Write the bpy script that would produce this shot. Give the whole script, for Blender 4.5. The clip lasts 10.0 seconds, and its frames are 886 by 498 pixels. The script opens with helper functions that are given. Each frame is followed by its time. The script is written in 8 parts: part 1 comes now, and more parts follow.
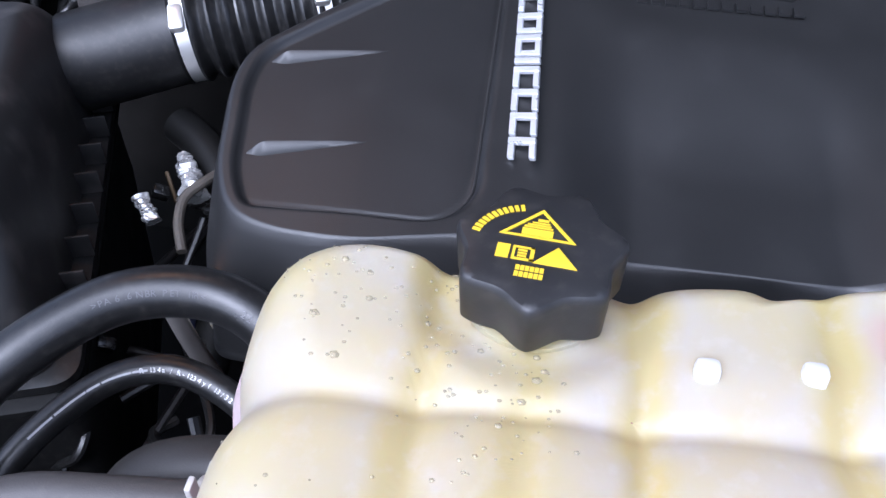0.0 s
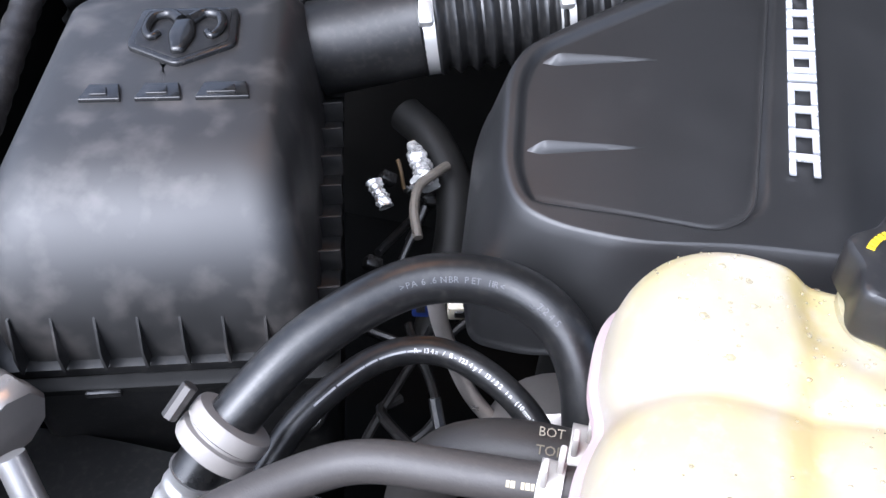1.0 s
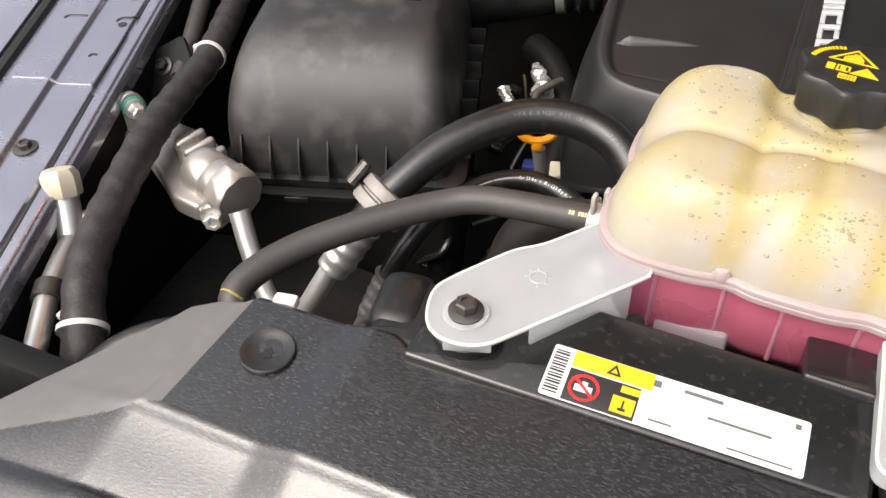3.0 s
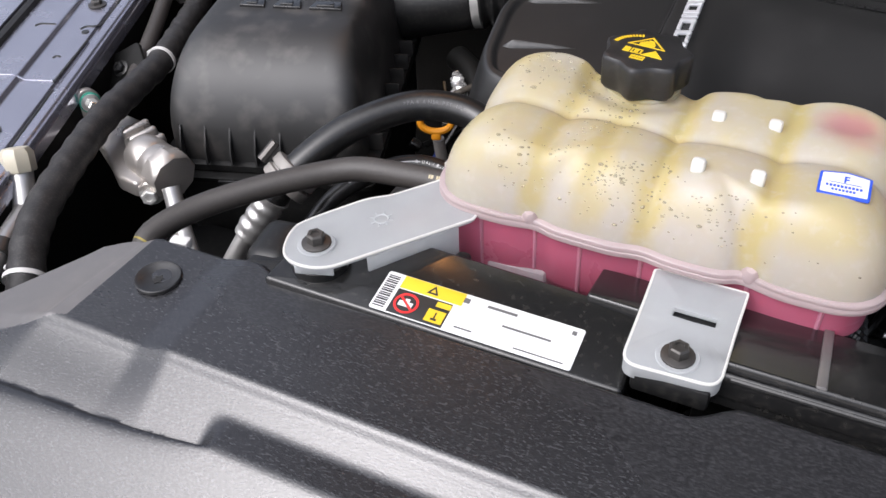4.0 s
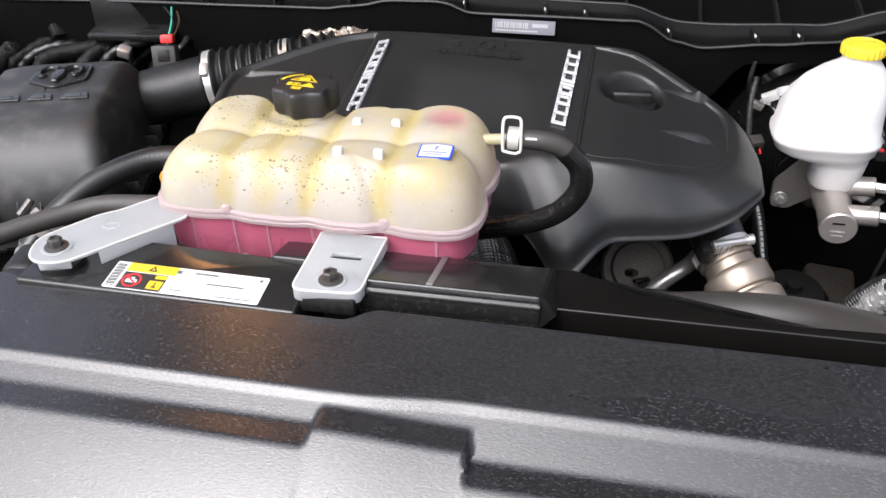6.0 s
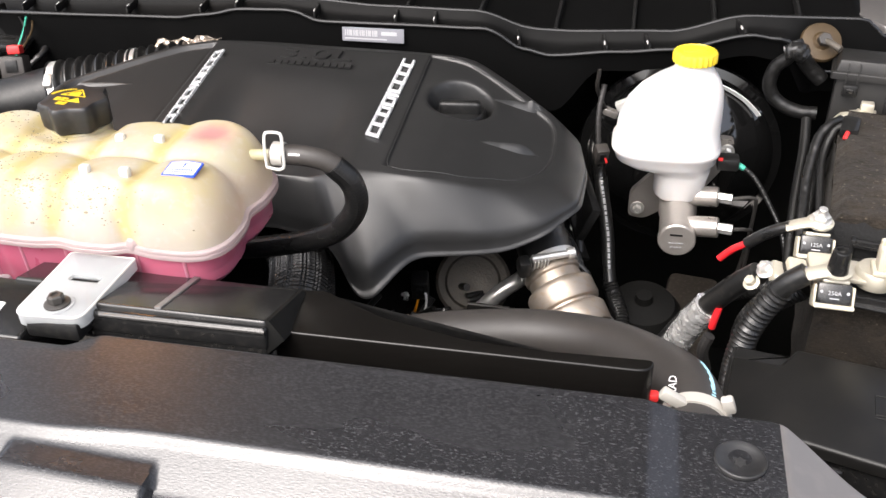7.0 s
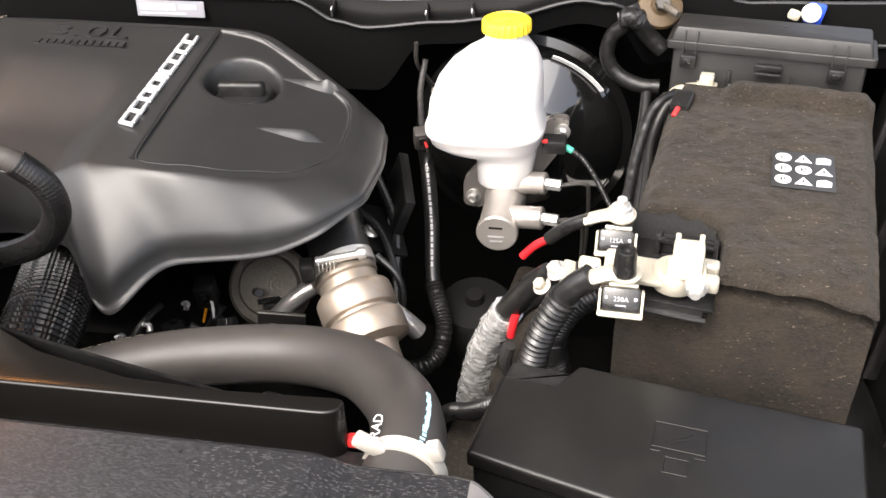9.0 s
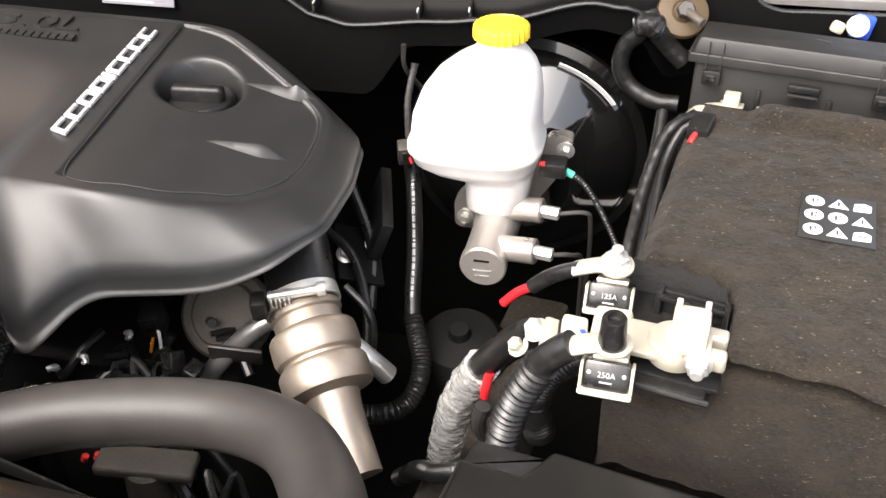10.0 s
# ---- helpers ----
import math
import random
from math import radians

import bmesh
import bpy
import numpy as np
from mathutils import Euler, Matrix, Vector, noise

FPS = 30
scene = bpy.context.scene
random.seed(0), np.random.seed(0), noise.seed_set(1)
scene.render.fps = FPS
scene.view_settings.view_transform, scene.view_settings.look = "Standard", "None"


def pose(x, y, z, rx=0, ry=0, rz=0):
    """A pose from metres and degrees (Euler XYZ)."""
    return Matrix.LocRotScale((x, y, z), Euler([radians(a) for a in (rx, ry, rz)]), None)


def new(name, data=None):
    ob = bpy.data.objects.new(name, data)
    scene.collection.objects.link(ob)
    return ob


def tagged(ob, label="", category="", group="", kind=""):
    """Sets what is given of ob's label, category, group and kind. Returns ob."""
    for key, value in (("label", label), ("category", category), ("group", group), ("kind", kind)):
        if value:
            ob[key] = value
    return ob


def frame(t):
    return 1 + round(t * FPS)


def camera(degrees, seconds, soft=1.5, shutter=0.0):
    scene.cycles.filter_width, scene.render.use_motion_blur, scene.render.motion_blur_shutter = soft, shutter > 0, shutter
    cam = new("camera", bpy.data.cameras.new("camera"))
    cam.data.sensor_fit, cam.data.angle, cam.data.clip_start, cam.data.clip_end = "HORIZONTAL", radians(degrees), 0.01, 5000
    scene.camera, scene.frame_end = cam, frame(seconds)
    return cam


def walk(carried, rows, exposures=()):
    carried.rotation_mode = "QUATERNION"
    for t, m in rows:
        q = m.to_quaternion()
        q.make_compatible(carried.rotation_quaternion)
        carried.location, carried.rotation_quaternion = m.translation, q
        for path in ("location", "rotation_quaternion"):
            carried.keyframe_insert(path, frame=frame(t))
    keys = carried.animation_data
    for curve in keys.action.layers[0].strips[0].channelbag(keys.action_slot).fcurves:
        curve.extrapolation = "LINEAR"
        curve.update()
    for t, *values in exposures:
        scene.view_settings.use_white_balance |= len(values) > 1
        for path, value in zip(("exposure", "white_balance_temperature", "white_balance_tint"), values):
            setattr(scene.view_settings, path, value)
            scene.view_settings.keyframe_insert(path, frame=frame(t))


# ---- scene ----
cam = camera(53.2, 10.0)
METRES, EYE, TILT, LEAN, TURN = 1.5, 1.45, -46.0, 0.0, 7.7
ROWS = [
    (0.0, 0.0, 0.0, 0.0, 0.0, 0.0, -0.0),
    (0.5, -0.0548, 0.0003, -0.0015, 2.46, -1.08, -2.82),
    (1.0, -0.0804, -0.0153, -0.0012, 4.49, -0.61, -4.41),
    (1.5, -0.0947, -0.0341, -0.0122, 6.05, -0.04, -5.34),
    (2.0, -0.0996, -0.0639, -0.0392, 7.55, -0.16, -7.04),
    (2.5, -0.0876, -0.1076, -0.0705, 9.72, 0.04, -9.78),
    (2.7, -0.0694, -0.1237, -0.0845, 11.27, 0.46, -10.03),
    (3.8, 0.0309, -0.2045, -0.1258, 13.57, 2.62, -11.9),
    (4.0, 0.0501, -0.2003, -0.1327, 13.58, 3.51, -11.38),
    (4.5, 0.0672, -0.2229, -0.1505, 11.52, 5.45, -9.07),
    (5.0, 0.0769, -0.259, -0.1759, 9.01, 8.35, -6.68),
    (5.5, 0.1092, -0.2921, -0.2028, 6.06, 11.59, -4.18),
    (6.0, 0.1547, -0.3028, -0.2209, 3.99, 12.83, -2.24),
    (6.2, 0.1822, -0.2991, -0.217, 3.85, 12.98, -2.04),
    (7.5, 0.3474, -0.2696, -0.201, 4.44, 12.88, -1.84),
    (8.0, 0.3873, -0.2611, -0.2012, 4.13, 13.03, -1.78),
    (8.5, 0.4132, -0.2455, -0.1961, 3.6, 12.73, -1.03),
    (9.0, 0.4173, -0.1945, -0.168, 2.99, 11.56, -0.13),
    (9.5, 0.4165, -0.1513, -0.1248, 2.22, 10.5, -0.52),
    (10.0, 0.4465, -0.1262, -0.1197, 4.57, 10.26, -2.81),
]
LIGHT = [(0.0, 1.25, 5080, 17), (0.5, 1.26, 5150, 20), (1.0, 1.85, 5400, 13), (1.5, 2.08, 6300, 9), (2.0, 2.03, 6600, 9), (2.5, 1.60, 6900, 9), (4.0, 0.88, 6050, 12), (5.0, 1.0, 5950, 13), (5.5, 1.08, 5950, 13), (6.0, 1.22, 6100, 12), (7.5, 1.85, 6600, 11), (8.0, 2.1, 6700, 12), (9.0, 2.18, 6650, 11), (10.0, 2.15, 6650, 11)]
walk(cam, [(t, pose(0, 0, EYE, TILT, LEAN, TURN) @ pose(METRES * x, METRES * y, METRES * z, 90 + pitch, roll, yaw)) for t, x, y, z, yaw, pitch, roll in ROWS],
     exposures=LIGHT)

# ---- world and light ----
world = bpy.data.worlds.new("sky")
scene.world = world
world.use_nodes = True
wn = world.node_tree
sky = wn.nodes.new("ShaderNodeTexSky")
sky.sky_type, sky.sun_disc = "NISHITA", False
SUN_UP, SUN_TURN = 54.0, 210.0
sky.sun_elevation, sky.sun_rotation = radians(SUN_UP), radians(SUN_TURN)
sky.air_density, sky.dust_density, sky.ozone_density = 0.7, 7.0, 1.0
pale = wn.nodes.new("ShaderNodeHueSaturation")
pale.inputs["Saturation"].default_value = 0.5
wn.links.new(sky.outputs[0], pale.inputs["Color"])
wn.links.new(pale.outputs[0], wn.nodes["Background"].inputs[0])
wn.nodes["Background"].inputs[1].default_value = 0.15
sun = new("sun", bpy.data.lights.new("sun", "SUN"))
sun.data.energy, sun.data.angle, sun.data.color = 0.75, radians(90), (1.0, 0.97, 0.93)
sun.rotation_euler = Euler((radians(90 - SUN_UP), 0, radians(180 - SUN_TURN)))


# ---- materials ----
def mat(name, base, rough=0.5, metal=0.0, var=0.2, vscale=25.0, grain=700.0, bump=0.15, depth=0.0004, dust=0.0,
        dust_color=(0.3, 0.27, 0.23), spec=0.5, sss=0.0, sss_radius=(0.02, 0.015, 0.01), coat=0.0, rvar=0.15, stretch=(1, 1, 1), trans=0.0, dscale=0.0, dpos=(0.5, 0.8), crough=0.08):
    m = bpy.data.materials.new(name)
    m.use_nodes = True
    t, n = m.node_tree, m.node_tree.nodes
    b = n["Principled BSDF"]
    L = t.links.new
    tc = n.new("ShaderNodeTexCoord")
    mp = n.new("ShaderNodeMapping")
    mp.inputs["Scale"].default_value = stretch
    L(tc.outputs["Object"], mp.inputs["Vector"])
    big = n.new("ShaderNodeTexNoise")
    big.inputs["Scale"].default_value, big.inputs["Detail"].default_value = vscale, 6
    L(mp.outputs[0], big.inputs["Vector"])
    mix = n.new("ShaderNodeMix")
    mix.data_type = "RGBA"
    mix.inputs[6].default_value = (*[c * (1 - var) for c in base], 1)
    mix.inputs[7].default_value = (*[min(1, c * (1 + var)) for c in base], 1)
    L(big.outputs["Fac"], mix.inputs[0])
    color = mix.outputs[2]
    fine = n.new("ShaderNodeTexNoise")
    fine.inputs["Scale"].default_value, fine.inputs["Detail"].default_value = grain, 3
    L(mp.outputs[0], fine.inputs["Vector"])
    if dust:
        dn = n.new("ShaderNodeTexNoise")
        dn.inputs["Scale"].default_value, dn.inputs["Detail"].default_value = dscale or vscale * 8, 8
        L(mp.outputs[0], dn.inputs["Vector"])
        rp = n.new("ShaderNodeValToRGB")
        rp.color_ramp.elements[0].position, rp.color_ramp.elements[1].position = dpos
        rp.color_ramp.elements[1].color = (dust, dust, dust, 1)
        L(dn.outputs["Fac"], rp.inputs[0])
        dm = n.new("ShaderNodeMix")
        dm.data_type = "RGBA"
        dm.inputs[7].default_value = (*dust_color, 1)
        L(rp.outputs[0], dm.inputs[0])
        L(color, dm.inputs[6])
        color = dm.outputs[2]
    L(color, b.inputs["Base Color"])
    rr = n.new("ShaderNodeMapRange")
    rr.inputs["To Min"].default_value, rr.inputs["To Max"].default_value = max(0.03, rough - rvar), min(1, rough + rvar)
    L(big.outputs["Fac"], rr.inputs["Value"])
    L(rr.outputs[0], b.inputs["Roughness"])
    b.inputs["Metallic"].default_value = metal
    b.inputs["Specular IOR Level"].default_value = spec
    b.inputs["Coat Weight"].default_value = coat
    b.inputs["Coat Roughness"].default_value = crough
    b.inputs["Transmission Weight"].default_value = trans
    if trans:
        b.inputs["IOR"].default_value = 1.35
    if sss:
        b.inputs["Subsurface Weight"].default_value = sss
        b.inputs["Subsurface Radius"].default_value = sss_radius
        b.inputs["Subsurface Scale"].default_value = 1.0
    if bump:
        bp = n.new("ShaderNodeBump")
        bp.inputs["Strength"].default_value, bp.inputs["Distance"].default_value = bump, depth
        L(fine.outputs["Fac"], bp.inputs["Height"])
        L(bp.outputs[0], b.inputs["Normal"])
        if crough > 0.1:
            L(bp.outputs[0], b.inputs["Coat Normal"])
    return m


def see_through(m, share):
    """Let a share of the light pass straight through a thin plastic wall."""
    t, n = m.node_tree, m.node_tree.nodes
    out = n["Material Output"]
    mix, clear = n.new("ShaderNodeMixShader"), n.new("ShaderNodeBsdfTransparent")
    mix.inputs[0].default_value = share
    t.links.new(n["Principled BSDF"].outputs[0], mix.inputs[1])
    t.links.new(clear.outputs[0], mix.inputs[2])
    t.links.new(mix.outputs[0], out.inputs["Surface"])
    return m


M = dict(
    cap=mat("moulded_black_cap", (0.014, 0.014, 0.0145), 0.42, grain=900, bump=0.12, depth=0.0002, dust=0.05, spec=0.5),
    cover=mat("moulded_black_plastic", (0.012, 0.012, 0.012), 0.44, grain=1500, bump=0.35, depth=0.0003, rvar=0.06, dust=0.06, dust_color=(0.11, 0.11, 0.11), dscale=34, dpos=(0.56, 0.80), spec=0.58),
    airbox=mat("satin_black_plastic", (0.010, 0.0097, 0.0093), 0.54, vscale=14, grain=1800, bump=0.25, depth=0.0002, dust=0.42, dust_color=(0.115, 0.103, 0.094), dscale=38, dpos=(0.50, 0.78), spec=0.62, coat=0.18, crough=0.55),
    radcover=mat("grained_black_plastic", (0.009, 0.009, 0.010), 0.27, vscale=9, var=0.35, grain=900, bump=0.40, depth=0.0004, dust=0.24, dust_color=(0.12, 0.12, 0.125), spec=0.78, dscale=800, rvar=0.07, dpos=(0.44, 0.72), stretch=(0.4, 1, 1)),
    gloss=mat("gloss_black_plastic", (0.010, 0.010, 0.010), 0.20, grain=400, bump=0.06, dust=0.05, rvar=0.08),
    # base lightened to stand in for sky reflected on the cover's ends, with dust
    wing=mat("dusty_plastic_sky_lightened", (0.095, 0.089, 0.086), 0.34, vscale=12, grain=1400, bump=0.12, depth=0.0002, dust=0.2, dust_color=(0.20, 0.18, 0.17), spec=0.85),
    black=mat("matt_black_plastic", (0.008, 0.008, 0.008), 0.42, dust=0.05, spec=0.36),
    dark=mat("grimy_black_metal", (0.006, 0.006, 0.0057), 0.55, dust=0.10, dust_color=(0.035, 0.031, 0.025), spec=0.12),
    rubber=mat("black_rubber", (0.009, 0.009, 0.009), 0.32, grain=900, bump=0.2, dust=0.05),
    grey_rubber=mat("worn_grey_rubber", (0.040, 0.036, 0.033), 0.5, grain=900, bump=0.3, dust=0.10, dust_color=(0.14, 0.12, 0.10), vscale=9, dscale=300, spec=0.42),
    sleeve=mat("braided_sleeve", (0.006, 0.006, 0.006), 0.30, grain=1200, bump=0.5, depth=0.0006, dust=0.03, spec=0.55),
    dark_tape=mat("black_vinyl_tape", (0.006, 0.006, 0.006), 0.38, vscale=60, grain=500, bump=0.4, depth=0.0008, dust=0.06, spec=0.35),
    tape=mat("cloth_tape", (0.020, 0.019, 0.019), 0.52, vscale=60, grain=900, bump=0.5, depth=0.0006, dust=0.12, spec=0.34),
    aluminium=mat("bare_aluminium", (0.50, 0.49, 0.475), 0.36, 0.8, grain=600, bump=0.2),
    cast=mat("cast_alloy", (0.42, 0.39, 0.36), 0.32, 0.7, grain=900, bump=0.22, depth=0.0004, dust=0.2),
    ring=mat("beige_grey_plastic", (0.215, 0.20, 0.185), 0.45, grain=700, bump=0.15, dust=0.1),
    pump=mat("dusty_grey_casting", (0.085, 0.076, 0.064), 0.6, 0.3, vscale=40, var=0.4, grain=400, bump=0.5, depth=0.001, dust=0.4, dust_color=(0.16, 0.12, 0.08)),
    bead=see_through(mat("moisture_bead", (0.36, 0.315, 0.21), 0.14, var=0.3, bump=0), 0.45),
    steel=mat("stained_steel", (0.33, 0.285, 0.24), 0.44, 0.8, vscale=18, var=0.4, grain=300, bump=0.1, dust=0.5, dust_color=(0.3, 0.19, 0.1)),
    zinc=mat("zinc_plate", (0.68, 0.67, 0.64), 0.34, 0.75, grain=500, bump=0.1),
    bolt=mat("dark_bolt", (0.09, 0.085, 0.08), 0.45, 0.8),
    tin=mat("tinned_brass", (0.50, 0.465, 0.38), 0.4, 0.5, vscale=50, grain=500, bump=0.15),
    cream=mat("cream_plastic", (0.43, 0.395, 0.31), 0.45, sss=0.2, sss_radius=(0.004, 0.003, 0.002)),
    white=mat("white_plastic", (0.55, 0.54, 0.52), 0.45, var=0.05),
    paper=mat("white_paper", (0.6, 0.6, 0.59), 0.4, var=0.04, bump=0.03),
    ink=mat("black_ink", (0.02, 0.02, 0.02), 0.45, var=0.1, bump=0),
    mid_ink=mat("thin_black_print", (0.10, 0.10, 0.10), 0.5, var=0.2, bump=0),
    grey_ink=mat("grey_ink", (0.35, 0.35, 0.36), 0.5, var=0.1, bump=0),
    yellow=mat("yellow_print", (0.60, 0.42, 0.015), 0.45, var=0.08, bump=0.05),
    faded_yellow=mat("worn_yellow_paint", (0.24, 0.19, 0.03), 0.5, var=0.5, vscale=300, bump=0.1),
    blue=mat("blue_print", (0.02, 0.07, 0.5), 0.45, var=0.08, bump=0),
    blue_chalk=mat("pale_blue_paint", (0.35, 0.62, 0.75), 0.6, var=0.1, bump=0),
    green=mat("green_tape", (0.05, 0.35, 0.25), 0.5),
    yellow_pale=mat("pale_yellow_plastic", (0.85, 0.74, 0.30), 0.4),
    redp=mat("red_print", (0.65, 0.03, 0.03), 0.45, var=0.08, bump=0),
    red=mat("red_insulation", (0.55, 0.015, 0.02), 0.38),
    orange=mat("orange_plastic", (0.62, 0.24, 0.008), 0.4),
    silver=mat("silver_lettering", (0.75, 0.76, 0.78), 0.3, 0.6, bump=0.05, var=0.1),
    yellow_cap=mat("yellow_cap_plastic", (0.66, 0.50, 0.03), 0.42, sss=0.15, sss_radius=(0.004, 0.003, 0.001)),
    reservoir=mat("white_polyethylene", (0.60, 0.585, 0.575), 0.42, var=0.05, sss=0.4, sss_radius=(0.02, 0.016, 0.013)),
    coolant=mat("pink_coolant_behind_plastic", (0.35, 0.085, 0.135), 0.3, var=0.2, vscale=15, sss=0.35, sss_radius=(0.012, 0.004, 0.005)),
    hose_ink=mat("hose_print", (0.075, 0.075, 0.08), 0.5, var=0.3, bump=0),
    faded=mat("faded_print", (0.125, 0.105, 0.07), 0.6, var=0.3, bump=0),
    relay=mat("dark_grey_plastic", (0.0145, 0.014, 0.0135), 0.46, vscale=12, var=0.25, grain=1500, bump=0.2, depth=0.0002, dust=0.2, dust_color=(0.06, 0.055, 0.05), dscale=40, spec=0.34),
    lid=mat("matt_black_lid_plastic", (0.008, 0.0077, 0.0073), 0.36, vscale=9, var=0.3, grain=1500, bump=0.2, depth=0.0002, dust=0.12, dust_color=(0.05, 0.044, 0.037), dscale=26, dpos=(0.5, 0.8), spec=0.30),
    paint=mat("dark_blue_car_paint", (0.31, 0.31, 0.365), 0.24, 0.75, var=0.1, grain=100, bump=0.02, coat=1.0),
    navy=mat("dark_blue_plastic", (0.01, 0.02, 0.10), 0.4),
    foil=mat("foil_sleeve", (0.66, 0.66, 0.65), 0.26, 0.70, vscale=80, grain=260, bump=0.6, depth=0.0016),
    old_rubber=mat("old_black_rubber", (0.021, 0.019, 0.017), 0.5, grain=900, bump=0.25, dust=0.15, dust_color=(0.06, 0.052, 0.045), vscale=30, spec=0.35),
    ochre=mat("ochre_paint", (0.36, 0.31, 0.19), 0.5, var=0.3, vscale=200, bump=0.05),
    cowl=mat("gloss_black_cowl", (0.004, 0.004, 0.004), 0.45, var=0.1, grain=100, bump=0.02, spec=0.06, rvar=0.04),
    tray=mat("brown_black_plastic", (0.005, 0.0045, 0.004), 0.24, vscale=12, grain=400, bump=0.06, spec=0.3, rvar=0.08),
    label=mat("blue_white_label", (0.19, 0.19, 0.21), 0.5, var=0.05, bump=0.02),
    hose=mat("ribbed_grey_rubber", (0.032, 0.029, 0.027), 0.48, grain=900, bump=0.3, dust=0.16, dust_color=(0.075, 0.062, 0.050), vscale=14, dscale=60, spec=0.42),
    clip=mat("beige_sprung_steel", (0.44, 0.42, 0.38), 0.42, 0.2, var=0.15, bump=0.05),
    booster=mat("gloss_black_paint", (0.006, 0.006, 0.006), 0.07, var=0.1, grain=100, bump=0.02, coat=1.0, rvar=0.03, spec=0.9),
    concrete=mat("concrete", (0.42, 0.39, 0.35), 0.85, vscale=3, grain=60, bump=0.4, depth=0.004),
    rust=mat("brown_steel", (0.058, 0.037, 0.016), 0.55, 0.3, var=0.4, dust=0.2, dust_color=(0.09, 0.06, 0.03)),
    rail=mat("dark_brown_steel", (0.030, 0.024, 0.018), 0.7, 0.3, dust=0.2),
    insulation=mat("hood_liner", (0.010, 0.010, 0.010), 0.9, grain=300, bump=0.6, depth=0.002),
)


def felt_material():
    """Matted dark fibres with paler flecks, greyer and browner in patches."""
    m = bpy.data.materials.new("brown_black_felt")
    m.use_nodes = True
    t, n = m.node_tree, m.node_tree.nodes
    L, b = t.links.new, n["Principled BSDF"]
    tc = n.new("ShaderNodeTexCoord")

    def tex(scale, detail, stretch, rough=0.6):
        mp, q = n.new("ShaderNodeMapping"), n.new("ShaderNodeTexNoise")
        mp.inputs["Scale"].default_value = stretch
        q.inputs["Scale"].default_value, q.inputs["Detail"].default_value, q.inputs["Roughness"].default_value = scale, detail, rough
        L(tc.outputs["Object"], mp.inputs["Vector"])
        L(mp.outputs[0], q.inputs["Vector"])
        return q.outputs["Fac"]

    def over(under, fac, lo, hi, to, tint):
        r, k = n.new("ShaderNodeMapRange"), n.new("ShaderNodeMix")
        r.inputs["From Min"].default_value, r.inputs["From Max"].default_value, r.inputs["To Max"].default_value = lo, hi, to
        L(fac, r.inputs["Value"])
        k.data_type = "RGBA"
        k.inputs[7].default_value = (*tint, 1)
        L(r.outputs[0], k.inputs[0])
        if isinstance(under, tuple):
            k.inputs[6].default_value = (*under, 1)
        else:
            L(under, k.inputs[6])
        return k.outputs[2]
    fibre = tex(520, 6, (0.6, 1.0, 1.1), 0.7)
    color = over((0.010, 0.0085, 0.0072), fibre, 0.36, 0.68, 1.0, (0.031, 0.026, 0.021))
    color = over(color, tex(26, 5, (1, 1, 1)), 0.42, 0.72, 0.55, (0.038, 0.030, 0.021))
    color = over(color, tex(430, 4, (0.6, 1, 1)), 0.66, 0.74, 0.8, (0.21, 0.175, 0.13))
    L(color, b.inputs["Base Color"])
    b.inputs["Roughness"].default_value = 0.98
    b.inputs["Specular IOR Level"].default_value = 0.06
    b.inputs["Sheen Weight"].default_value = 0.05
    bp = n.new("ShaderNodeBump")
    bp.inputs["Strength"].default_value, bp.inputs["Distance"].default_value = 0.8, 0.0016
    L(fibre, bp.inputs["Height"])
    mats = n.new("ShaderNodeBump")
    mats.inputs["Strength"].default_value, mats.inputs["Distance"].default_value = 0.9, 0.004
    L(tex(110, 5, (0.7, 1, 1)), mats.inputs["Height"])
    L(bp.outputs[0], mats.inputs["Normal"])
    L(mats.outputs[0], b.inputs["Normal"])
    return m


M["felt"] = felt_material()
M["lint"] = mat("pale_lint", (0.19, 0.16, 0.125), 0.9, var=0.4, vscale=300, bump=0, spec=0.1)
bulb = bpy.data.materials.new("lit_amber_lens")
bulb.use_nodes = True
bulb.node_tree.nodes["Principled BSDF"].inputs["Base Color"].default_value = (0.9, 0.5, 0.15, 1)
bulb.node_tree.nodes["Principled BSDF"].inputs["Emission Color"].default_value = (1.0, 0.42, 0.12, 1)
bulb.node_tree.nodes["Principled BSDF"].inputs["Emission Strength"].default_value = 26.0
M["bulb"] = bulb

# ---- shape helpers ----
ORG = {}


def thing(name, base, label, category, group="", kind=""):
    e = new(name)
    e.location = base
    e.empty_display_size = 0.02
    ORG[e] = Vector(base)
    return tagged(e, label, category, group, kind)


def mesh_of(name, bm, org, material, smooth=35):
    bmesh.ops.recalc_face_normals(bm, faces=bm.faces)
    bm.transform(Matrix.Translation(-org))
    me = bpy.data.meshes.new(name)
    bm.to_mesh(me)
    bm.free()
    me.polygons.foreach_set("use_smooth", [True] * len(me.polygons))
    me.set_sharp_from_angle(angle=radians(smooth))
    me.materials.append(material)
    return me


def part(name, bm, material, parent, label="", smooth=35):
    ob = new(name, mesh_of(name, bm, ORG[parent], material, smooth))
    ob.parent, ORG[ob] = parent, ORG[parent]
    return tagged(ob, label)


def solo(name, bm, material, label, category, group="", kind="", smooth=35):
    lo = [min(v.co[i] for v in bm.verts) for i in range(3)]
    hi = [max(v.co[i] for v in bm.verts) for i in range(3)]
    org = Vector(((lo[0] + hi[0]) / 2, (lo[1] + hi[1]) / 2, lo[2]))
    ob = new(name, mesh_of(name, bm, org, material, smooth))
    ob.location, ORG[ob] = org, org
    return tagged(ob, label, category, group, kind)


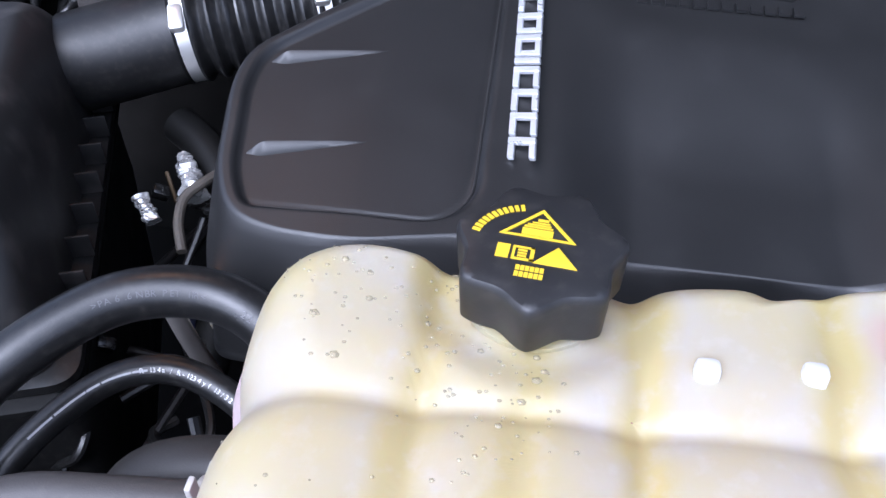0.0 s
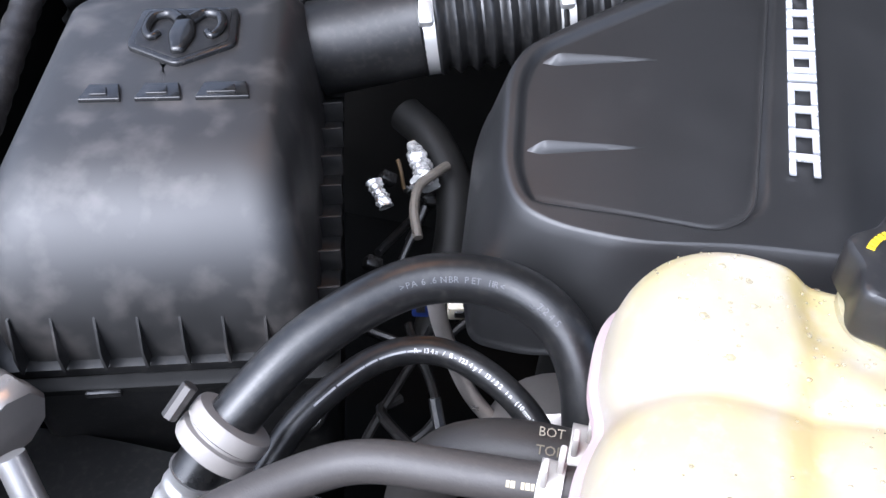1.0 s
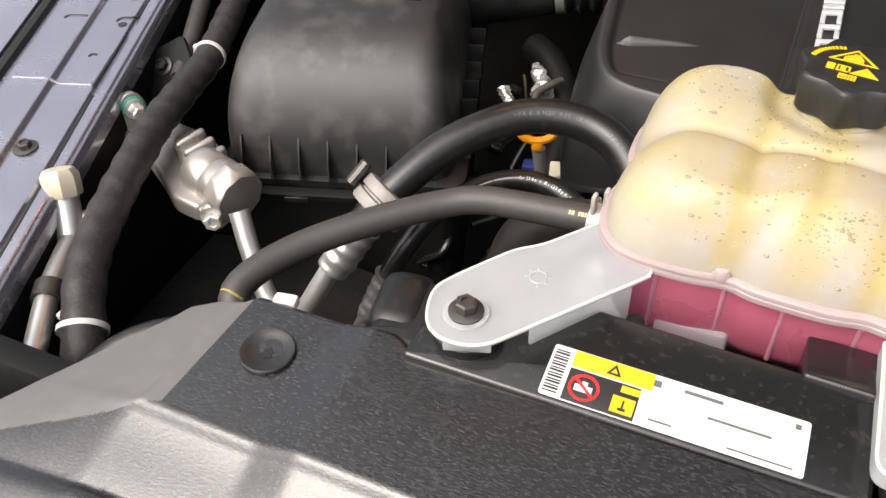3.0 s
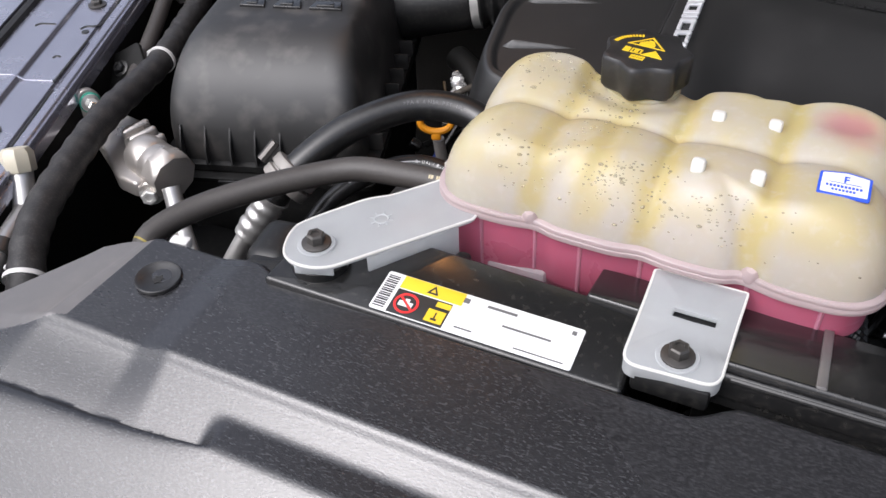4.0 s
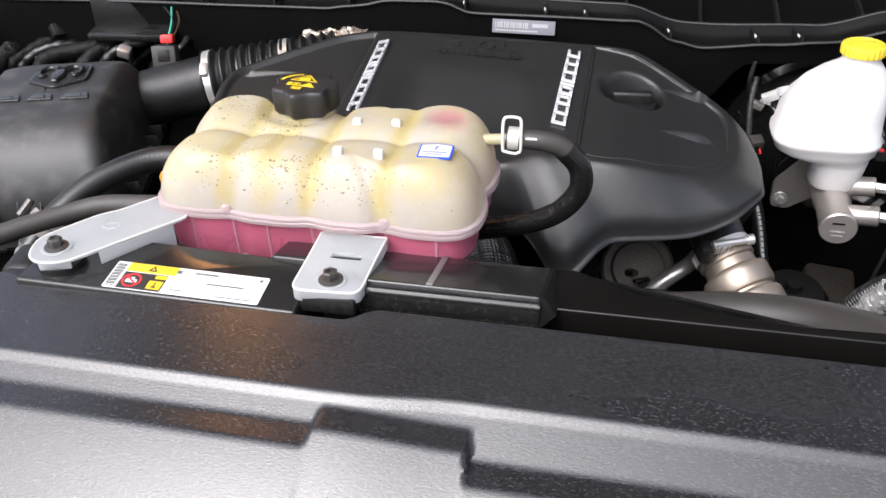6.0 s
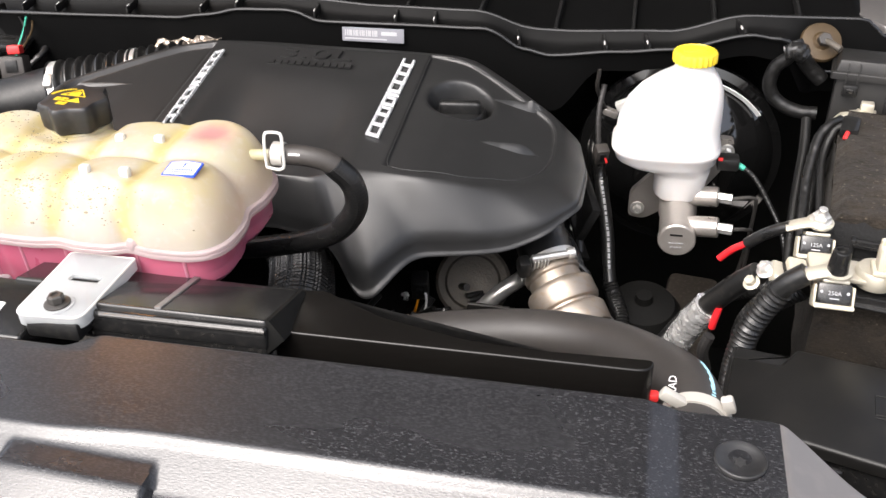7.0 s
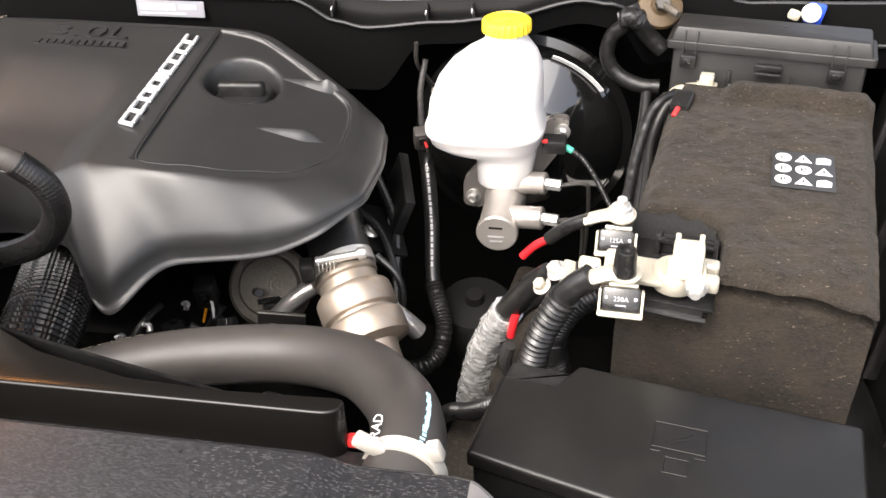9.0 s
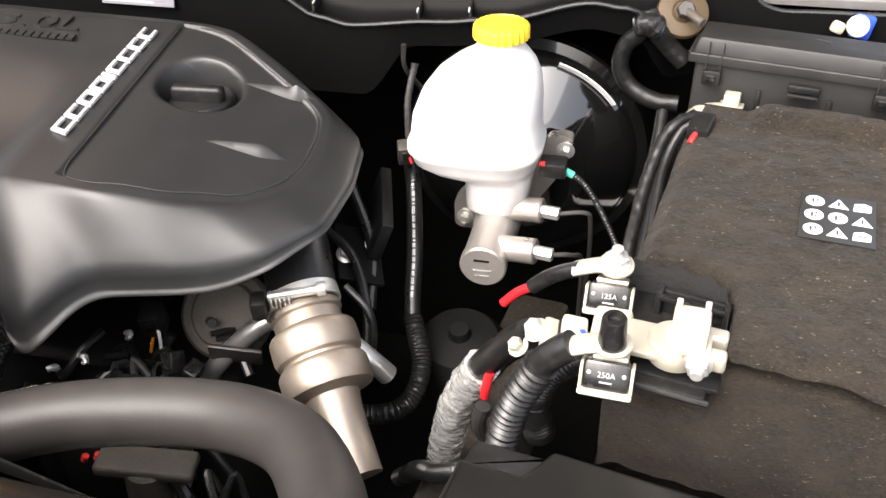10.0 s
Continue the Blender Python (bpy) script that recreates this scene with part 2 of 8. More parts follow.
def add(bm, other):
    """Joins other into bm."""
    tmp = bpy.data.meshes.new("tmp")
    other.to_mesh(tmp)
    other.free()
    bm.from_mesh(tmp)
    bpy.data.meshes.remove(tmp)
    return bm


def turned(bm, m):
    bm.transform(m)
    return bm


def loft(rings, bottom=True, top=True):
    bm = bmesh.new()
    vs = [[bm.verts.new(p) for p in ring] for ring in rings]
    n = len(vs[0])
    for a, b in zip(vs, vs[1:]):
        for i in range(n):
            bm.faces.new((a[i], a[(i + 1) % n], b[(i + 1) % n], b[i]))
    for on, ring in ((bottom, vs[0]), (top, vs[-1])):
        if on:
            c = bm.verts.new(sum((v.co for v in ring), Vector()) / n)
            for i in range(n):
                bm.faces.new((ring[i], ring[(i + 1) % n], c))
    return bm


def smooth_path(pts, step=0.006):
    """Points along a Catmull-Rom curve through pts, about step apart."""
    p = [Vector(q) for q in pts]
    p = [2 * p[0] - p[1]] + p + [2 * p[-1] - p[-2]]
    out = []
    for a, b, c, d in zip(p, p[1:], p[2:], p[3:]):
        k = max(2, int((c - b).length / step))
        for i in range(k):
            t = i / k
            out.append(0.5 * (2 * b + (c - a) * t + (2 * a - 5 * b + 4 * c - d) * t * t + (3 * b - a - 3 * c + d) * t ** 3))
    return out + [p[-2]]


def tube(pts, r, seg=16, step=0.006, ripple=0.0, pitch=0.006, flat=1.0, taper=None, weave=None, crumple=0.0):
    """A round hose through pts; ripple: depth of its corrugation; flat: squash of its section."""
    path = smooth_path(pts, step)
    rings, s, prev = [], 0.0, None
    total = sum((b - a).length for a, b in zip(path, path[1:]))
    up = None
    for i, q in enumerate(path):
        d = (path[min(i + 1, len(path) - 1)] - path[max(i - 1, 0)]).normalized()
        if up is None:
            up = d.orthogonal().normalized() if abs(d.z) > 0.9 else (Vector((0, 0, 1)) - d * d.z).normalized()
        up = (up - d * up.dot(d)).normalized()
        side = d.cross(up)
        if prev is not None:
            s += (q - prev).length
        prev = q
        rad = r * (taper(s / total) if taper else 1.0)
        if ripple:
            rad += ripple * (0.5 + 0.5 * math.cos(2 * math.pi * s / pitch)) - ripple
        ring = []
        for k in range(seg):
            a = 2 * math.pi * k / seg
            rr = rad
            if weave:
                depth, lay, count = weave
                rr += depth * math.sin(2 * math.pi * s / lay + count * a) * math.sin(2 * math.pi * s / lay - count * a)
            if crumple:
                p = q + rad * (math.cos(a) * side + math.sin(a) * up)
                rr += crumple * (noise.noise(p * 90) + 0.6 * noise.noise(p * 210))
            ring.append(q + rr * (math.cos(a) * side + flat * math.sin(a) * up))
        rings.append(ring)
    return loft(rings)


def spin(profile, base, axis=(0, 0, 1), seg=32, squash=None):
    """A turned body: profile of (radius, height) along the axis from base."""
    ax = Vector(axis).normalized()
    u = ax.orthogonal().normalized()
    v = ax.cross(u)
    base = Vector(base)
    return loft([[base + ax * h + max(r, 1e-4) * (math.cos(a) * u + math.sin(a) * v) for a in (2 * math.pi * k / seg for k in range(seg))] for r, h in profile])


def rod(a, b, r, seg=16, bevel=0.0):
    a, b = Vector(a), Vector(b)
    h = (b - a).length
    e = min(bevel or r * 0.12, h / 3)
    return spin([(r - e, 0), (r, e), (r, h - e), (r - e, h)], a, b - a, seg)


def hexbolt(base, axis, r=0.006, h=0.006, flange=1.6):
    bm = spin([(r * flange, 0), (r * flange, 0.0015), (r * flange * 0.8, 0.0022)], base, axis, 20)
    return add(bm, spin([(r, 0.002), (r, h - 0.001), (r * 0.85, h), (r * 0.5, h), (r * 0.45, h - 0.0012)], base, axis, 6))


def box(c, size, bevel=0.003, rot=(0, 0, 0), seg=2):
    bm = bmesh.new()
    bmesh.ops.create_cube(bm, size=1)
    bm.transform(Matrix.Diagonal((*size, 1)))
    if bevel:
        bmesh.ops.bevel(bm, geom=list(bm.edges), offset=min(bevel, min(size) * 0.45), segments=seg, affect="EDGES", profile=0.5)
    bm.transform(pose(*c, *rot))
    return bm


def rounded(pts, r, k=6):
    """A polygon with its corners rounded by r."""
    out, n = [], len(pts)
    for i in range(n):
        a, b, c = (Vector((*pts[j % n][:2], 0)) for j in (i - 1, i, i + 1))
        rr = r[i] if isinstance(r, (list, tuple)) else r
        p, q = b + (a - b).normalized() * min(rr, (a - b).length * 0.49), b + (c - b).normalized() * min(rr, (c - b).length * 0.49)
        for j in range(k + 1):
            t = j / k
            w = (1 - t) ** 2 * p + 2 * t * (1 - t) * b + t * t * q
            out.append((w.x, w.y))
    return out


def slab(pts, z0, z1, bevel=0.002, m=None, seg=2):
    """An upright prism over the outline pts, its upper edge rounded."""
    n = len(pts)
    area = sum(pts[i][0] * pts[(i + 1) % n][1] - pts[(i + 1) % n][0] * pts[i][1] for i in range(n))
    s = 1 if area > 0 else -1

    def inset(d):
        out = []
        for i in range(n):
            a, b, c = (Vector((*pts[j % n][:2], 0)) for j in (i - 1, i, i + 1))
            e, f = (b - a), (c - b)
            e = e.normalized() if e.length > 1e-9 else f.normalized()
            f = f.normalized() if f.length > 1e-9 else e
            nrm = Vector((-(e.y + f.y), e.x + f.x, 0)) * s
            nrm = nrm / max(nrm.length, 1e-6)
            out.append(b + nrm * d)
        return out
    rings = [[(p.x, p.y, z) for p in inset(d)] for d, z in [(0, z0), (0, z1 - bevel)] + [(bevel * (1 - math.cos(a)), z1 - bevel + bevel * math.sin(a)) for a in (0.6, 1.1, 1.5708)]]
    bm = bmesh.new()
    vs = [[bm.verts.new(p) for p in ring] for ring in rings]
    for a, b in zip(vs, vs[1:]):
        for i in range(n):
            bm.faces.new((a[i], a[(i + 1) % n], b[(i + 1) % n], b[i]))
    bm.faces.new(vs[0])
    bm.faces.new(vs[-1])
    return turned(bm, m) if m else bm


def polar(pts, c, n):
    """The outline pts as seen from c, at n even angles: distances."""
    out = []
    for k in range(n):
        a = 2 * math.pi * k / n
        dx, dy, best = math.cos(a), math.sin(a), 0.0
        for (x0, y0), (x1, y1) in zip(pts, pts[1:] + pts[:1]):
            ex, ey = x1 - x0, y1 - y0
            den = dx * ey - dy * ex
            if abs(den) < 1e-12:
                continue
            t = ((x0 - c[0]) * ey - (y0 - c[1]) * ex) / den
            w = ((x0 - c[0]) * dy - (y0 - c[1]) * dx) / den
            if t > 0 and -1e-6 <= w <= 1 + 1e-6:
                best = max(best, t)
        out.append(best)
    return out


def step(a, b, x):
    t = min(1.0, max(0.0, (x - a) / (b - a)))
    return t * t * (3 - 2 * t)


def bell(x, c, w):
    return math.exp(-((x - c) / w) ** 2)


def inside(x, y, x0, x1, y0, y1, r, soft):
    """1 inside a rounded rectangle, 0 outside, with a soft edge."""
    dx, dy = abs(x - (x0 + x1) / 2) - (x1 - x0) / 2 + r, abs(y - (y0 + y1) / 2) - (y1 - y0) / 2 + r
    d = math.hypot(max(dx, 0), max(dy, 0)) + min(max(dx, dy), 0) - r
    return 1 - step(-soft, soft, d)


def sheet(fx, nu, nv, thick=0.003):
    """A curved plate: fx(u, v) gives a place for u, v in 0..1; it has a thickness downwards."""
    bm = bmesh.new()
    g = [[bm.verts.new(fx(i / nu, j / nv)) for j in range(nv + 1)] for i in range(nu + 1)]
    for i in range(nu):
        for j in range(nv):
            bm.faces.new((g[i][j], g[i + 1][j], g[i + 1][j + 1], g[i][j + 1]))
    if thick:
        rim = [g[i][0] for i in range(nu + 1)] + [g[nu][j] for j in range(1, nv + 1)] + [g[i][nv] for i in range(nu - 1, -1, -1)] + [g[0][j] for j in range(nv - 1, 0, -1)]
        low = [bm.verts.new(v.co - Vector((0, 0, thick))) for v in rim]
        for i in range(len(rim)):
            k = (i + 1) % len(rim)
            bm.faces.new((rim[i], rim[k], low[k], low[i]))
    return bm


def words(text, size, m, thick=0.0005, align="CENTER", stretch=1.0):
    """Letters in the built-in font as a mesh; they lie in x and y of m."""
    cu = bpy.data.curves.new("words", "FONT")
    cu.body, cu.size, cu.extrude, cu.align_x, cu.align_y, cu.resolution_u = text, size, thick, align, "CENTER", 2
    ob = bpy.data.objects.new("words", cu)
    me = bpy.data.meshes.new_from_object(ob)
    bm = bmesh.new()
    bm.from_mesh(me)
    bpy.data.objects.remove(ob)
    bpy.data.curves.remove(cu)
    bpy.data.meshes.remove(me)
    bm.transform(m @ Matrix.Diagonal((stretch, 1, 1, 1)))
    return bm


def bars(rects, m, thick=0.0003):
    """Thin raised bars (x0, x1, y0, y1) lying in x and y of m."""
    bm = bmesh.new()
    for x0, x1, y0, y1 in rects:
        add(bm, box(((x0 + x1) / 2, (y0 + y1) / 2, thick / 2), (x1 - x0, y1 - y0, thick), 0))
    return turned(bm, m)


# ---- setting ----
def ground_sheet():
    bm = bmesh.new()
    bmesh.ops.create_grid(bm, x_segments=8, y_segments=8, size=300)
    solo("ground", bm, M["concrete"], "pale weathered concrete driveway under the truck", "ground", kind="structure")


ground_sheet()

# raised hood over the rear of the bay, and the closed well below
bm = box((0.15, 0.675, 1.700), (1.54, 1.36, 0.035), 0.012, (-58, 0, 0))
solo("hood", bm, M["insulation"], "raised dark hood with a black liner over the bay", "hood", kind="structure")



def underhood_lamp():
    m = pose(0.15, 0.675, 1.700, -58, 0, 0) @ pose(-0.50, -0.054, -0.0175)
    root = thing("underhood_lamp", m.translation, "small warm lamp lit under the raised hood", "lamp")
    part("housing", turned(box((0, 0, -0.006), (0.084, 0.056, 0.014), 0.004, (0, 0, 0), 3), m), M["black"], root)
    part("lens", turned(box((0, 0, -0.014), (0.066, 0.040, 0.010), 0.004, (0, 0, 0), 3), m), M["bulb"], root, "glowing amber lens")


underhood_lamp()


def bay_shell():
    bm = box((0.15, 0.45, 0.42), (1.7, 1.15, 0.02), 0)
    solo("undertray", bm, M["dark"], "dark grimy undertray at the bottom of the bay", "undertray", kind="structure")
    bm = box((0.10, 0.98, 0.80), (2.3, 0.03, 0.78), 0.005)
    solo("firewall", bm, M["dark"], "black painted firewall behind the engine", "firewall", kind="structure")
    bm = box((1.06, 0.40, 0.78), (0.03, 1.15, 0.66), 0.005)
    solo("inner_fender_side", bm, M["dark"], "black inner fender panel beside the battery", "inner fender", kind="structure")
    bm = box((0.15, -0.06, 0.75), (1.5, 0.02, 0.66), 0.004)
    solo("radiator_support", bm, M["dark"], "black radiator support behind the grille", "radiator support", kind="structure")


bay_shell()
bm = sheet(lambda u, v: (-0.66 + 1.62 * u, -0.455 + 0.10 * (2 * u - 1) ** 2 + 0.03 * v, 0.42 + 0.52 * v), 40, 12, 0.02)
solo("front_panel", bm, M["paint"], "plain dark blue front panel under the radiator cover", "body panel", kind="structure")


# ---- radiator cover ----
def soft_ramp(d, k):
    """0 below 0 and d above it, rounded over k to both sides."""
    return 0.0 if d < -k else d if d > k else (d + k) ** 2 / (4 * k)


def rad_height(x, y):
    z = 1.1212 + 0.07 * max(0.0, y + 0.072)
    roll = max(0.0, -0.072 + 0.006 * step(0.12, 0.22, x) - y)
    side = max(0.0, -0.286 - 0.12 * max(0.0, 0.01 - y) - x)
    fall = roll * 0.56 * step(0.0, 0.010, roll) + max(0.0, roll - 0.16) * 0.8
    z -= math.hypot(fall, side * 0.25 * step(0.0, 0.008, side))
    # a flat ledge breaks the slope, set at three distances from the edge
    y0 = -0.096 + 0.012 * step(0.1095, 0.1140, x) - 0.019 * step(0.2200, 0.2245, x)
    d = y0 - y
    wide = 0.014 + 25.0 * max(0.0, d - 0.021)
    on = step(-0.146 - wide, -0.146, x) * step(0.520 + wide, 0.520, x)
    flat = soft_ramp(d, 0.0032) - soft_ramp(d - 0.0225, 0.0032)
    z += on * flat * 0.56 * (1 - step(0.03, 0.22, d))
    # the pads under the two fasteners lie lower, each behind an even ramp
    low = soft_ramp(-0.207 - x, 0.003) - soft_ramp(-0.229 - x, 0.003) + soft_ramp(x - 0.533, 0.003) - soft_ramp(x - 0.555, 0.003)
    z -= 0.30 * low * step(-0.13, -0.08, y)
    z -= max(0.0, x - 0.622) * 0.5
    return z


def rad_cover():
    root = thing("radiator_cover", (0.16, -0.15, 1.04), "grained black plastic radiator cover, dusty and slightly glossy", "radiator cover")

    def back(x):
        return 0.003 + 0.0155 * step(0.10, 0.13, x) + 0.011 * step(-0.17, -0.195, x) - 0.006 * step(-0.284, -0.292, x) - 0.010 * step(-0.300, -0.335, x) - 1.12 * max(0.0, -0.326 - x) - 0.03 * step(0.61, 0.68, x)

    def at(u, v):
        x = -0.50 + 1.30 * u
        y0, y1 = -0.42 , back(x)
        y0 = y0 + 0.25 * step(0.5, 0.85, abs(x - 0.16))
        w = 1 - (1 - v) ** 1.6
        y = y0 + (y1 - y0) * w
        z = rad_height(x, y)
        z -= 0.003 * step(y1 - 0.004, y1, y)
        return (x - 0.12 * max(0.0, 0.01 - y) * step(-0.20, -0.27, x) * (1 - step(-0.295, -0.335, x)), y, z)

    # faces at both ends of the cover whose sky reflection is painted as paler grey
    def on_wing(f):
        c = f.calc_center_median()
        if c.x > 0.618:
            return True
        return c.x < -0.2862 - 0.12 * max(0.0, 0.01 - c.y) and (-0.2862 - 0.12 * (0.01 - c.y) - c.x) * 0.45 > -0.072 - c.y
    top = sheet(at, 560, 300, 0.012)
    for keep, name, material, label in ((lambda f: not on_wing(f), "panel", "radcover", ""), (lambda f: on_wing(f) and f.calc_center_median().x < 0, "side_wing", "wing", "smooth dusty side wing, greyed in place of reflected sky"),
                                        (lambda f: on_wing(f) and f.calc_center_median().x > 0, "end_slope", "wing", "smooth dusty end slope, greyed in place of reflected sky")):
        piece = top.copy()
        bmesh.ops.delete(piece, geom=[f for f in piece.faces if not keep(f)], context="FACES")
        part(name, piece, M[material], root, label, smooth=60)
    top.free()
    for x in (-0.258, 0.592):
        z = rad_height(x, -0.022)
        tilt = (0, 0, 1)
        bm = spin([(0.0160, -0.001), (0.0163, 0.0014), (0.0157, 0.0021), (0.0150, 0.0021), (0.0125, 0.0006), (0.0080, -0.0006), (0.0040, -0.0010), (0.0034, -0.004)], (x, -0.022, z + 0.0008), tilt, 40)
        pin = part("push_pin", bm, M["cap"], root, "round black push-in fastener")
        star = [(x + (0.0046 if k % 2 else 0.0026 + 0.0010 * (k % 3)) * math.cos(k * 0.5236), -0.0225 + (0.0046 if k % 2 else 0.0026) * math.sin(k * 0.5236)) for k in range(12)]
        part("centre_hole", slab(star, z - 0.001, z + 0.0004, 0.0001), M["insulation"], pin)


rad_cover()


# ---- engine cover ----
TOP = [(-0.197, 0.44), (-0.186, 0.365), (-0.172, 0.336), (-0.145, 0.325), (-0.10, 0.322), (-0.04, 0.333), (0.03, 0.338), (0.146, 0.336), (0.205, 0.338), (0.240, 0.338), (0.298, 0.335), (0.350, 0.350), (0.404, 0.380),
       (0.4285, 0.412), (0.439, 0.450), (0.437, 0.495), (0.430, 0.522), (0.412, 0.538), (0.370, 0.561), (0.316, 0.588), (0.265, 0.601), (0.235, 0.603), (0.05, 0.608), (-0.017, 0.60), (-0.08, 0.572), (-0.155, 0.505), (-0.192, 0.47)]
LOW = [(-0.220, 0.46), (-0.208, 0.375), (-0.188, 0.318), (-0.145, 0.304), (-0.10, 0.302), (-0.04, 0.31), (0.03, 0.318), (0.13, 0.335), (0.19, 0.318), (0.222, 0.283), (0.240, 0.262), (0.262, 0.258), (0.278, 0.275),
       (0.300, 0.302), (0.366, 0.318), (0.430, 0.345), (0.462, 0.388), (0.464, 0.46), (0.452, 0.53), (0.40, 0.59), (0.32, 0.635), (0.235, 0.645), (0.05, 0.65), (-0.03, 0.64), (-0.10, 0.61), (-0.18, 0.56), (-0.222, 0.50)]
CC = (0.12, 0.455)


def cover_height(x, y):
    z = 1.116 - 0.02 * (x - 0.23) + 0.147 * (y - 0.399)
    z -= 0.55 * max(0.0, y - 0.585) ** 1.0 * 0.6
    # lobes with sunken panels
    left = inside(x, y, -0.60, -0.032, 0.345, 0.70, 0.03, 0.0034)
    e = edge_depth(x, y)
    rim = step(0.012, 0.0165, e)
    right = step(0.2545, 0.2585, x) * step(0.0125, 0.0165, rim_depth(x, y)) if x > 0.25 else 0.0
    z -= 0.004 * right + 0.0055 * left * rim
    s = inside(x, y, -0.60, -0.032, 0.345, 0.70, 0.03, 0.0045)
    z -= 0.0022 * 4 * s * (1 - s) * rim + 0.0008 * 4 * right * (1 - right)
    # the right lobe falls away outwards
    z -= 0.28 * soft_ramp(x - 0.307, 0.03)
    z -= 0.05 * max(0.0, x - 0.30) + 0.04 * max(0.0, -0.10 - x)
    # smooth dip between the lobes
    z -= 0.016 * (1 - step(0.40, 0.52, y)) * step(0.01, 0.06, x) * (1 - step(0.17, 0.22, x))
    # oil filler well
    d = math.hypot(x - 0.3095, (y - 0.503) * 1.02)
    z -= 0.030 * (1 - step(0.0325, 0.0390, d))
    z -= 0.0012 * (1 - step(0.0390, 0.0435, d))
    return z


PT = None


def edge_depth(x, y):
    """How far a point lies inside the cover's upper outline."""
    a = math.atan2(y - CC[1], x - CC[0]) % (2 * math.pi)
    k = a / (2 * math.pi) * len(PT)
    i = int(k) % len(PT)
    f = k - int(k)
    r = PT[i] * (1 - f) + PT[(i + 1) % len(PT)] * f
    return r - math.hypot(x - CC[0], y - CC[1])


def rim_depth(x, y):
    """The same, square to the outline."""
    e, h = edge_depth(x, y), 0.002
    return e / max(0.2, math.hypot(edge_depth(x + h, y) - e, edge_depth(x, y + h) - e) / h)


def engine_cover():
    global PT
    n = 760
    PT = polar(rounded(TOP, 0.015), CC, n)
    pl = polar(rounded(LOW, 0.012), CC, n)
    root = thing("engine_cover", (CC[0], CC[1], 1.0), "large moulded black plastic engine cover with silver badges", "engine cover")
    ring = []
    ang = [2 * math.pi * k / n for k in range(n)]

    def low_z(x, y):
        z = 1.030 + 0.024 * step(0.38, 0.47, x)
        z -= 0.028 * bell(x, 0.252, 0.028) * step(0.32, 0.27, y)
        z -= 0.03 * step(-0.1, -0.2, x)
        return z
    for w, h in ((-0.03, 0.0), (-0.025, 0.03), (0.01, 0.045), (0.035, 0.08), (0.05, 0.2), (0.075, 0.31), (0.15, 0.40), (0.30, 0.525), (0.47, 0.665), (0.65, 0.805), (0.81, 0.920), (0.92, 0.980), (1.0, 1.0)):
        pts = []
        for k, a in enumerate(ang):
            ri = PT[k] - 0.006
            r = pl[k] + (ri - pl[k]) * w
            x, y = CC[0] + r * math.cos(a), CC[1] + r * math.sin(a)
            xi, yi = CC[0] + ri * math.cos(a), CC[1] + ri * math.sin(a)
            zl, zt = low_z(CC[0] + pl[k] * math.cos(a), CC[1] + pl[k] * math.sin(a)), cover_height(xi, yi)
            pts.append((x, y, zl + (zt - zl) * h))
        ring.append(pts)
    inner = 150
    for j in range(1, inner):
        f = 1 - j / inner
        ring.append([(CC[0] + f * (PT[k] - 0.006) * math.cos(a), CC[1] + f * (PT[k] - 0.006) * math.sin(a),
                      cover_height(CC[0] + f * (PT[k] - 0.006) * math.cos(a), CC[1] + f * (PT[k] - 0.006) * math.sin(a))) for k, a in enumerate(ang)])
    part("shell", loft(ring, False, True), M["cover"], root, smooth=70)
    for x0, x1, yy, sl in ((0.344, 0.408, 0.5290, 0.18), (0.345, 0.409, 0.4430, 0.22), (-0.173, -0.100, 0.470, 0.22), (-0.169, -0.100, 0.392, 0.22)):
        rows = []
        for k in range(25):
            f = k / 24
            x = x1 + (x0 - x1) * f if x0 > 0 else x0 + (x1 - x0) * f
            yc = yy + sl * (x - (x0 + x1) / 2)
            lens = step(-0.03, 0.38, f) if x0 > 0 else step(-0.03, 0.16, f)
            w, h = (0.0078 if x0 > 0 else 0.0036) * (1 - f) * lens + 0.0006, (0.0092 if x0 > 0 else 0.0064) * lens * (1 - f) ** 0.8
            sec = [(yc - w, -0.002), (yc - w * 0.9, 0.0003), (yc + 0.62 * w, h), (yc + 0.78 * w, h), (yc + 1.05 * w, 0.0003), (yc + 1.1 * w, -0.002)]
            rows.append([(x, y, cover_height(x, y) + dz) for y, dz in sec])
        part("fin", loft(rows), M["cover"], root, smooth=40)
    # open joint round the two sunken panels
    line = [(-0.0325, 0.585 - 0.01 * k) for k in range(22)]
    line += [(-0.0325 - 0.030 * (1 - math.cos(radians(b))), 0.3455 + 0.030 * (1 - math.sin(radians(b)))) for b in range(0, 91, 10)]
    line += [(-0.0625 - 0.01 * k, 0.3455) for k in range(1, 20)]
    part("panel_joint", tube([(x, y, cover_height(x, y) + 0.0010) for x, y in line if edge_depth(x, y) > 0.016], 0.0008, 6, 0.004), M["ink"], root)
    edge = []
    for k in range(-34, 34):
        a = radians(1.5 * k)
        r = 0.05
        while rim_depth(CC[0] + r * math.cos(a), CC[1] + r * math.sin(a)) > 0.0145:
            r += 0.001
        edge.append((CC[0] + r * math.cos(a), CC[1] + r * math.sin(a)))
    edge = [q for q in edge if q[0] > 0.272]
    xe, ye = edge[0]
    turn = [(0.2565 + (xe - 0.2565) * (k / 6) ** 2, ye + 0.020 * (1 - k / 6) ** 2) for k in range(6)]
    line = [(0.2565, 0.580 - 0.01 * k) for k in range(int((0.580 - ye - 0.026) / 0.01))] + turn + edge
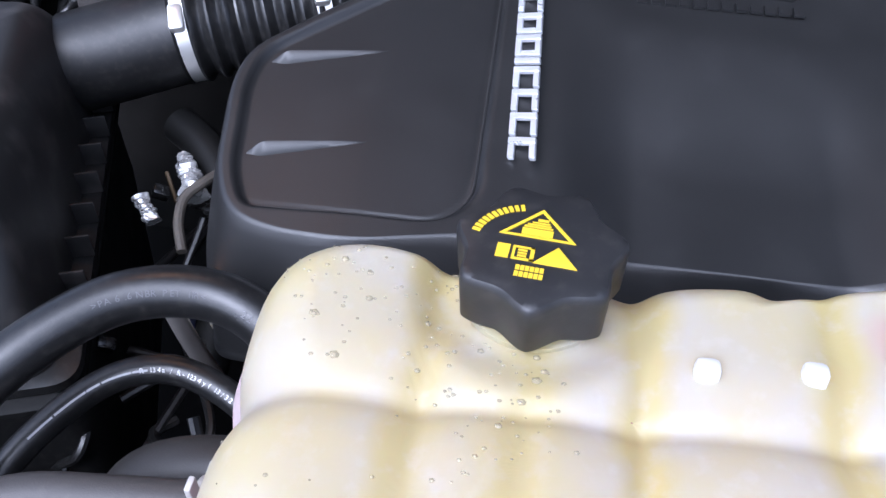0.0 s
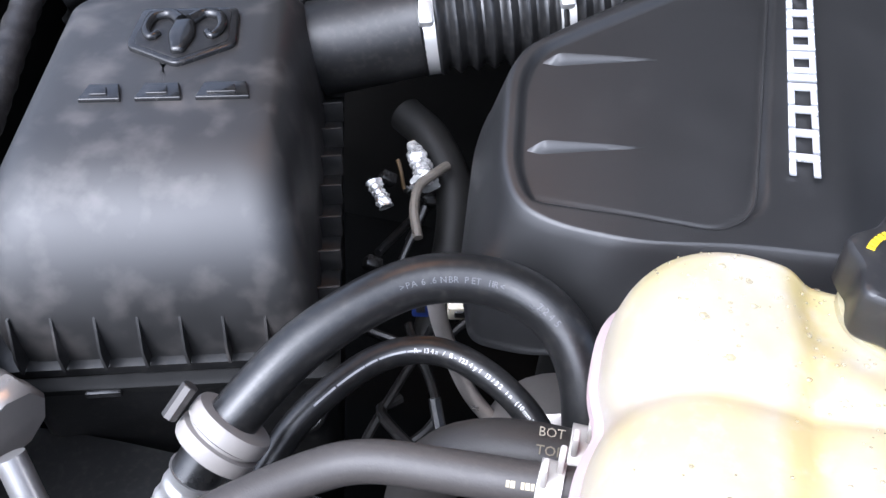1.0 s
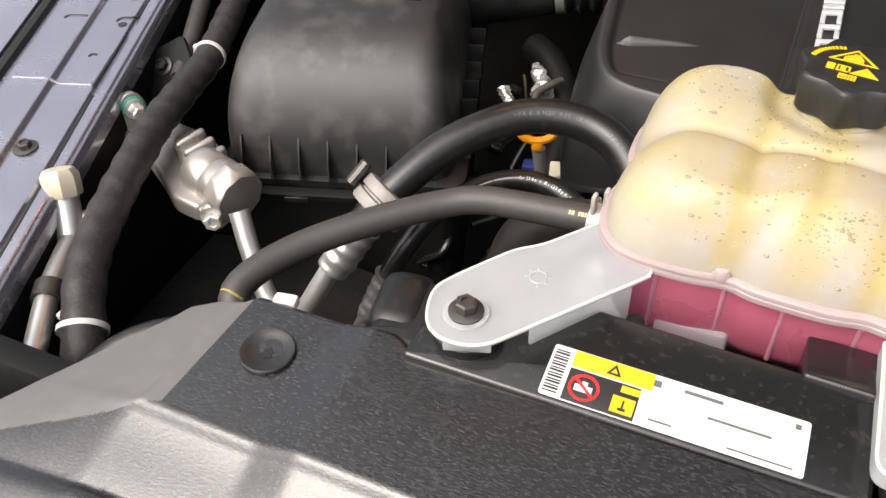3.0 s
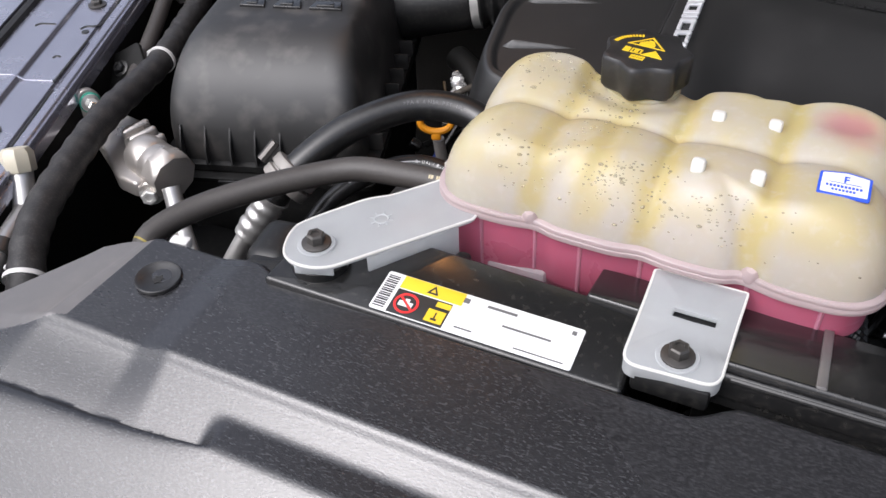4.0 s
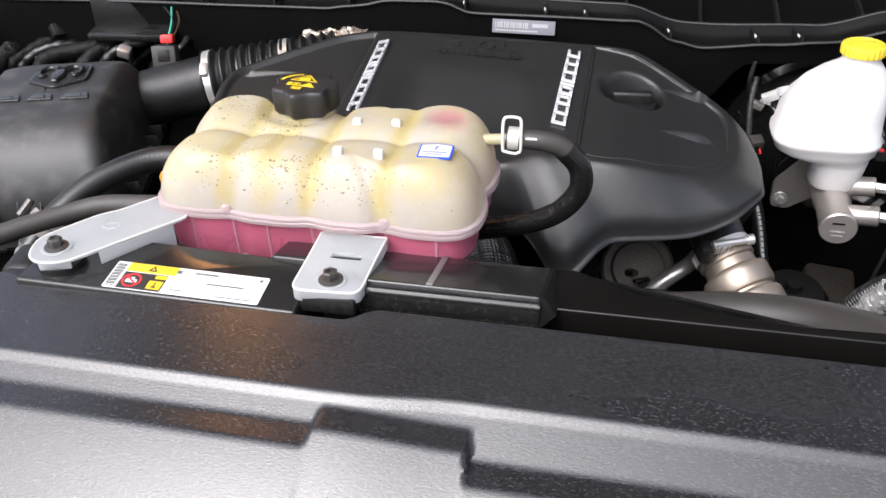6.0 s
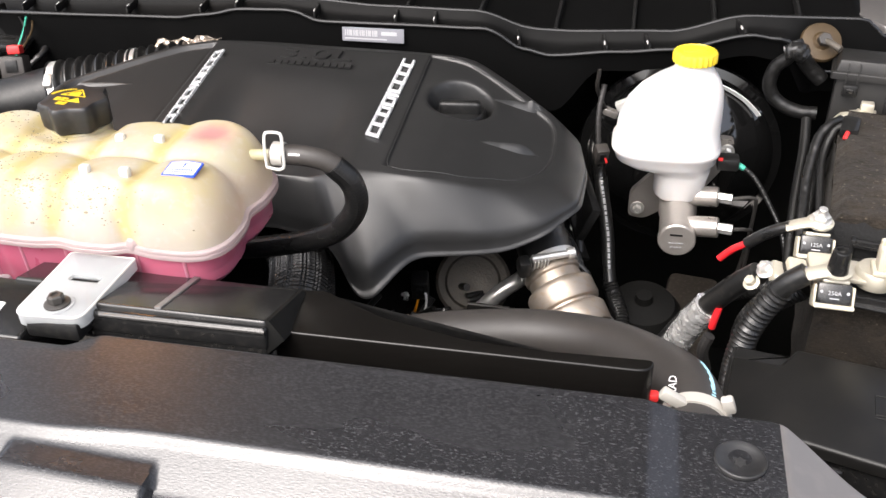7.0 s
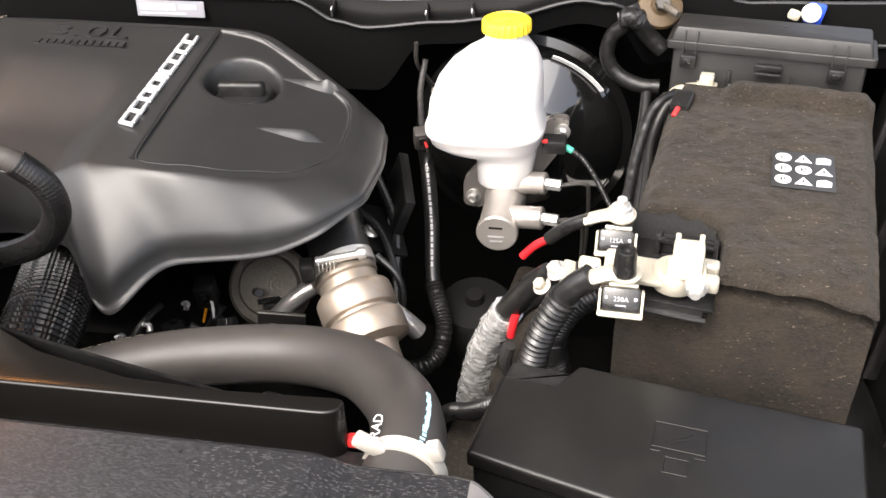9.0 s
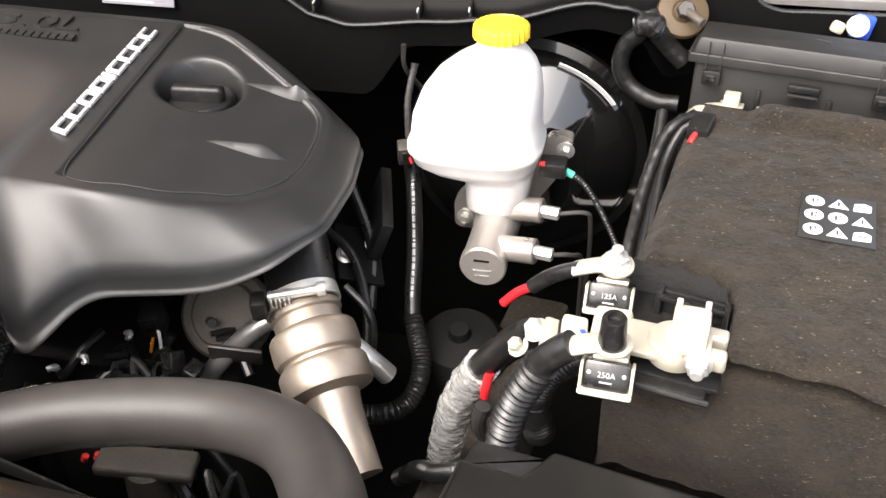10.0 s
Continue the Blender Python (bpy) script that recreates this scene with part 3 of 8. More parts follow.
    part("panel_joint", tube([(x, y, cover_height(x, y) + 0.0014) for x, y in line], 0.0007, 6, 0.004), M["ink"], root)
    # filler cap in its well
    zc = 1.097
    cap = part("filler_cap", spin([(0.030, 0.0), (0.030, 0.008), (0.028, 0.011), (0.0, 0.0115)], (0.3095, 0.502, zc), (0, 0, 1), 40), M["black"], root, "round black oil filler cap with a grip bar")
    part("grip", box((0.3095, 0.498, zc + 0.0165), (0.049, 0.013, 0.017), 0.004, (0, 0, 4), 3), M["black"], cap)
    # silver badge strips: plain marks in place of the maker's word
    slope = math.degrees(math.atan(0.147))
    for x0, y0 in ((0.232, 0.484), (-0.010, 0.470)):
        z0 = cover_height(x0, y0)
        m = pose(x0, y0, z0 + (0.0015 if x0 > 0 else 0.0030), slope, 0 if x0 > 0 else -20, -1)
        y = -0.086
        turn = pose(0, 0, 0) if x0 > 0 else pose(0, 0, 0, 0, 0, 180)
        lean = Matrix(((1, 0, 0, 0), (-0.28, 1, 0, 0), (0, 0, 1, 0), (0, 0, 0, 1)))
        for k, w in enumerate((0.0185, 0.0185, 0.0195, 0.0195, 0.006, 0.0180, 0.0180, 0.0180, 0.0165)):
            bm = bmesh.new()
            rects = [(-0.0085, 0.0085, y, y + 0.0050)]
            if w > 0.01:
                rects += [(-0.0085, -0.0046, y + 0.005, y + w), (0.0046, 0.0085, y + 0.005, y + w)]
            if k in (2, 3):
                rects += [(-0.0046, 0.0046, y + w - 0.0046, y + w)]
            for r in rects:
                add(bm, box(((r[0] + r[1]) / 2, (r[2] + r[3]) / 2, 0.001), (r[1] - r[0], r[3] - r[2], 0.003), 0.0005, seg=1))
            part("badge_mark", turned(bm, m @ turn @ lean), M["silver"], root, "silver block mark")
            y += w + 0.0020
    # raised black capacity mark behind
    m = pose(0.112, 0.555, cover_height(0.112, 0.555) + 0.001, slope, 0, -2)
    bm = words("3.0L", 0.034, m @ pose(0, 0.010, 0), 0.0012, stretch=1.7)
    add(bm, bars([(-0.054 + 0.0092 * i, -0.047 + 0.0092 * i, -0.018, -0.010) for i in range(12)], m, 0.0018))
    part("capacity_mark", bm, M["cover"], root, "raised black capacity lettering")


engine_cover()


# ---- expansion tank ----
TC = (0.041, 0.172)
GROOVES = (-0.031, 0.044, 0.111)
BANDS = (-0.031, 0.005, 0.044, 0.111)
SEAM = 1.150


def tank_outline(grow=0.0, n=300):
    pts = rounded([(-0.1070, 0.098), (0.189, 0.096), (0.190, 0.247), (-0.1070, 0.247)], 0.038, 10)
    r = polar(pts, TC, n)
    out = []
    for k in range(n):
        a = 2 * math.pi * k / n
        x, y = TC[0] + r[k] * math.cos(a), TC[1] + r[k] * math.sin(a)
        pinch = 0.0
        for g, deep in zip(GROOVES, (0.0050, 0.0035, 0.0075)):
            pinch += deep * bell(x, g, 0.013) * (1 if abs(y - TC[1]) > 0.05 else 0)
        pinch += 0.0055 * bell(y, 0.170, 0.014) * (1 if abs(x - TC[0]) > 0.10 else 0)
        rr = r[k] - pinch + grow
        out.append((TC[0] + rr * math.cos(a), TC[1] + rr * math.sin(a)))
    return out


def tank_top(x, y):
    z = 0.003 * step(0.06, 0.15, x) + 0.0026 * step(0.16, 0.20, y)
    for g in GROOVES:
        z -= 0.0022 * bell(x, g, 0.0050) + 0.0034 * bell(x, g, 0.015)
    z -= 0.0022 * bell(y, 0.168, 0.0042) + 0.0030 * bell(y, 0.168, 0.013)
    # sunken seat round the filler neck, with a rib down the front
    d = math.hypot(x - 0.005, y - 0.222)
    z -= 0.007 * (1 - step(0.030, 0.050, d))
    z -= 0.0022 * bell(x, 0.005, 0.006) * (1 - step(0.15, 0.19, y))
    # shallow dish by the return nozzle
    z -= 0.0030 * bell(math.hypot((x - 0.146) / 1.3, y - 0.207), 0.0, 0.013)
    return z


def tank_material():
    """Aged polyethylene: milky, yellowed in bands along the inner walls and in clouds above, stained pink by the nozzle."""
    m = mat("yellowed_polyethylene", (0.585, 0.565, 0.495), 0.30, var=0.05, vscale=14, bump=0.0, rvar=0.05, sss=0.35, sss_radius=(0.022, 0.019, 0.013))
    t, n = m.node_tree, m.node_tree.nodes
    L, b = t.links.new, n["Principled BSDF"]
    color = b.inputs["Base Color"].links[0].from_socket
    tc = n.new("ShaderNodeTexCoord")
    wob = n.new("ShaderNodeTexNoise")
    wob.inputs["Scale"].default_value, wob.inputs["Detail"].default_value = 26, 3
    L(tc.outputs["Object"], wob.inputs["Vector"])
    va = n.new("ShaderNodeVectorMath")
    va.operation = "MULTIPLY_ADD"
    va.inputs[1].default_value = (0.022, 0.022, 0.022)
    L(wob.outputs["Color"], va.inputs[0])
    L(tc.outputs["Object"], va.inputs[2])
    sx = n.new("ShaderNodeSeparateXYZ")
    L(va.outputs[0], sx.inputs[0])

    def span(socket, lo, hi, to=1.0):
        q = n.new("ShaderNodeMapRange")
        q.interpolation_type = "SMOOTHSTEP"
        q.inputs["From Min"].default_value, q.inputs["From Max"].default_value, q.inputs["To Max"].default_value = lo, hi, to
        L(socket, q.inputs["Value"])
        return q.outputs[0]

    def both(p, q, op="MULTIPLY"):
        k = n.new("ShaderNodeMath")
        k.operation, k.use_clamp = op, True
        for i, w in enumerate((p, q)):
            if isinstance(w, float):
                k.inputs[i].default_value = w
            else:
                L(w, k.inputs[i])
        return k.outputs[0]

    def over(under, fac, tint):
        k = n.new("ShaderNodeMix")
        k.data_type = "RGBA"
        k.inputs[7].default_value = (*tint, 1)
        L(fac, k.inputs[0])
        L(under, k.inputs[6])
        return k.outputs[2]
    # clouds of yellow on the upper part, none near the seam
    mask = n.new("ShaderNodeTexNoise")
    mask.inputs["Scale"].default_value, mask.inputs["Detail"].default_value = 17, 5
    L(tc.outputs["Object"], mask.inputs["Vector"])
    high = span(sx.outputs["Z"], 0.080, 0.104)
    color = over(color, both(span(mask.outputs["Fac"], 0.30, 0.62, 0.9), high), (0.61, 0.55, 0.31))
    # bands where the inner walls meet the shell
    mr = n.new("ShaderNodeMapRange")
    mr.inputs["From Min"].default_value, mr.inputs["From Max"].default_value = -0.16 + 0.011, 0.16 + 0.011
    L(sx.outputs["X"], mr.inputs["Value"])
    rp = n.new("ShaderNodeValToRGB")
    cr = rp.color_ramp
    lo = (0.0, 0.0, 0.0, 1)
    cr.elements[0].position, cr.elements[0].color = 0.0, (0.25, 0.25, 0.25, 1)
    cr.elements[1].position, cr.elements[1].color = 1.0, (0.3, 0.3, 0.3, 1)
    for g, top in zip(BANDS, (0.70, 0.55, 0.80, 0.80)):
        p = (g - TC[0] + 0.16) / 0.32
        for dp, c in ((-0.042, lo), (-0.012, (top, top, top, 1)), (0.012, (top, top, top, 1)), (0.042, lo)):
            e = cr.elements.new(p + dp)
            e.color = c
    L(mr.outputs[0], rp.inputs[0])
    color = over(color, both(rp.outputs[0], span(sx.outputs["Z"], 0.056, 0.080)), (0.60, 0.515, 0.20))
    # fine milky mottling
    fine = n.new("ShaderNodeTexNoise")
    fine.inputs["Scale"].default_value, fine.inputs["Detail"].default_value = 120, 4
    L(tc.outputs["Object"], fine.inputs["Vector"])
    color = over(color, span(fine.outputs["Fac"], 0.50, 0.74, 0.26), (0.70, 0.69, 0.66))
    # pink stain by the nozzle
    vd = n.new("ShaderNodeVectorMath")
    vd.operation = "DISTANCE"
    vd.inputs[1].default_value = (0.146 - TC[0] + 0.011, 0.205 - TC[1] + 0.011, 0.101 + 0.011)
    L(va.outputs[0], vd.inputs[0])
    near = n.new("ShaderNodeMapRange")
    near.interpolation_type = "SMOOTHSTEP"
    near.inputs["From Min"].default_value, near.inputs["From Max"].default_value = 0.030, 0.007
    near.inputs["To Max"].default_value = 0.85
    L(vd.outputs["Value"], near.inputs["Value"])
    color = over(color, near.outputs[0], (0.55, 0.25, 0.27))
    L(color, b.inputs["Base Color"])
    return glow_through(m, color, 0.42, 0.12)


def glow_through(m, color, share, clear):
    """A thin milky wall: part of the light is scattered through it, a little passes straight."""
    t, n = m.node_tree, m.node_tree.nodes
    out = n["Material Output"]
    tr, ck = n.new("ShaderNodeBsdfTranslucent"), n.new("ShaderNodeBsdfTransparent")
    if isinstance(color, tuple):
        tr.inputs["Color"].default_value = (*color, 1)
    else:
        t.links.new(color, tr.inputs["Color"])
    m1, m2 = n.new("ShaderNodeMixShader"), n.new("ShaderNodeMixShader")
    m1.inputs[0].default_value, m2.inputs[0].default_value = share, clear
    t.links.new(n["Principled BSDF"].outputs[0], m1.inputs[1])
    t.links.new(tr.outputs[0], m1.inputs[2])
    t.links.new(m1.outputs[0], m2.inputs[1])
    t.links.new(ck.outputs[0], m2.inputs[2])
    t.links.new(m2.outputs[0], out.inputs["Surface"])
    return m


M["tank"] = tank_material()
M["ridge"] = mat("pink_lit_polyethylene", (0.40, 0.15, 0.20), 0.3, var=0.15, bump=0, rvar=0.02, sss=0.4)
M["seam"] = glow_through(mat("blushed_grey_polyethylene", (0.52, 0.44, 0.44), 0.3, var=0.1, bump=0, rvar=0.02), (0.62, 0.45, 0.46), 0.4, 0.2)
M["arm"] = glow_through(mat("clear_grey_polyethylene", (0.58, 0.595, 0.60), 0.30, var=0.12, vscale=60, bump=0.0, rvar=0.04), (0.76, 0.785, 0.80), 0.42, 0.46)
M["lug"] = glow_through(mat("clear_white_polyethylene", (0.72, 0.71, 0.68), 0.3, var=0.03, bump=0), (0.8, 0.79, 0.74), 0.35, 0.05)


def warning_triangle(bm, m, w, h, bar):
    """A triangle outline of bars."""
    a, b, c = Vector((-w / 2, 0, 0)), Vector((w / 2, 0, 0)), Vector((0, h, 0))
    mid = (a + b + c) / 3
    rings = [[a, b, c], [a + (mid - a) * bar, b + (mid - b) * bar, c + (mid - c) * bar]]
    t = bmesh.new()
    vs = [[t.verts.new(p) for p in r] for r in rings]
    for i in range(3):
        t.faces.new((vs[0][i], vs[0][(i + 1) % 3], vs[1][(i + 1) % 3], vs[1][i]))
    g = bmesh.ops.extrude_face_region(t, geom=list(t.faces))
    for v in g["geom"]:
        if isinstance(v, bmesh.types.BMVert):
            v.co.z += 0.0004
    add(bm, turned(t, m))


def solid_triangle(bm, m, w, h):
    add(bm, slab([(-w / 2, 0), (w / 2, 0), (0, h)], 0, 0.0004, 0.0001, m))


def expansion_tank():
    root = thing("coolant_expansion_tank", (TC[0], TC[1], 1.10), "milky yellowed plastic coolant tank half full of pink coolant", "coolant tank")
    out = tank_outline()
    n = len(out)
    rings = [[(x, y, SEAM - 0.002) for x, y in out]]
    H, R = 0.0505, 0.040
    for j in range(0, 72):
        f = j / 71
        ring = []
        for x0, y0 in out:
            reach = math.hypot(x0 - TC[0], y0 - TC[1])
            rim = R - 0.010 * step(0.18, 0.235, y0)
            if f <= 0.55:
                d = rim * (1 - math.cos(f / 0.55 * math.pi / 2))
                h = math.sin(f / 0.55 * math.pi / 2)
            else:
                d = rim + (reach - rim) * min(0.997, (f - 0.55) / 0.45)
                h = 1.0
            k = 1 - d / reach
            x, y = TC[0] + (x0 - TC[0]) * k, TC[1] + (y0 - TC[1]) * k
            ring.append((x, y, SEAM + 0.002 + H * h ** 0.97 + tank_top(x, y) * h))
        rings.append(ring)
    part("upper_shell", loft(rings, False, False), M["tank"], root, "yellowed translucent upper half", 80)
    # moisture beads in loose clusters over the shell
    rng = random.Random(12)
    beads = bmesh.new()
    for c in range(40):
        front = c < 22
        j0, k0, spread = (rng.randint(12, 30), round(n * rng.uniform(0.58, 0.90)), rng.uniform(3, 7)) if front else (rng.randint(22, 60), round(n * rng.uniform(0.34, 0.65)), rng.uniform(3, 8))
        for i in range(rng.randint(7, 18)):
            j = min(66, max(8, round(j0 + rng.gauss(0, spread * 0.6))))
            k = round(k0 + rng.gauss(0, spread)) % n
            p = Vector(rings[j][k]).lerp(Vector(rings[j + 1][(k + 1) % n]), rng.random())
            r = rng.uniform(0.0003, 0.0009) * (1.9 if rng.random() < 0.12 else 1)
            bmesh.ops.create_icosphere(beads, subdivisions=1, radius=r, matrix=Matrix.Translation(p) @ Matrix.Diagonal((1.3, 1, 0.6, 1)))
    bead_ob = part("condensation", beads, M["bead"], root, "fine beads of moisture", 80)
    tagged(bead_ob, kind="stuff")
    flange = [[(x, y, z) for x, y in tank_outline(g)] for g, z in ((-0.004, SEAM - 0.005), (0.0035, SEAM - 0.005), (0.0042, SEAM - 0.0035), (0.0042, SEAM - 0.0012), (0.0036, SEAM - 0.0006), (0.0036, SEAM + 0.0004), (0.0042, SEAM + 0.0010), (0.0040, SEAM + 0.0028), (0.0028, SEAM + 0.0038), (-0.002, SEAM + 0.0042))]
    part("seam_flange", loft(flange, False, False), M["seam"], root, "pale pinkish welded seam", 40)
    # small moulded bosses on the seam
    for x, y in ((-0.0335, 0.1045), (0.1120, 0.1045)):
        part("seam_boss", spin([(0.0055, -0.004), (0.0065, 0.0), (0.0060, 0.006), (0.0035, 0.009), (0.0, 0.0098)], (x, y, SEAM), (0, -0.35, 1), 20), M["seam"], root)

    def low(x):
        return 1.088 + 0.024 * step(0.055, 0.125, x)
    lower = []
    for f, g in ((0.0, -0.003), (0.4, -0.004), (0.8, -0.006), (0.94, -0.009), (1.0, -0.016)):
        lower.append([(x, y, (SEAM - 0.004) + (low(x) - SEAM + 0.004) * f) for x, y in tank_outline(g)])
    part("lower_shell", loft(lower, False, True), M["coolant"], root, "lower half dark pink with coolant", 60)
    part("coolant", loft([[(x, y, z) for x, y in tank_outline(-0.0045)] for z in (SEAM - 0.030, SEAM - 0.016)], True, True), M["coolant"], root, "pink coolant up to the seam")
    # pale moulded ridges down the coolant half
    skin = tank_outline(-0.0030)
    for g in (-0.070, GROOVES[0], 0.004, GROOVES[1], GROOVES[2], 0.158):
        x, y = min((p for p in skin if p[1] < TC[1]), key=lambda p: abs(p[0] - g))
        part("ridge", tube([(x, y + 0.0004, SEAM - 0.006), (x, y + 0.0012, SEAM - 0.02), (x, y + 0.003, low(x) + 0.008)], 0.0017, 8), M["ridge"], root)
    # cap with a seven-lobed grip
    rings = []
    for rr, z, lobe in ((0.0290, 1.2005, 1), (0.0316, 1.2040, 1), (0.0322, 1.2225, 1), (0.0317, 1.2248, 1), (0.0306, 1.2259, 0.97), (0.0280, 1.2263, 0.9), (0.0215, 1.2266, 0.2), (0.010, 1.2266, 0)):
        ring = []
        for k in range(240):
            a = 2 * math.pi * k / 240
            dip = max(0.0, 0.5 - 0.5 * math.cos(7 * (a - radians(-94)))) ** 0.75
            r = rr - 0.0050 * lobe * dip
            ring.append((0.005 + r * math.cos(a), 0.2215 + r * math.sin(a), z))
        rings.append(ring)
    cap = part("cap", loft(rings), M["cap"], root, "black scalloped pressure cap with yellow warnings", 38)
    part("neck", spin([(0.027, 1.182), (0.027, 1.2)], (0.005, 0.2215, 0), (0, 0, 1), 36), M["tank"], root)
    m = pose(0.0022, 0.2190, 1.2267, 0, 0, -6)
    bm = bmesh.new()
    warning_triangle(bm, m @ pose(0.001, 0.0042, 0), 0.0275, 0.0150, 0.17)
    add(bm, bars([(-0.0050, 0.0062, 0.0055, 0.0088), (-0.0046, 0.0058, 0.0094, 0.0102), (-0.0036, 0.0050, 0.0106, 0.0113), (-0.0020, 0.0044, 0.0118, 0.0124), (-0.0002, 0.0038, 0.0130, 0.0142)], m))
    solid_triangle(bm, m @ pose(0.0090, -0.0078, 0), 0.0155, 0.0092)
    add(bm, bars([(-0.0122, -0.0076, -0.0074, -0.0008), (-0.0066, -0.0056, -0.0074, -0.0008), (-0.0056, 0.0012, -0.0074, -0.0064), (-0.0056, 0.0012, -0.0016, -0.0008), (-0.0002, 0.0012, -0.0074, -0.0008), (-0.0046, -0.0014, -0.0030, -0.0022), (-0.0046, -0.0014, -0.0044, -0.0036), (-0.0046, -0.0014, -0.0058, -0.0050)], m))
    add(bm, bars([(-0.0042 + 0.0017 * i, -0.0028 + 0.0017 * i, -0.0120 - 0.0030 * j, -0.0098 - 0.0030 * j) for i in range(6) for j in range(2)], m))
    for k in range(11):
        a = radians(168 - k * 6.0)
        add(bm, turned(box((0, 0, 0.0002), (0.0014, 0.0030, 0.0004), 0), m @ pose(0.0215 * math.cos(a), 0.0195 * math.sin(a), 0, 0, 0, math.degrees(a) - 90)))
    part("warning_print", bm, M["yellow"], cap, "yellow warning pictograms")
    # mounting arm: a thin plate with turned-down edges and a moulded mark
    arm = rounded([(-0.181, 0.034), (-0.170, 0.003), (-0.140, 0.004), (-0.110, 0.042), (-0.070, 0.092), (-0.074, 0.122), (-0.106, 0.128), (-0.135, 0.092), (-0.148, 0.083), (-0.172, 0.050)], [0.018, 0.016, 0.014, 0.01, 0.004, 0.004, 0.006, 0.008, 0.008, 0.012])
    arm_ob = part("mounting_arm", slab(arm, 1.1442, 1.1475, 0.0015), M["arm"], root, "translucent white bracket arm")
    for a, b, low_z in (((-0.120, 0.030), (-0.078, 0.083), 1.116), ((-0.135, 0.094), (-0.108, 0.126), 1.132), ((-0.172, 0.048), (-0.148, 0.082), 1.138), ((-0.160, 0.004), (-0.135, 0.012), 1.138)):
        d = Vector((b[0] - a[0], b[1] - a[1], 0))
        part("web", turned(box((d.length / 2, 0, (low_z - 1.1445) / 2), (d.length, 0.0022, 1.1445 - low_z), 0.0008), Matrix.Translation((a[0], a[1], 1.1445)) @ Matrix.Rotation(math.atan2(d.y, d.x), 4, "Z")), M["arm"], arm_ob)
    for f in (0.30, 0.62):
        x, y = -0.120 + 0.042 * f, 0.030 + 0.053 * f
        part("web", box((x - 0.007, y + 0.006, 1.131), (0.018, 0.0020, 0.024), 0.0008, (0, 0, 141)), M["arm"], arm_ob)
    part("edge", tube([(x, y, 1.1468) for x, y in arm + arm[:1]], 0.0010, 8, 0.004), M["lug"], arm_ob, "paler moulded edge")
    mm = pose(-0.128, 0.066, 1.1476, 0, 0, -30)
    bm = tube([mm @ Vector((0.0048 * math.cos(k * 0.5236), 0.0048 * math.sin(k * 0.5236), 0)) for k in range(13)], 0.0007, 6, 0.002)
    for k in range(8):
        add(bm, turned(box((0.0068, 0, 0), (0.0026, 0.0012, 0.0010), 0.0003, seg=1), mm @ pose(0, 0, 0, 0, 0, 45 * k)))
    part("moulded_mark", bm, M["arm"], arm_ob)
    part("washer", spin([(0.0125, 0), (0.0130, 0.0005), (0.0125, 0.0012), (0.006, 0.0013)], (-0.155, 0.025, 1.1476), (0, 0, 1), 28), M["arm"], arm_ob)
    part("bolt", hexbolt((-0.155, 0.025, 1.1485), (0, 0, 1), 0.0062, 0.009, 1.62), M["bolt"], arm_ob, "dark hex flange bolt")
    # tab: a level plate with a slot through it and turned-down sides
    mt = pose(0.0885, 0.0625, 1.1425, 0.0, 0, 0)
    outer = polar(rounded([(-0.0310, -0.0520), (0.0250, -0.0490), (0.0255, 0.0350), (-0.0335, 0.0350)], [0.010, 0.010, 0.001, 0.001]), (0, 0), 160)
    hole = polar(rounded([(-0.0130, -0.0036), (0.0128, -0.0036), (0.0128, 0.0036), (-0.0130, 0.0036)], 0.0008), (0, 0), 160)

    def ring(radii, grow, z):
        return [mt @ Vector(((r + grow) * math.cos(2 * math.pi * k / 160), (r + grow) * math.sin(2 * math.pi * k / 160), z)) for k, r in enumerate(radii)]
    bm = loft([ring(outer, -0.0022, -0.0026), ring(outer, -0.0022, -0.0110), ring(outer, 0.0, -0.0110), ring(outer, 0.0, -0.0016), ring(outer, -0.0005, -0.0005), ring(outer, -0.0016, 0.0), ring(hole, 0.0005, 0.0), ring(hole, 0.0, -0.001), ring(hole, 0.0, -0.0026), ring(outer, -0.0022, -0.0026)], False, False)
    tab_ob = part("mounting_tab", bm, M["arm"], root, "translucent white bracket tab with a slot")
    rim = ring(outer, -0.0006, -0.0008)
    part("edge", tube([tuple(p) for p in rim[::2] + rim[:1]], 0.0010, 8, 0.003), M["lug"], tab_ob, "paler moulded edge")
    for x0, y0, x1, y1 in ((-0.031, 0.0075, 0.024, 0.0075), (-0.031, -0.0070, 0.024, -0.0070), (-0.003, 0.0075, -0.003, 0.034)):
        d = math.hypot(x1 - x0, y1 - y0)
        part("web", turned(box((0, 0, -0.0055), (d, 0.0018, 0.007), 0.0006, (0, 0, math.degrees(math.atan2(y1 - y0, x1 - x0)))), mt @ pose((x0 + x1) / 2, (y0 + y1) / 2, 0)), M["arm"], tab_ob)
    part("washer", spin([(0.0125, 0), (0.0130, 0.0005), (0.0125, 0.0012), (0.006, 0.0013)], (0.0868, 0.0265, 1.1426), (0, 0, 1), 28), M["arm"], tab_ob)
    part("bolt", hexbolt((0.0868, 0.0265, 1.1435), (0, 0, 1), 0.0062, 0.009, 1.62), M["bolt"], tab_ob, "dark hex flange bolt")
    part("locating_foot", box((-0.0425, 0.106, 1.088), (0.044, 0.012, 0.034), 0.003), M["arm"], root)
    # small square lugs, level sticker, hose nozzle
    for x, y in ((0.0650, 0.189), (0.1010, 0.192), (0.0650, 0.130), (0.1010, 0.1310)):
        part("lug", box((x, y, 1.2025), (0.0090, 0.0075, 0.013), 0.0025, (-8, 0, 0)), M["lug"], root)
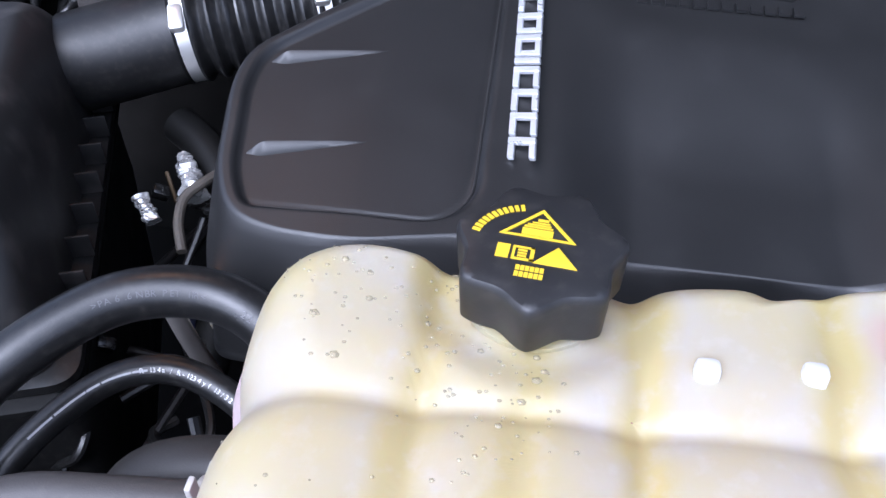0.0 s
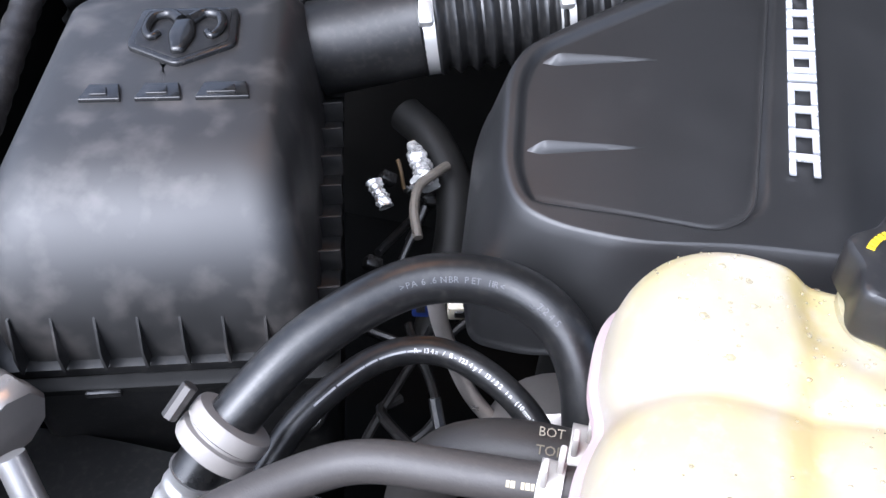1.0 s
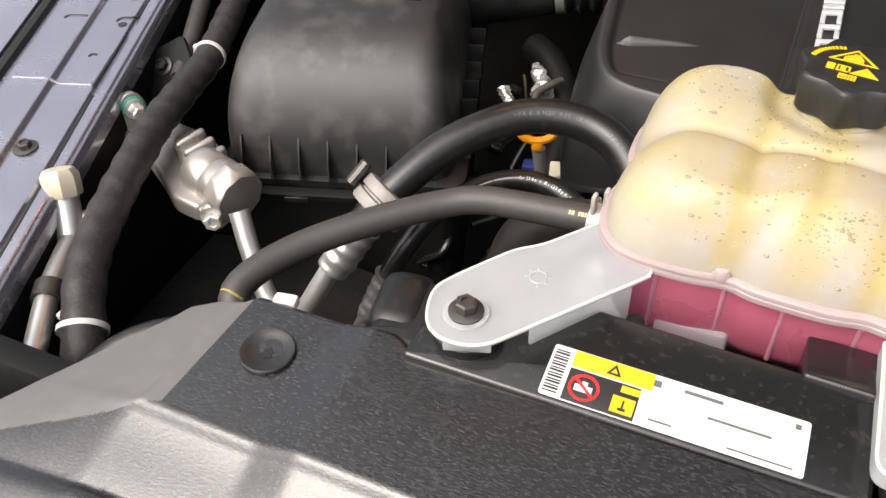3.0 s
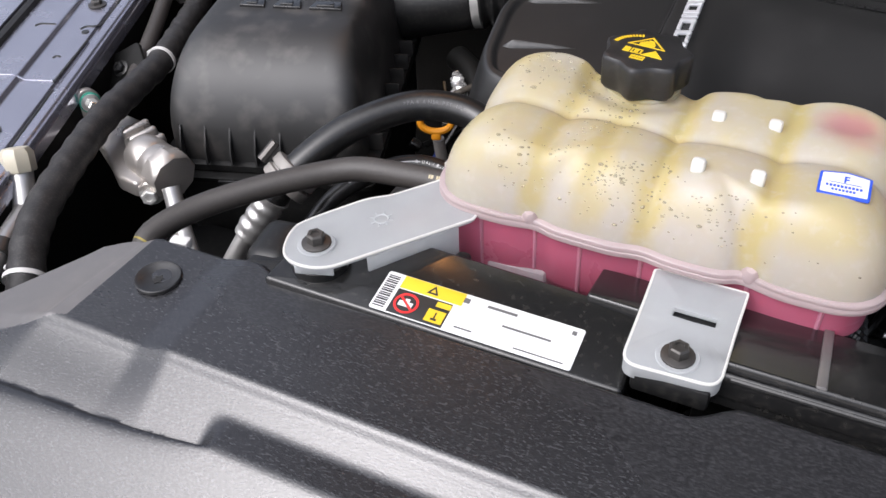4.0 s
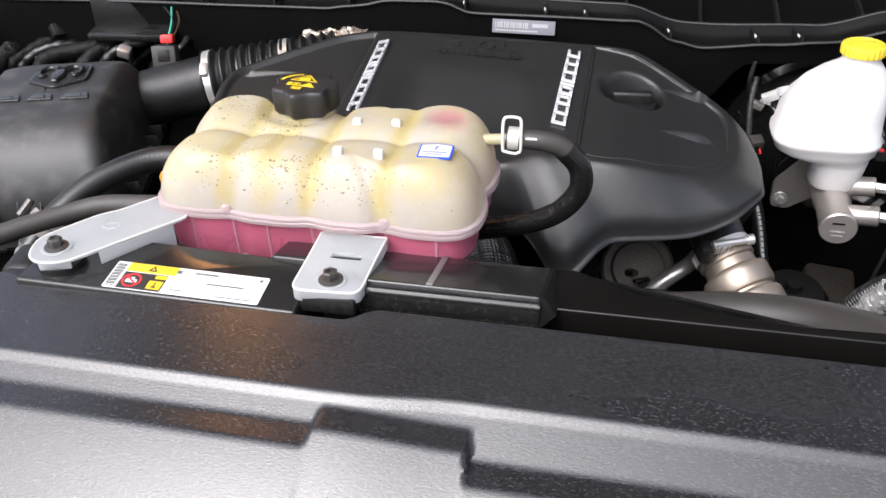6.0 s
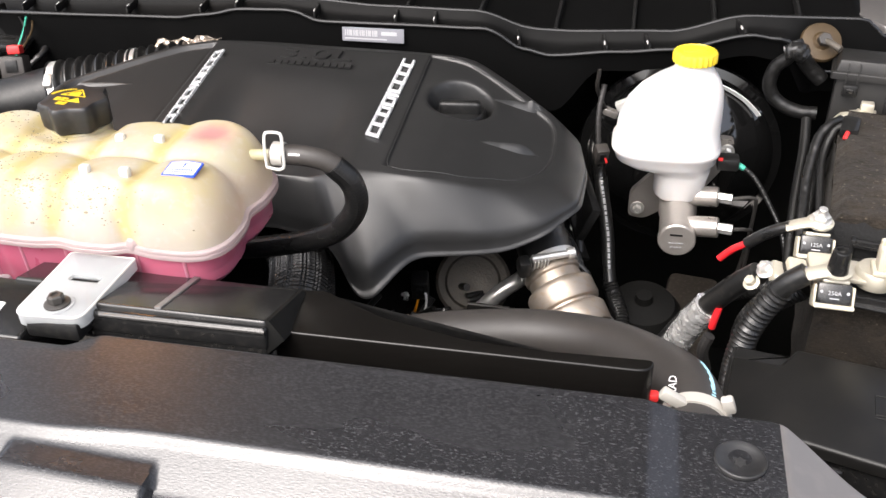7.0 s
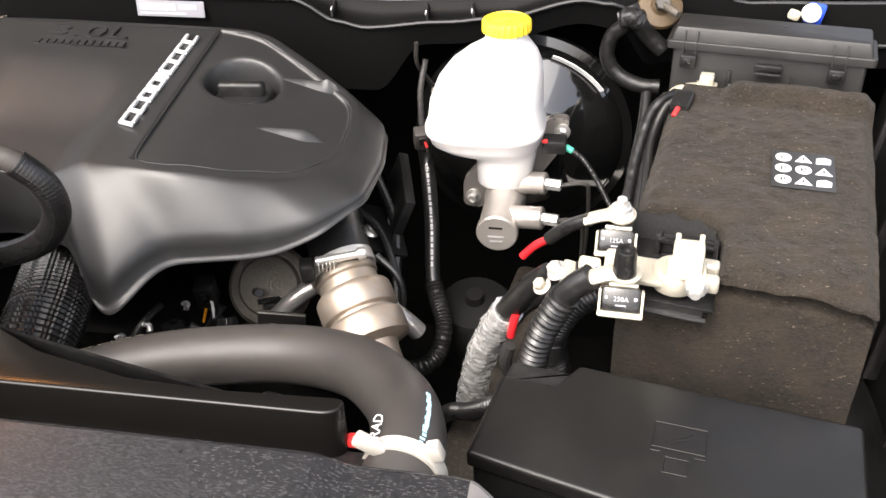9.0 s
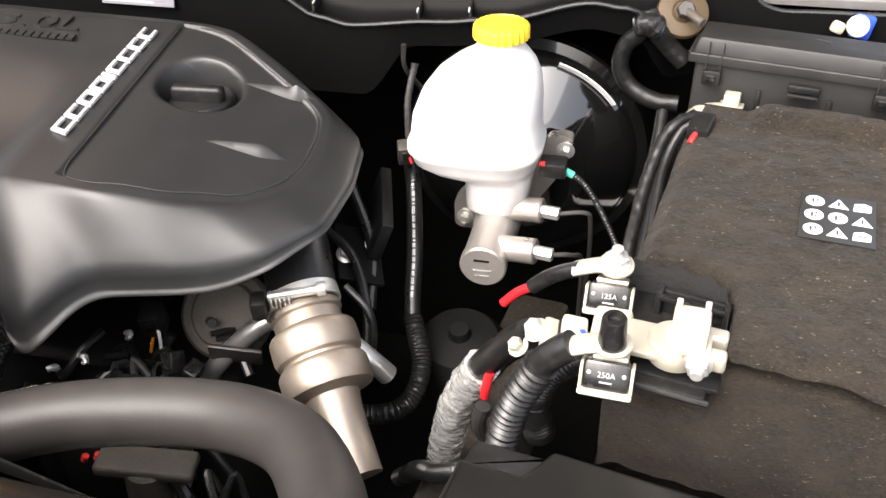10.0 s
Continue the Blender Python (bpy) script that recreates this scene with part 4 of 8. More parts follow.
    m = pose(0.1490, 0.1405, 1.2062, 4.5, -1.0, 1)
    stick = part("level_sticker", slab(rounded([(-0.0148, -0.0112), (0.0148, -0.0112), (0.0148, 0.0095), (0.0, 0.0122), (-0.0148, 0.0095)], 0.0015), -0.001, 0.0005, 0.0002, m), M["blue"], root, "white sticker with a blue border")
    part("field", slab(rounded([(-0.0132, -0.0094), (0.0132, -0.0094), (0.0132, 0.0082), (0.0, 0.0106), (-0.0132, 0.0082)], 0.001), 0.0004, 0.0008, 0.0001, m), M["paper"], stick)
    part("print", bars([(-0.0008, 0.0004, 0.0012, 0.0072), (0.0004, 0.0022, 0.0062, 0.0072), (0.0004, 0.0022, 0.0036, 0.0046), (-0.0090, 0.0090, 0.0002, 0.0006)] + [(-0.0105 + 0.0021 * i, -0.0090 + 0.0021 * i, -0.0038, -0.0018) for i in range(10)] + [(-0.0070 + 0.0020 * i, -0.0056 + 0.0020 * i, -0.0072, -0.0054) for i in range(7)], m @ pose(0, 0, 0.0008), 0.0002), M["blue"], stick)
    part("nozzle", rod((0.176, 0.206, 1.188), (0.203, 0.204, 1.1915), 0.0050), M["tank"], root)


expansion_tank()


# ---- air filter box ----
AB = pose(-0.405, 0.27, 0, 0, 0, 18)


def air_box():
    root = thing("air_filter_box", AB @ Vector((0.02, 0.15, 0.80)), "satin black plastic air filter box with moulded ribs", "air filter box")
    rings = []
    for z, a in [(0.995, 0.0), (1.012, 0.0)] + [(1.012, radians(9 * k)) for k in range(1, 11)]:
        c, s = 1 - math.cos(a), math.sin(a)
        l, r, f, k = -0.088 + 0.034 * c, 0.122 - 0.024 * c, -0.014 + 0.085 * c, 0.320 - 0.05 * c
        rings.append([AB @ Vector((x, y, z + 0.0975 * s - 0.02 * s * step(0.20, 0.33, y))) for x, y in rounded([(l, f), (r, f - 0.003), (r - 0.002, k - 0.008), (l + 0.003, k)], [0.032, 0.026, 0.03, 0.045], 12)])
    for d in (0.012, 0.03, 0.055, 0.08):
        rings.append([AB @ Vector((x, y, 1.1095 - 0.02 * step(0.20, 0.33, y))) for x, y in rounded([(l + d, f + d), (r - d, f - 0.003 + d), (r - 0.002 - d, k - 0.008 - d), (l + 0.003 + d, k - d)], [0.03, 0.026, 0.03, 0.03], 12)])
    part("lid", loft(rings, False, True), M["airbox"], root, smooth=70)
    body = [[AB @ Vector((x, y, z)) for x, y in rounded([(-0.098 + d, -0.02 + d), (0.135 - d, -0.022 + d), (0.135 - d, 0.32 - d), (-0.095 + d, 0.33 - d)], 0.02)] for d, z in ((0.02, 0.72), (0.008, 0.90), (0.008, 0.985), (0.0, 0.987), (0.0, 0.994), (0.006, 0.996))]
    part("lower_housing", loft(body), M["black"], root, smooth=40)
    part("rim", loft([[AB @ Vector((x, y, z)) for x, y in rounded([(-0.100 - d, -0.026 - d), (0.132 + d, -0.028 - d), (0.132 + d, 0.31), (-0.095 - d, 0.32)], 0.012)] for d, z in ((0.0, 0.976), (0.003, 0.978), (0.003, 0.983), (0.0, 0.985))]), M["dark"], root)
    for i in range(7):
        u = -0.068 + i * 0.0265
        part("rib", turned(loft([[(u - 0.001, -0.025, 0.997), (u + 0.001, -0.025, 0.997), (u + 0.001, -0.003, 0.997), (u - 0.001, -0.003, 0.997)],
                                 [(u - 0.0008, -0.0245, 1.012), (u + 0.0008, -0.0245, 1.012), (u + 0.0008, -0.003, 1.012), (u - 0.0008, -0.003, 1.012)],
                                 [(u - 0.0008, -0.012, 1.036), (u + 0.0008, -0.012, 1.036), (u + 0.0008, -0.003, 1.036), (u - 0.0008, -0.003, 1.036)]]), AB), M["airbox"], root)
    for i in range(8):
        v = 0.02 + i * 0.034
        part("rib", turned(box((0.128, v, 1.006), (0.018, 0.002, 0.02), 0.0005), AB), M["airbox"], root)
    part("clip", turned(box((-0.02, -0.031, 0.980), (0.024, 0.005, 0.006), 0.002), AB), M["gloss"], root)
    # raised shield emblem as a plain shape, and plain relief marks below it
    zz = 1.1095
    m = AB @ pose(0.032, 0.180, zz, 0.5, 0, -2) @ Matrix.Diagonal((1.14, 1.32, 1, 1))
    shield = rounded([(-0.031, 0.028), (-0.034, -0.008), (0.0, -0.026), (0.034, -0.008), (0.031, 0.028)], 0.005)
    bm = slab(shield, -0.002, 0.004, 0.0015, m)
    emblem = part("shield_emblem", bm, M["gloss"], root, "raised shield-shaped emblem")
    inner = [(x * 0.86, y * 0.86 + 0.0005) for x, y in shield]
    part("inset", slab(inner, 0.004, 0.0046, 0.0003, m), M["black"], emblem)
    bm = slab(rounded([(-0.004, -0.018), (0.004, -0.018), (0.0085, -0.002), (0.006, 0.012), (-0.006, 0.012), (-0.0085, -0.002)], 0.003), 0.0045, 0.0095, 0.003, m)
    for sg in (-1, 1):
        add(bm, tube([m @ Vector((sg * x, y, 0.0055)) for x, y in ((0.003, 0.012), (0.011, 0.019), (0.021, 0.016), (0.0235, 0.005), (0.019, -0.003), (0.015, 0.001))], 0.0052, 14, 0.002, taper=lambda q: 1.0 - 0.45 * q))
    part("relief", bm, M["gloss"], emblem)
    m = AB @ pose(0.029, 0.117, zz + 0.0005, 0, 0, -2) @ Matrix.Diagonal((1, 1.3, 1, 1))
    for i, w in enumerate((0.028, 0.031, 0.036)):
        x0 = (-0.057, -0.020, 0.020)[i]
        bm = slab(rounded([(x0, -0.0065), (x0 + w, -0.0065), (x0 + w - 0.004, 0.0065), (x0 + 0.004, 0.0065)], 0.001), -0.001, 0.0024, 0.0008)
        add(bm, slab(rounded([(x0 + 0.007, -0.0035), (x0 + w - 0.009, -0.0035), (x0 + w - 0.011, 0.003), (x0 + 0.009, 0.003)], 0.001), 0.002, 0.0036, 0.0006))
        part("relief_mark", turned(bm, m), M["gloss"], root)
    # outlet duct
    part("outlet", tube([(-0.375, 0.560, 1.040), (-0.325, 0.577, 1.050), (-0.288, 0.589, 1.058)], 0.040, 28), M["black"], root)


air_box()


def intake_duct():
    root = thing("intake_duct", (-0.2, 0.62, 1.0), "black corrugated rubber intake duct with steel clamps", "intake duct")
    a, b = Vector((-0.292, 0.588, 1.060)), Vector((-0.110, 0.645, 1.080))
    part("bellows", tube([a, a.lerp(b, 0.3), a.lerp(b, 0.7), b], 0.044, 32, 0.0016, 0.006, 0.0145), M["rubber"], root)
    d = (b - a).normalized()
    for s in (0.006, 0.118):
        p = a + d * s
        c = part("hose_clamp", spin([(0.0405, 0), (0.0425, 0.0), (0.0425, 0.012), (0.0405, 0.012)], p - d * 0.006, d, 36), M["zinc"], root, "bright steel worm-drive clamp")
        part("screw_housing", box(p + Vector((0.006, -0.030, 0.028)), (0.012, 0.022, 0.010), 0.003, (30, 0, 18)), M["zinc"], c)


intake_duct()


# ---- brake booster, master cylinder and reservoir ----
def brake_parts():
    c = Vector((0.578, 0.80, 0.955))
    root = thing("brake_booster", (0.578, 0.76, 0.80), "round gloss black brake booster on the firewall", "brake booster")
    prof = [(0.03, -0.135), (0.058, -0.134), (0.070, -0.130), (0.080, -0.1225), (0.118, -0.089), (0.124, -0.082), (0.128, -0.075), (0.139, -0.072), (0.141, -0.066), (0.139, -0.060), (0.132, -0.057), (0.130, 0.06), (0.10, 0.10)]
    part("shell", spin([(r, h) for r, h in prof], c, (0, 1, 0), 72), M["booster"], root, smooth=30)
    bm = bmesh.new()
    for i in range(14):
        a = radians(40 + i * 2.4)
        add(bm, turned(box((0, 0, 0), (0.0075, 0.0015, 0.0065), 0), pose(c.x + 0.124 * math.cos(a), c.y - 0.0915, c.z + 0.124 * math.sin(a), 0, -math.degrees(a) + 90, 0) @ pose(0, 0, 0, 35, 0, 0)))
    part("label_band", bm, M["paper"], root, "white printed band")
    root = thing("master_cylinder", (0.576, 0.58, 0.92), "cast grey alloy brake master cylinder", "master cylinder")
    part("body", spin([(0.0, 0.0), (0.021, 0.0), (0.0225, 0.0015), (0.0225, 0.010), (0.0215, 0.014), (0.0215, 0.06), (0.0235, 0.065), (0.0235, 0.17)], (0.574, 0.490, 0.960), (0.02, 1, 0.06), 40), M["cast"], root)
    part("end_mark", turned(box((0, 0, 0), (0.015, 0.001, 0.0026), 0.0004), pose(0.573, 0.4895, 0.968, -3, 0, 0)), M["dark"], root)
    part("end_print", bars([(-0.008 + 0.0036 * i, -0.0054 + 0.0036 * i, -0.001, 0.0006) for i in range(5)] + [(-0.006 + 0.0036 * i, -0.0036 + 0.0036 * i, -0.0065, -0.0050) for i in range(4)], pose(0.573, 0.4896, 0.957, 87, 0, 0), 0.0002), M["grey_ink"], root)
    part("flange", loft([[(x, y, z) for x, z in rounded([(0.515, 0.905), (0.537, 0.902), (0.560, 0.918), (0.600, 0.938), (0.630, 0.985), (0.642, 1.028), (0.620, 1.030), (0.600, 1.01), (0.545, 0.975), (0.515, 0.940)], 0.008)] for y in (0.636, 0.648)]), M["cast"], root)
    for x, z in ((0.527, 0.918), (0.633, 1.012)):
        part("nut", hexbolt((x, 0.636, z), (0, -1, 0), 0.006, 0.010), M["zinc"], root)
    for i, (y, z) in enumerate(((0.560, 0.985), (0.515, 0.968))):
        p = part("port", rod((0.585, y, z), (0.622, y - 0.006, z + 0.004), 0.0125, 20), M["cast"], root)
        part("fitting", rod((0.620, y - 0.006, z + 0.004), (0.638, y - 0.009, z + 0.004), 0.0065, 6), M["zinc"], p)
    root = thing("brake_fluid_reservoir", (0.565, 0.575, 0.98), "white translucent brake fluid reservoir with a yellow cap", "brake fluid reservoir")
    n = 72
    rings = []
    for cx, cy, hw, hd, z, e in ((0.573, 0.578, 0.025, 0.030, 0.980, 3), (0.573, 0.578, 0.030, 0.034, 0.985, 3), (0.575, 0.578, 0.033, 0.036, 1.014, 3), (0.574, 0.578, 0.035, 0.038, 1.020, 3), (0.556, 0.578, 0.052, 0.046, 1.028, 3),
                              (0.553, 0.578, 0.061, 0.050, 1.035, 3.2), (0.552, 0.578, 0.0630, 0.052, 1.044, 3.2), (0.552, 0.578, 0.0655, 0.0545, 1.047, 3.2), (0.552, 0.578, 0.0655, 0.0545, 1.052, 3.2), (0.552, 0.578, 0.0625, 0.0515, 1.055, 3.2), (0.553, 0.578, 0.0605, 0.050, 1.080, 3),
                              (0.557, 0.578, 0.0565, 0.047, 1.100, 2.7), (0.563, 0.578, 0.049, 0.042, 1.118, 2.4), (0.569, 0.578, 0.038, 0.034, 1.132, 2.2), (0.574, 0.578, 0.026, 0.026, 1.142, 2), (0.574, 0.578, 0.022, 0.022, 1.147, 2), (0.574, 0.578, 0.022, 0.022, 1.155, 2)):
        ring = []
        for k in range(n):
            a = 2 * math.pi * k / n
            ca, sa = math.cos(a), math.sin(a)
            s = (abs(ca) ** e + abs(sa) ** e) ** (-1 / e)
            ring.append((cx + hw * s * ca, cy + hd * s * sa, z))
        rings.append(ring)
    part("bottle", loft(rings), M["reservoir"], root, "white translucent bottle with a welded seam", 60)
    rings = []
    for rr, z in ((0.0225, 1.154), (0.0250, 1.1545), (0.0250, 1.1635), (0.0240, 1.1660), (0.0210, 1.1672), (0.0200, 1.1660), (0.0, 1.1660)):
        rings.append([(0.574 + (rr + 0.0007 * math.cos(24 * a) * (rr > 0.0235)) * math.cos(a), 0.578 + (rr + 0.0007 * math.cos(24 * a) * (rr > 0.0235)) * math.sin(a), z) for a in (2 * math.pi * k / 144 for k in range(144))])
    cap = part("cap", loft(rings), M["yellow_cap"], root, "yellow ribbed screw cap")
    part("grip", box((0.574, 0.578, 1.1665), (0.028, 0.005, 0.003), 0.001, (0, 0, 20)), M["yellow_cap"], cap)


brake_parts()


# ---- battery under its felt cover ----
BT = pose(0.690, 0.285, 0, 0, 0, -10)


def felt_battery():
    root = thing("battery_blanket", BT @ Vector((0.1, 0.16, 0.80)), "fuzzy brown-black felt thermal cover round the battery", "battery cover")

    def top(u, v):
        return 1.070 + 0.018 * v / 0.33 + 0.0040 * noise.noise(Vector((u * 22, v * 22, 0.3))) + 0.0020 * noise.noise(Vector((u * 70, v * 70, 4)))

    def place(s, w):
        u0 = 0.005 + 0.195 * s
        v = -0.14 + 0.47 * w
        edge = step(0.0, 0.06, s) * step(1.0, 0.94, s)
        if v < 0:
            z = top(u0, 0) - 0.003 + v - 0.042 * (1 - step(0.074, 0.082, u0)) * (1 - step(0.0, 0.08, -v))
            y = (-0.010 + 0.006 * noise.noise(Vector((u0 * 40, 0.5, 2)))) * (1 - step(0.004, 0.007, -v)) * step(0.075, 0.09, u0) + 0.024 * step(0.004, 0.008, -v) * step(0.07, 0.09, u0) - 0.026 * step(0.015, 0.022, -v) * step(0.07, 0.09, u0) - 0.004 * math.sin(math.pi * min(1, -v / 0.14)) + 0.003 * noise.noise(Vector((u0 * 25, v * 25, 9)))
            return BT @ Vector((u0, 0.024 + y, z - 0.006 * (1 - edge)))
        v = 0.024 + v * 0.927
        z = top(u0, v) - 0.010 * (1 - edge) - 0.003 * (1 - step(0.024, 0.036, v))
        if u0 < 0.092 and v < 0.118:
            z -= 0.048 * inside(u0, v, -0.05, 0.080, -0.05, 0.097, 0.034, 0.0022)
        if v > 0.30:
            z += 0.012 * step(0.30, 0.32, v) * step(0.05, 0.07, u0)
        return BT @ Vector((u0, v, z))
    part("top_and_front", sheet(place, 90, 190, 0.0), M["felt"], root, smooth=80)
    for s in (0.005, 0.2):
        bm2 = sheet(lambda a, b, s=s: BT @ Vector((s + 0.003 * noise.noise(Vector((a * 8, b * 8, s * 90))), 0.022 + 0.308 * a, (top(s, 0.33 * a) - 0.009 - (0.046 * (1 - step(0.090, 0.098, 0.33 * a)) if s < 0.1 else 0.0)) * (1 - b) + 0.80 * b)), 80, 24, 0.0)
        part("side", bm2, M["felt"], root, smooth=80)
    part("back", sheet(lambda a, b: BT @ Vector((0.005 + 0.195 * a, 0.33, (1.090) * (1 - b) + 0.80 * b)), 20, 10, 0.0), M["felt"], root)
    # black lining of the cut-out
    line = [(0.003, 0.0945), (0.030, 0.0950), (0.050, 0.0940), (0.064, 0.0890), (0.073, 0.0790), (0.0775, 0.0640), (0.0785, 0.045), (0.0785, 0.024)]

    def wall(a, b):
        k = min(len(line) - 2, int(a * (len(line) - 1)))
        f = a * (len(line) - 1) - k
        u, v = (line[k][i] * (1 - f) + line[k + 1][i] * f for i in (0, 1))
        return BT @ Vector((u, v, top(u, v) - 0.002 - 0.004 * abs(math.sin(a * 17)) - 0.05 * b))
    part("cut_out_lining", sheet(wall, 70, 6, 0.0), M["insulation"], root, "black foam lining of the cut-out", smooth=60)
    # loose pale lint
    rng = random.Random(77)
    lint = bmesh.new()
    for _ in range(420):
        u, w = rng.uniform(0.010, 0.195), rng.uniform(-0.13, 0.325)
        s, v = (u - 0.005) / 0.195, (w + 0.14) / 0.47
        if u < 0.085 and w < 0.10:
            continue
        p = place(s, v) + Vector((0, -0.0004 if w < 0 else 0, 0.0005))
        d = Vector((rng.uniform(-1, 1), rng.uniform(-1, 1) if w > 0 else 0.0, 0.0 if w > 0 else rng.uniform(-0.5, 0.5))).normalized() * rng.uniform(0.0006, 0.0022)
        side = Vector((d.y, -d.x, 0.3)).normalized() * 0.00025
        lint.faces.new([lint.verts.new(p + e) for e in (-d, side, d, -side)])
    tagged(part("lint", lint, M["lint"], root), kind="stuff")
    # warning sticker
    m = BT @ pose(0.1375, 0.184, 1.0820, 3, 0, 2)
    st = part("warning_sticker", slab([(-0.027, -0.031), (0.027, -0.031), (0.027, 0.031), (-0.027, 0.031)], 0, 0.0007, 0.0002, m), M["ink"], root, "black sticker with white pictograms")
    for i in range(3):
        for j in range(3):
            mm = m @ pose(-0.0170 + 0.0172 * i, -0.019 + 0.019 * j, 0.0007)
            bm = bmesh.new()
            if i == 0 or (i, j) == (1, 1):
                add(bm, spin([(0.0070, 0), (0.0070, 0.0003), (0.0, 0.0004)], mm.translation, mm.to_3x3() @ Vector((0, 0, 1)), 24))
                mark = [(-0.0035, 0.0035, -0.0004, 0.0004), (-0.0022, -0.0008, -0.0036, 0.0030), (0.0006, 0.0026, 0.0012, 0.0030), (0.0004, 0.0016, -0.0034, -0.0014)]
            elif (i, j) in ((2, 0), (2, 2)):
                add(bm, slab(rounded([(-0.0066, -0.0062), (0.0060, -0.0050), (0.0066, 0.0030), (0.0012, 0.0060), (-0.0060, 0.0036)], 0.001), 0, 0.0003, 0.0001, mm))
                mark = [(-0.0040, 0.0030, -0.0010, 0.0004), (-0.0020, 0.0040, -0.0040, -0.0030)]
            else:
                solid_triangle(bm, mm @ pose(0, -0.0056, 0), 0.0148, 0.0122)
                mark = [(-0.0008, 0.0008, -0.0030, 0.0024)]
            part("pictogram", bm, M["paper"], st)
            part("mark", bars(mark, mm @ pose(0, 0, 0.0004), 0.0002), M["ink"], st)


felt_battery()


# ---- fuse boxes ----
FB = pose(0.597, 0.125, 1.02, 0, 0, -9)


def fuse_box():
    root = thing("power_distribution_box", FB @ Vector((0.13, 0.05, -0.2)), "flat matt black fuse box with an embossed lid", "fuse box")
    lid = rounded([(0.0, 0.0), (0.262, -0.030), (0.262, 0.105), (0.058, 0.112), (0.045, 0.085), (0.002, 0.085)], [0.004, 0.008, 0.006, 0.004, 0.003, 0.004])
    part("lid", slab(lid, -0.012, 0.0, 0.004, FB), M["lid"], root)
    part("lowered_corner", slab(rounded([(0.002, 0.086), (0.044, 0.086), (0.056, 0.112), (0.004, 0.112)], 0.003), -0.02, -0.010, 0.003, FB), M["black"], root)
    part("base", slab(rounded([(0.003, 0.004), (0.259, -0.026), (0.259, 0.103), (0.006, 0.108)], 0.005), -0.20, -0.0125, 0.002, FB), M["gloss"], root)
    # embossed symbol: box with a bolt, and an open book
    m = FB @ pose(0.140, 0.050, 0.0, 0, 0, 0)
    bm = bmesh.new()
    for x0, y0, x1, y1 in ((-0.018, 0.018, 0.018, 0.018), (-0.018, -0.006, 0.018, -0.006), (-0.018, -0.006, -0.018, 0.018), (0.018, -0.006, 0.018, 0.018), (-0.006, 0.001, 0.006, 0.006), (-0.004, 0.004, 0.008, 0.012), (-0.008, -0.014, 0.008, -0.014), (-0.008, -0.028, 0.008, -0.028), (-0.008, -0.028, -0.008, -0.014), (0.008, -0.028, 0.008, -0.014), (0.0, -0.028, 0.0, -0.014), (-0.018, -0.010, -0.012, -0.010), (0.012, -0.010, 0.018, -0.010)):
        d = math.hypot(x1 - x0, y1 - y0)
        add(bm, box(((x0 + x1) / 2, (y0 + y1) / 2, 0.0002), (d + 0.0008, 0.0008, 0.001), 0.0002, (0, 0, math.degrees(math.atan2(y1 - y0, x1 - x0))), 1))
    part("embossing", turned(bm, m), M["lid"], root)
    for s in (0.085, 0.20):
        c = part("clip", turned(box((s, -0.0325 - 0.0005 - (s - 0.085) * 0.114 + 0.018, -0.022), (0.030, 0.006, 0.018), 0.002, (0, 0, -6)), FB), M["gloss"], root)
        part("latch", turned(box((s, -0.018 - (s - 0.085) * 0.114, -0.026), (0.018, 0.006, 0.006), 0.0015, (0, 0, -6)), FB), M["black"], c)


fuse_box()
F2 = pose(0.744, 0.650, 1.043, 0, 0, -11)


def relay_box():
    root = thing("relay_box", F2 @ Vector((0.1, 0.03, -0.06)), "grey-black relay box with a clipped lid", "fuse box")
    part("base", slab(rounded([(0.004, 0.003), (0.200, 0.003), (0.200, 0.050), (0.004, 0.050)], 0.004), -0.06, 0.070, 0.002, F2), M["relay"], root)
    part("lid_rim", slab(rounded([(-0.003, -0.002), (0.208, -0.002), (0.208, 0.056), (-0.003, 0.056)], 0.005), 0.070, 0.079, 0.0018, F2), M["relay"], root)
    lid = [[F2 @ Vector((x, y, z)) for x, y in rounded([(d, d), (0.205 - d, d), (0.205 - d, 0.054 - d), (d, 0.054 - d)], 0.004)] for d, z in ((0.001, 0.078), (0.0015, 0.081), (0.0040, 0.0905), (0.0052, 0.0922), (0.0075, 0.0930))]
    part("lid", loft(lid), M["relay"], root, smooth=30)
    part("lid_mark", turned(add(box((0.112, 0.034, 0.0931), (0.012, 0.0012, 0.0006), 0), box((0.116, 0.030, 0.0931), (0.0012, 0.008, 0.0006), 0, (0, 0, 40))), F2), M["grey_rubber"], root)
    for x in (0.022, 0.172):
        c = part("wire_clip", turned(box((x, -0.004, 0.058), (0.017, 0.007, 0.015), 0.002), F2), M["black"], root)
        part("hook", turned(box((x, -0.0085, 0.059), (0.009, 0.003, 0.006), 0.001), F2), M["gloss"], c)
        for d in (-0.0065, 0.0065):
            part("strap", turned(box((x + d, -0.0008, 0.077), (0.0018, 0.0030, 0.027), 0.0006, (-12, 0, 0)), F2), M["relay"], c)
    p = part("latch", turned(box((0.105, -0.002, 0.059), (0.028, 0.008, 0.007), 0.0015), F2), M["black"], root)
    part("grip", turned(box((0.105, -0.0065, 0.053), (0.027, 0.004, 0.0030), 0.001), F2), M["relay"], p)
    for x in (0.066, 0.129):
        part("guide", turned(box((x, 0.0015, 0.020), (0.0045, 0.004, 0.060), 0.001), F2), M["black"], root)

relay_box()


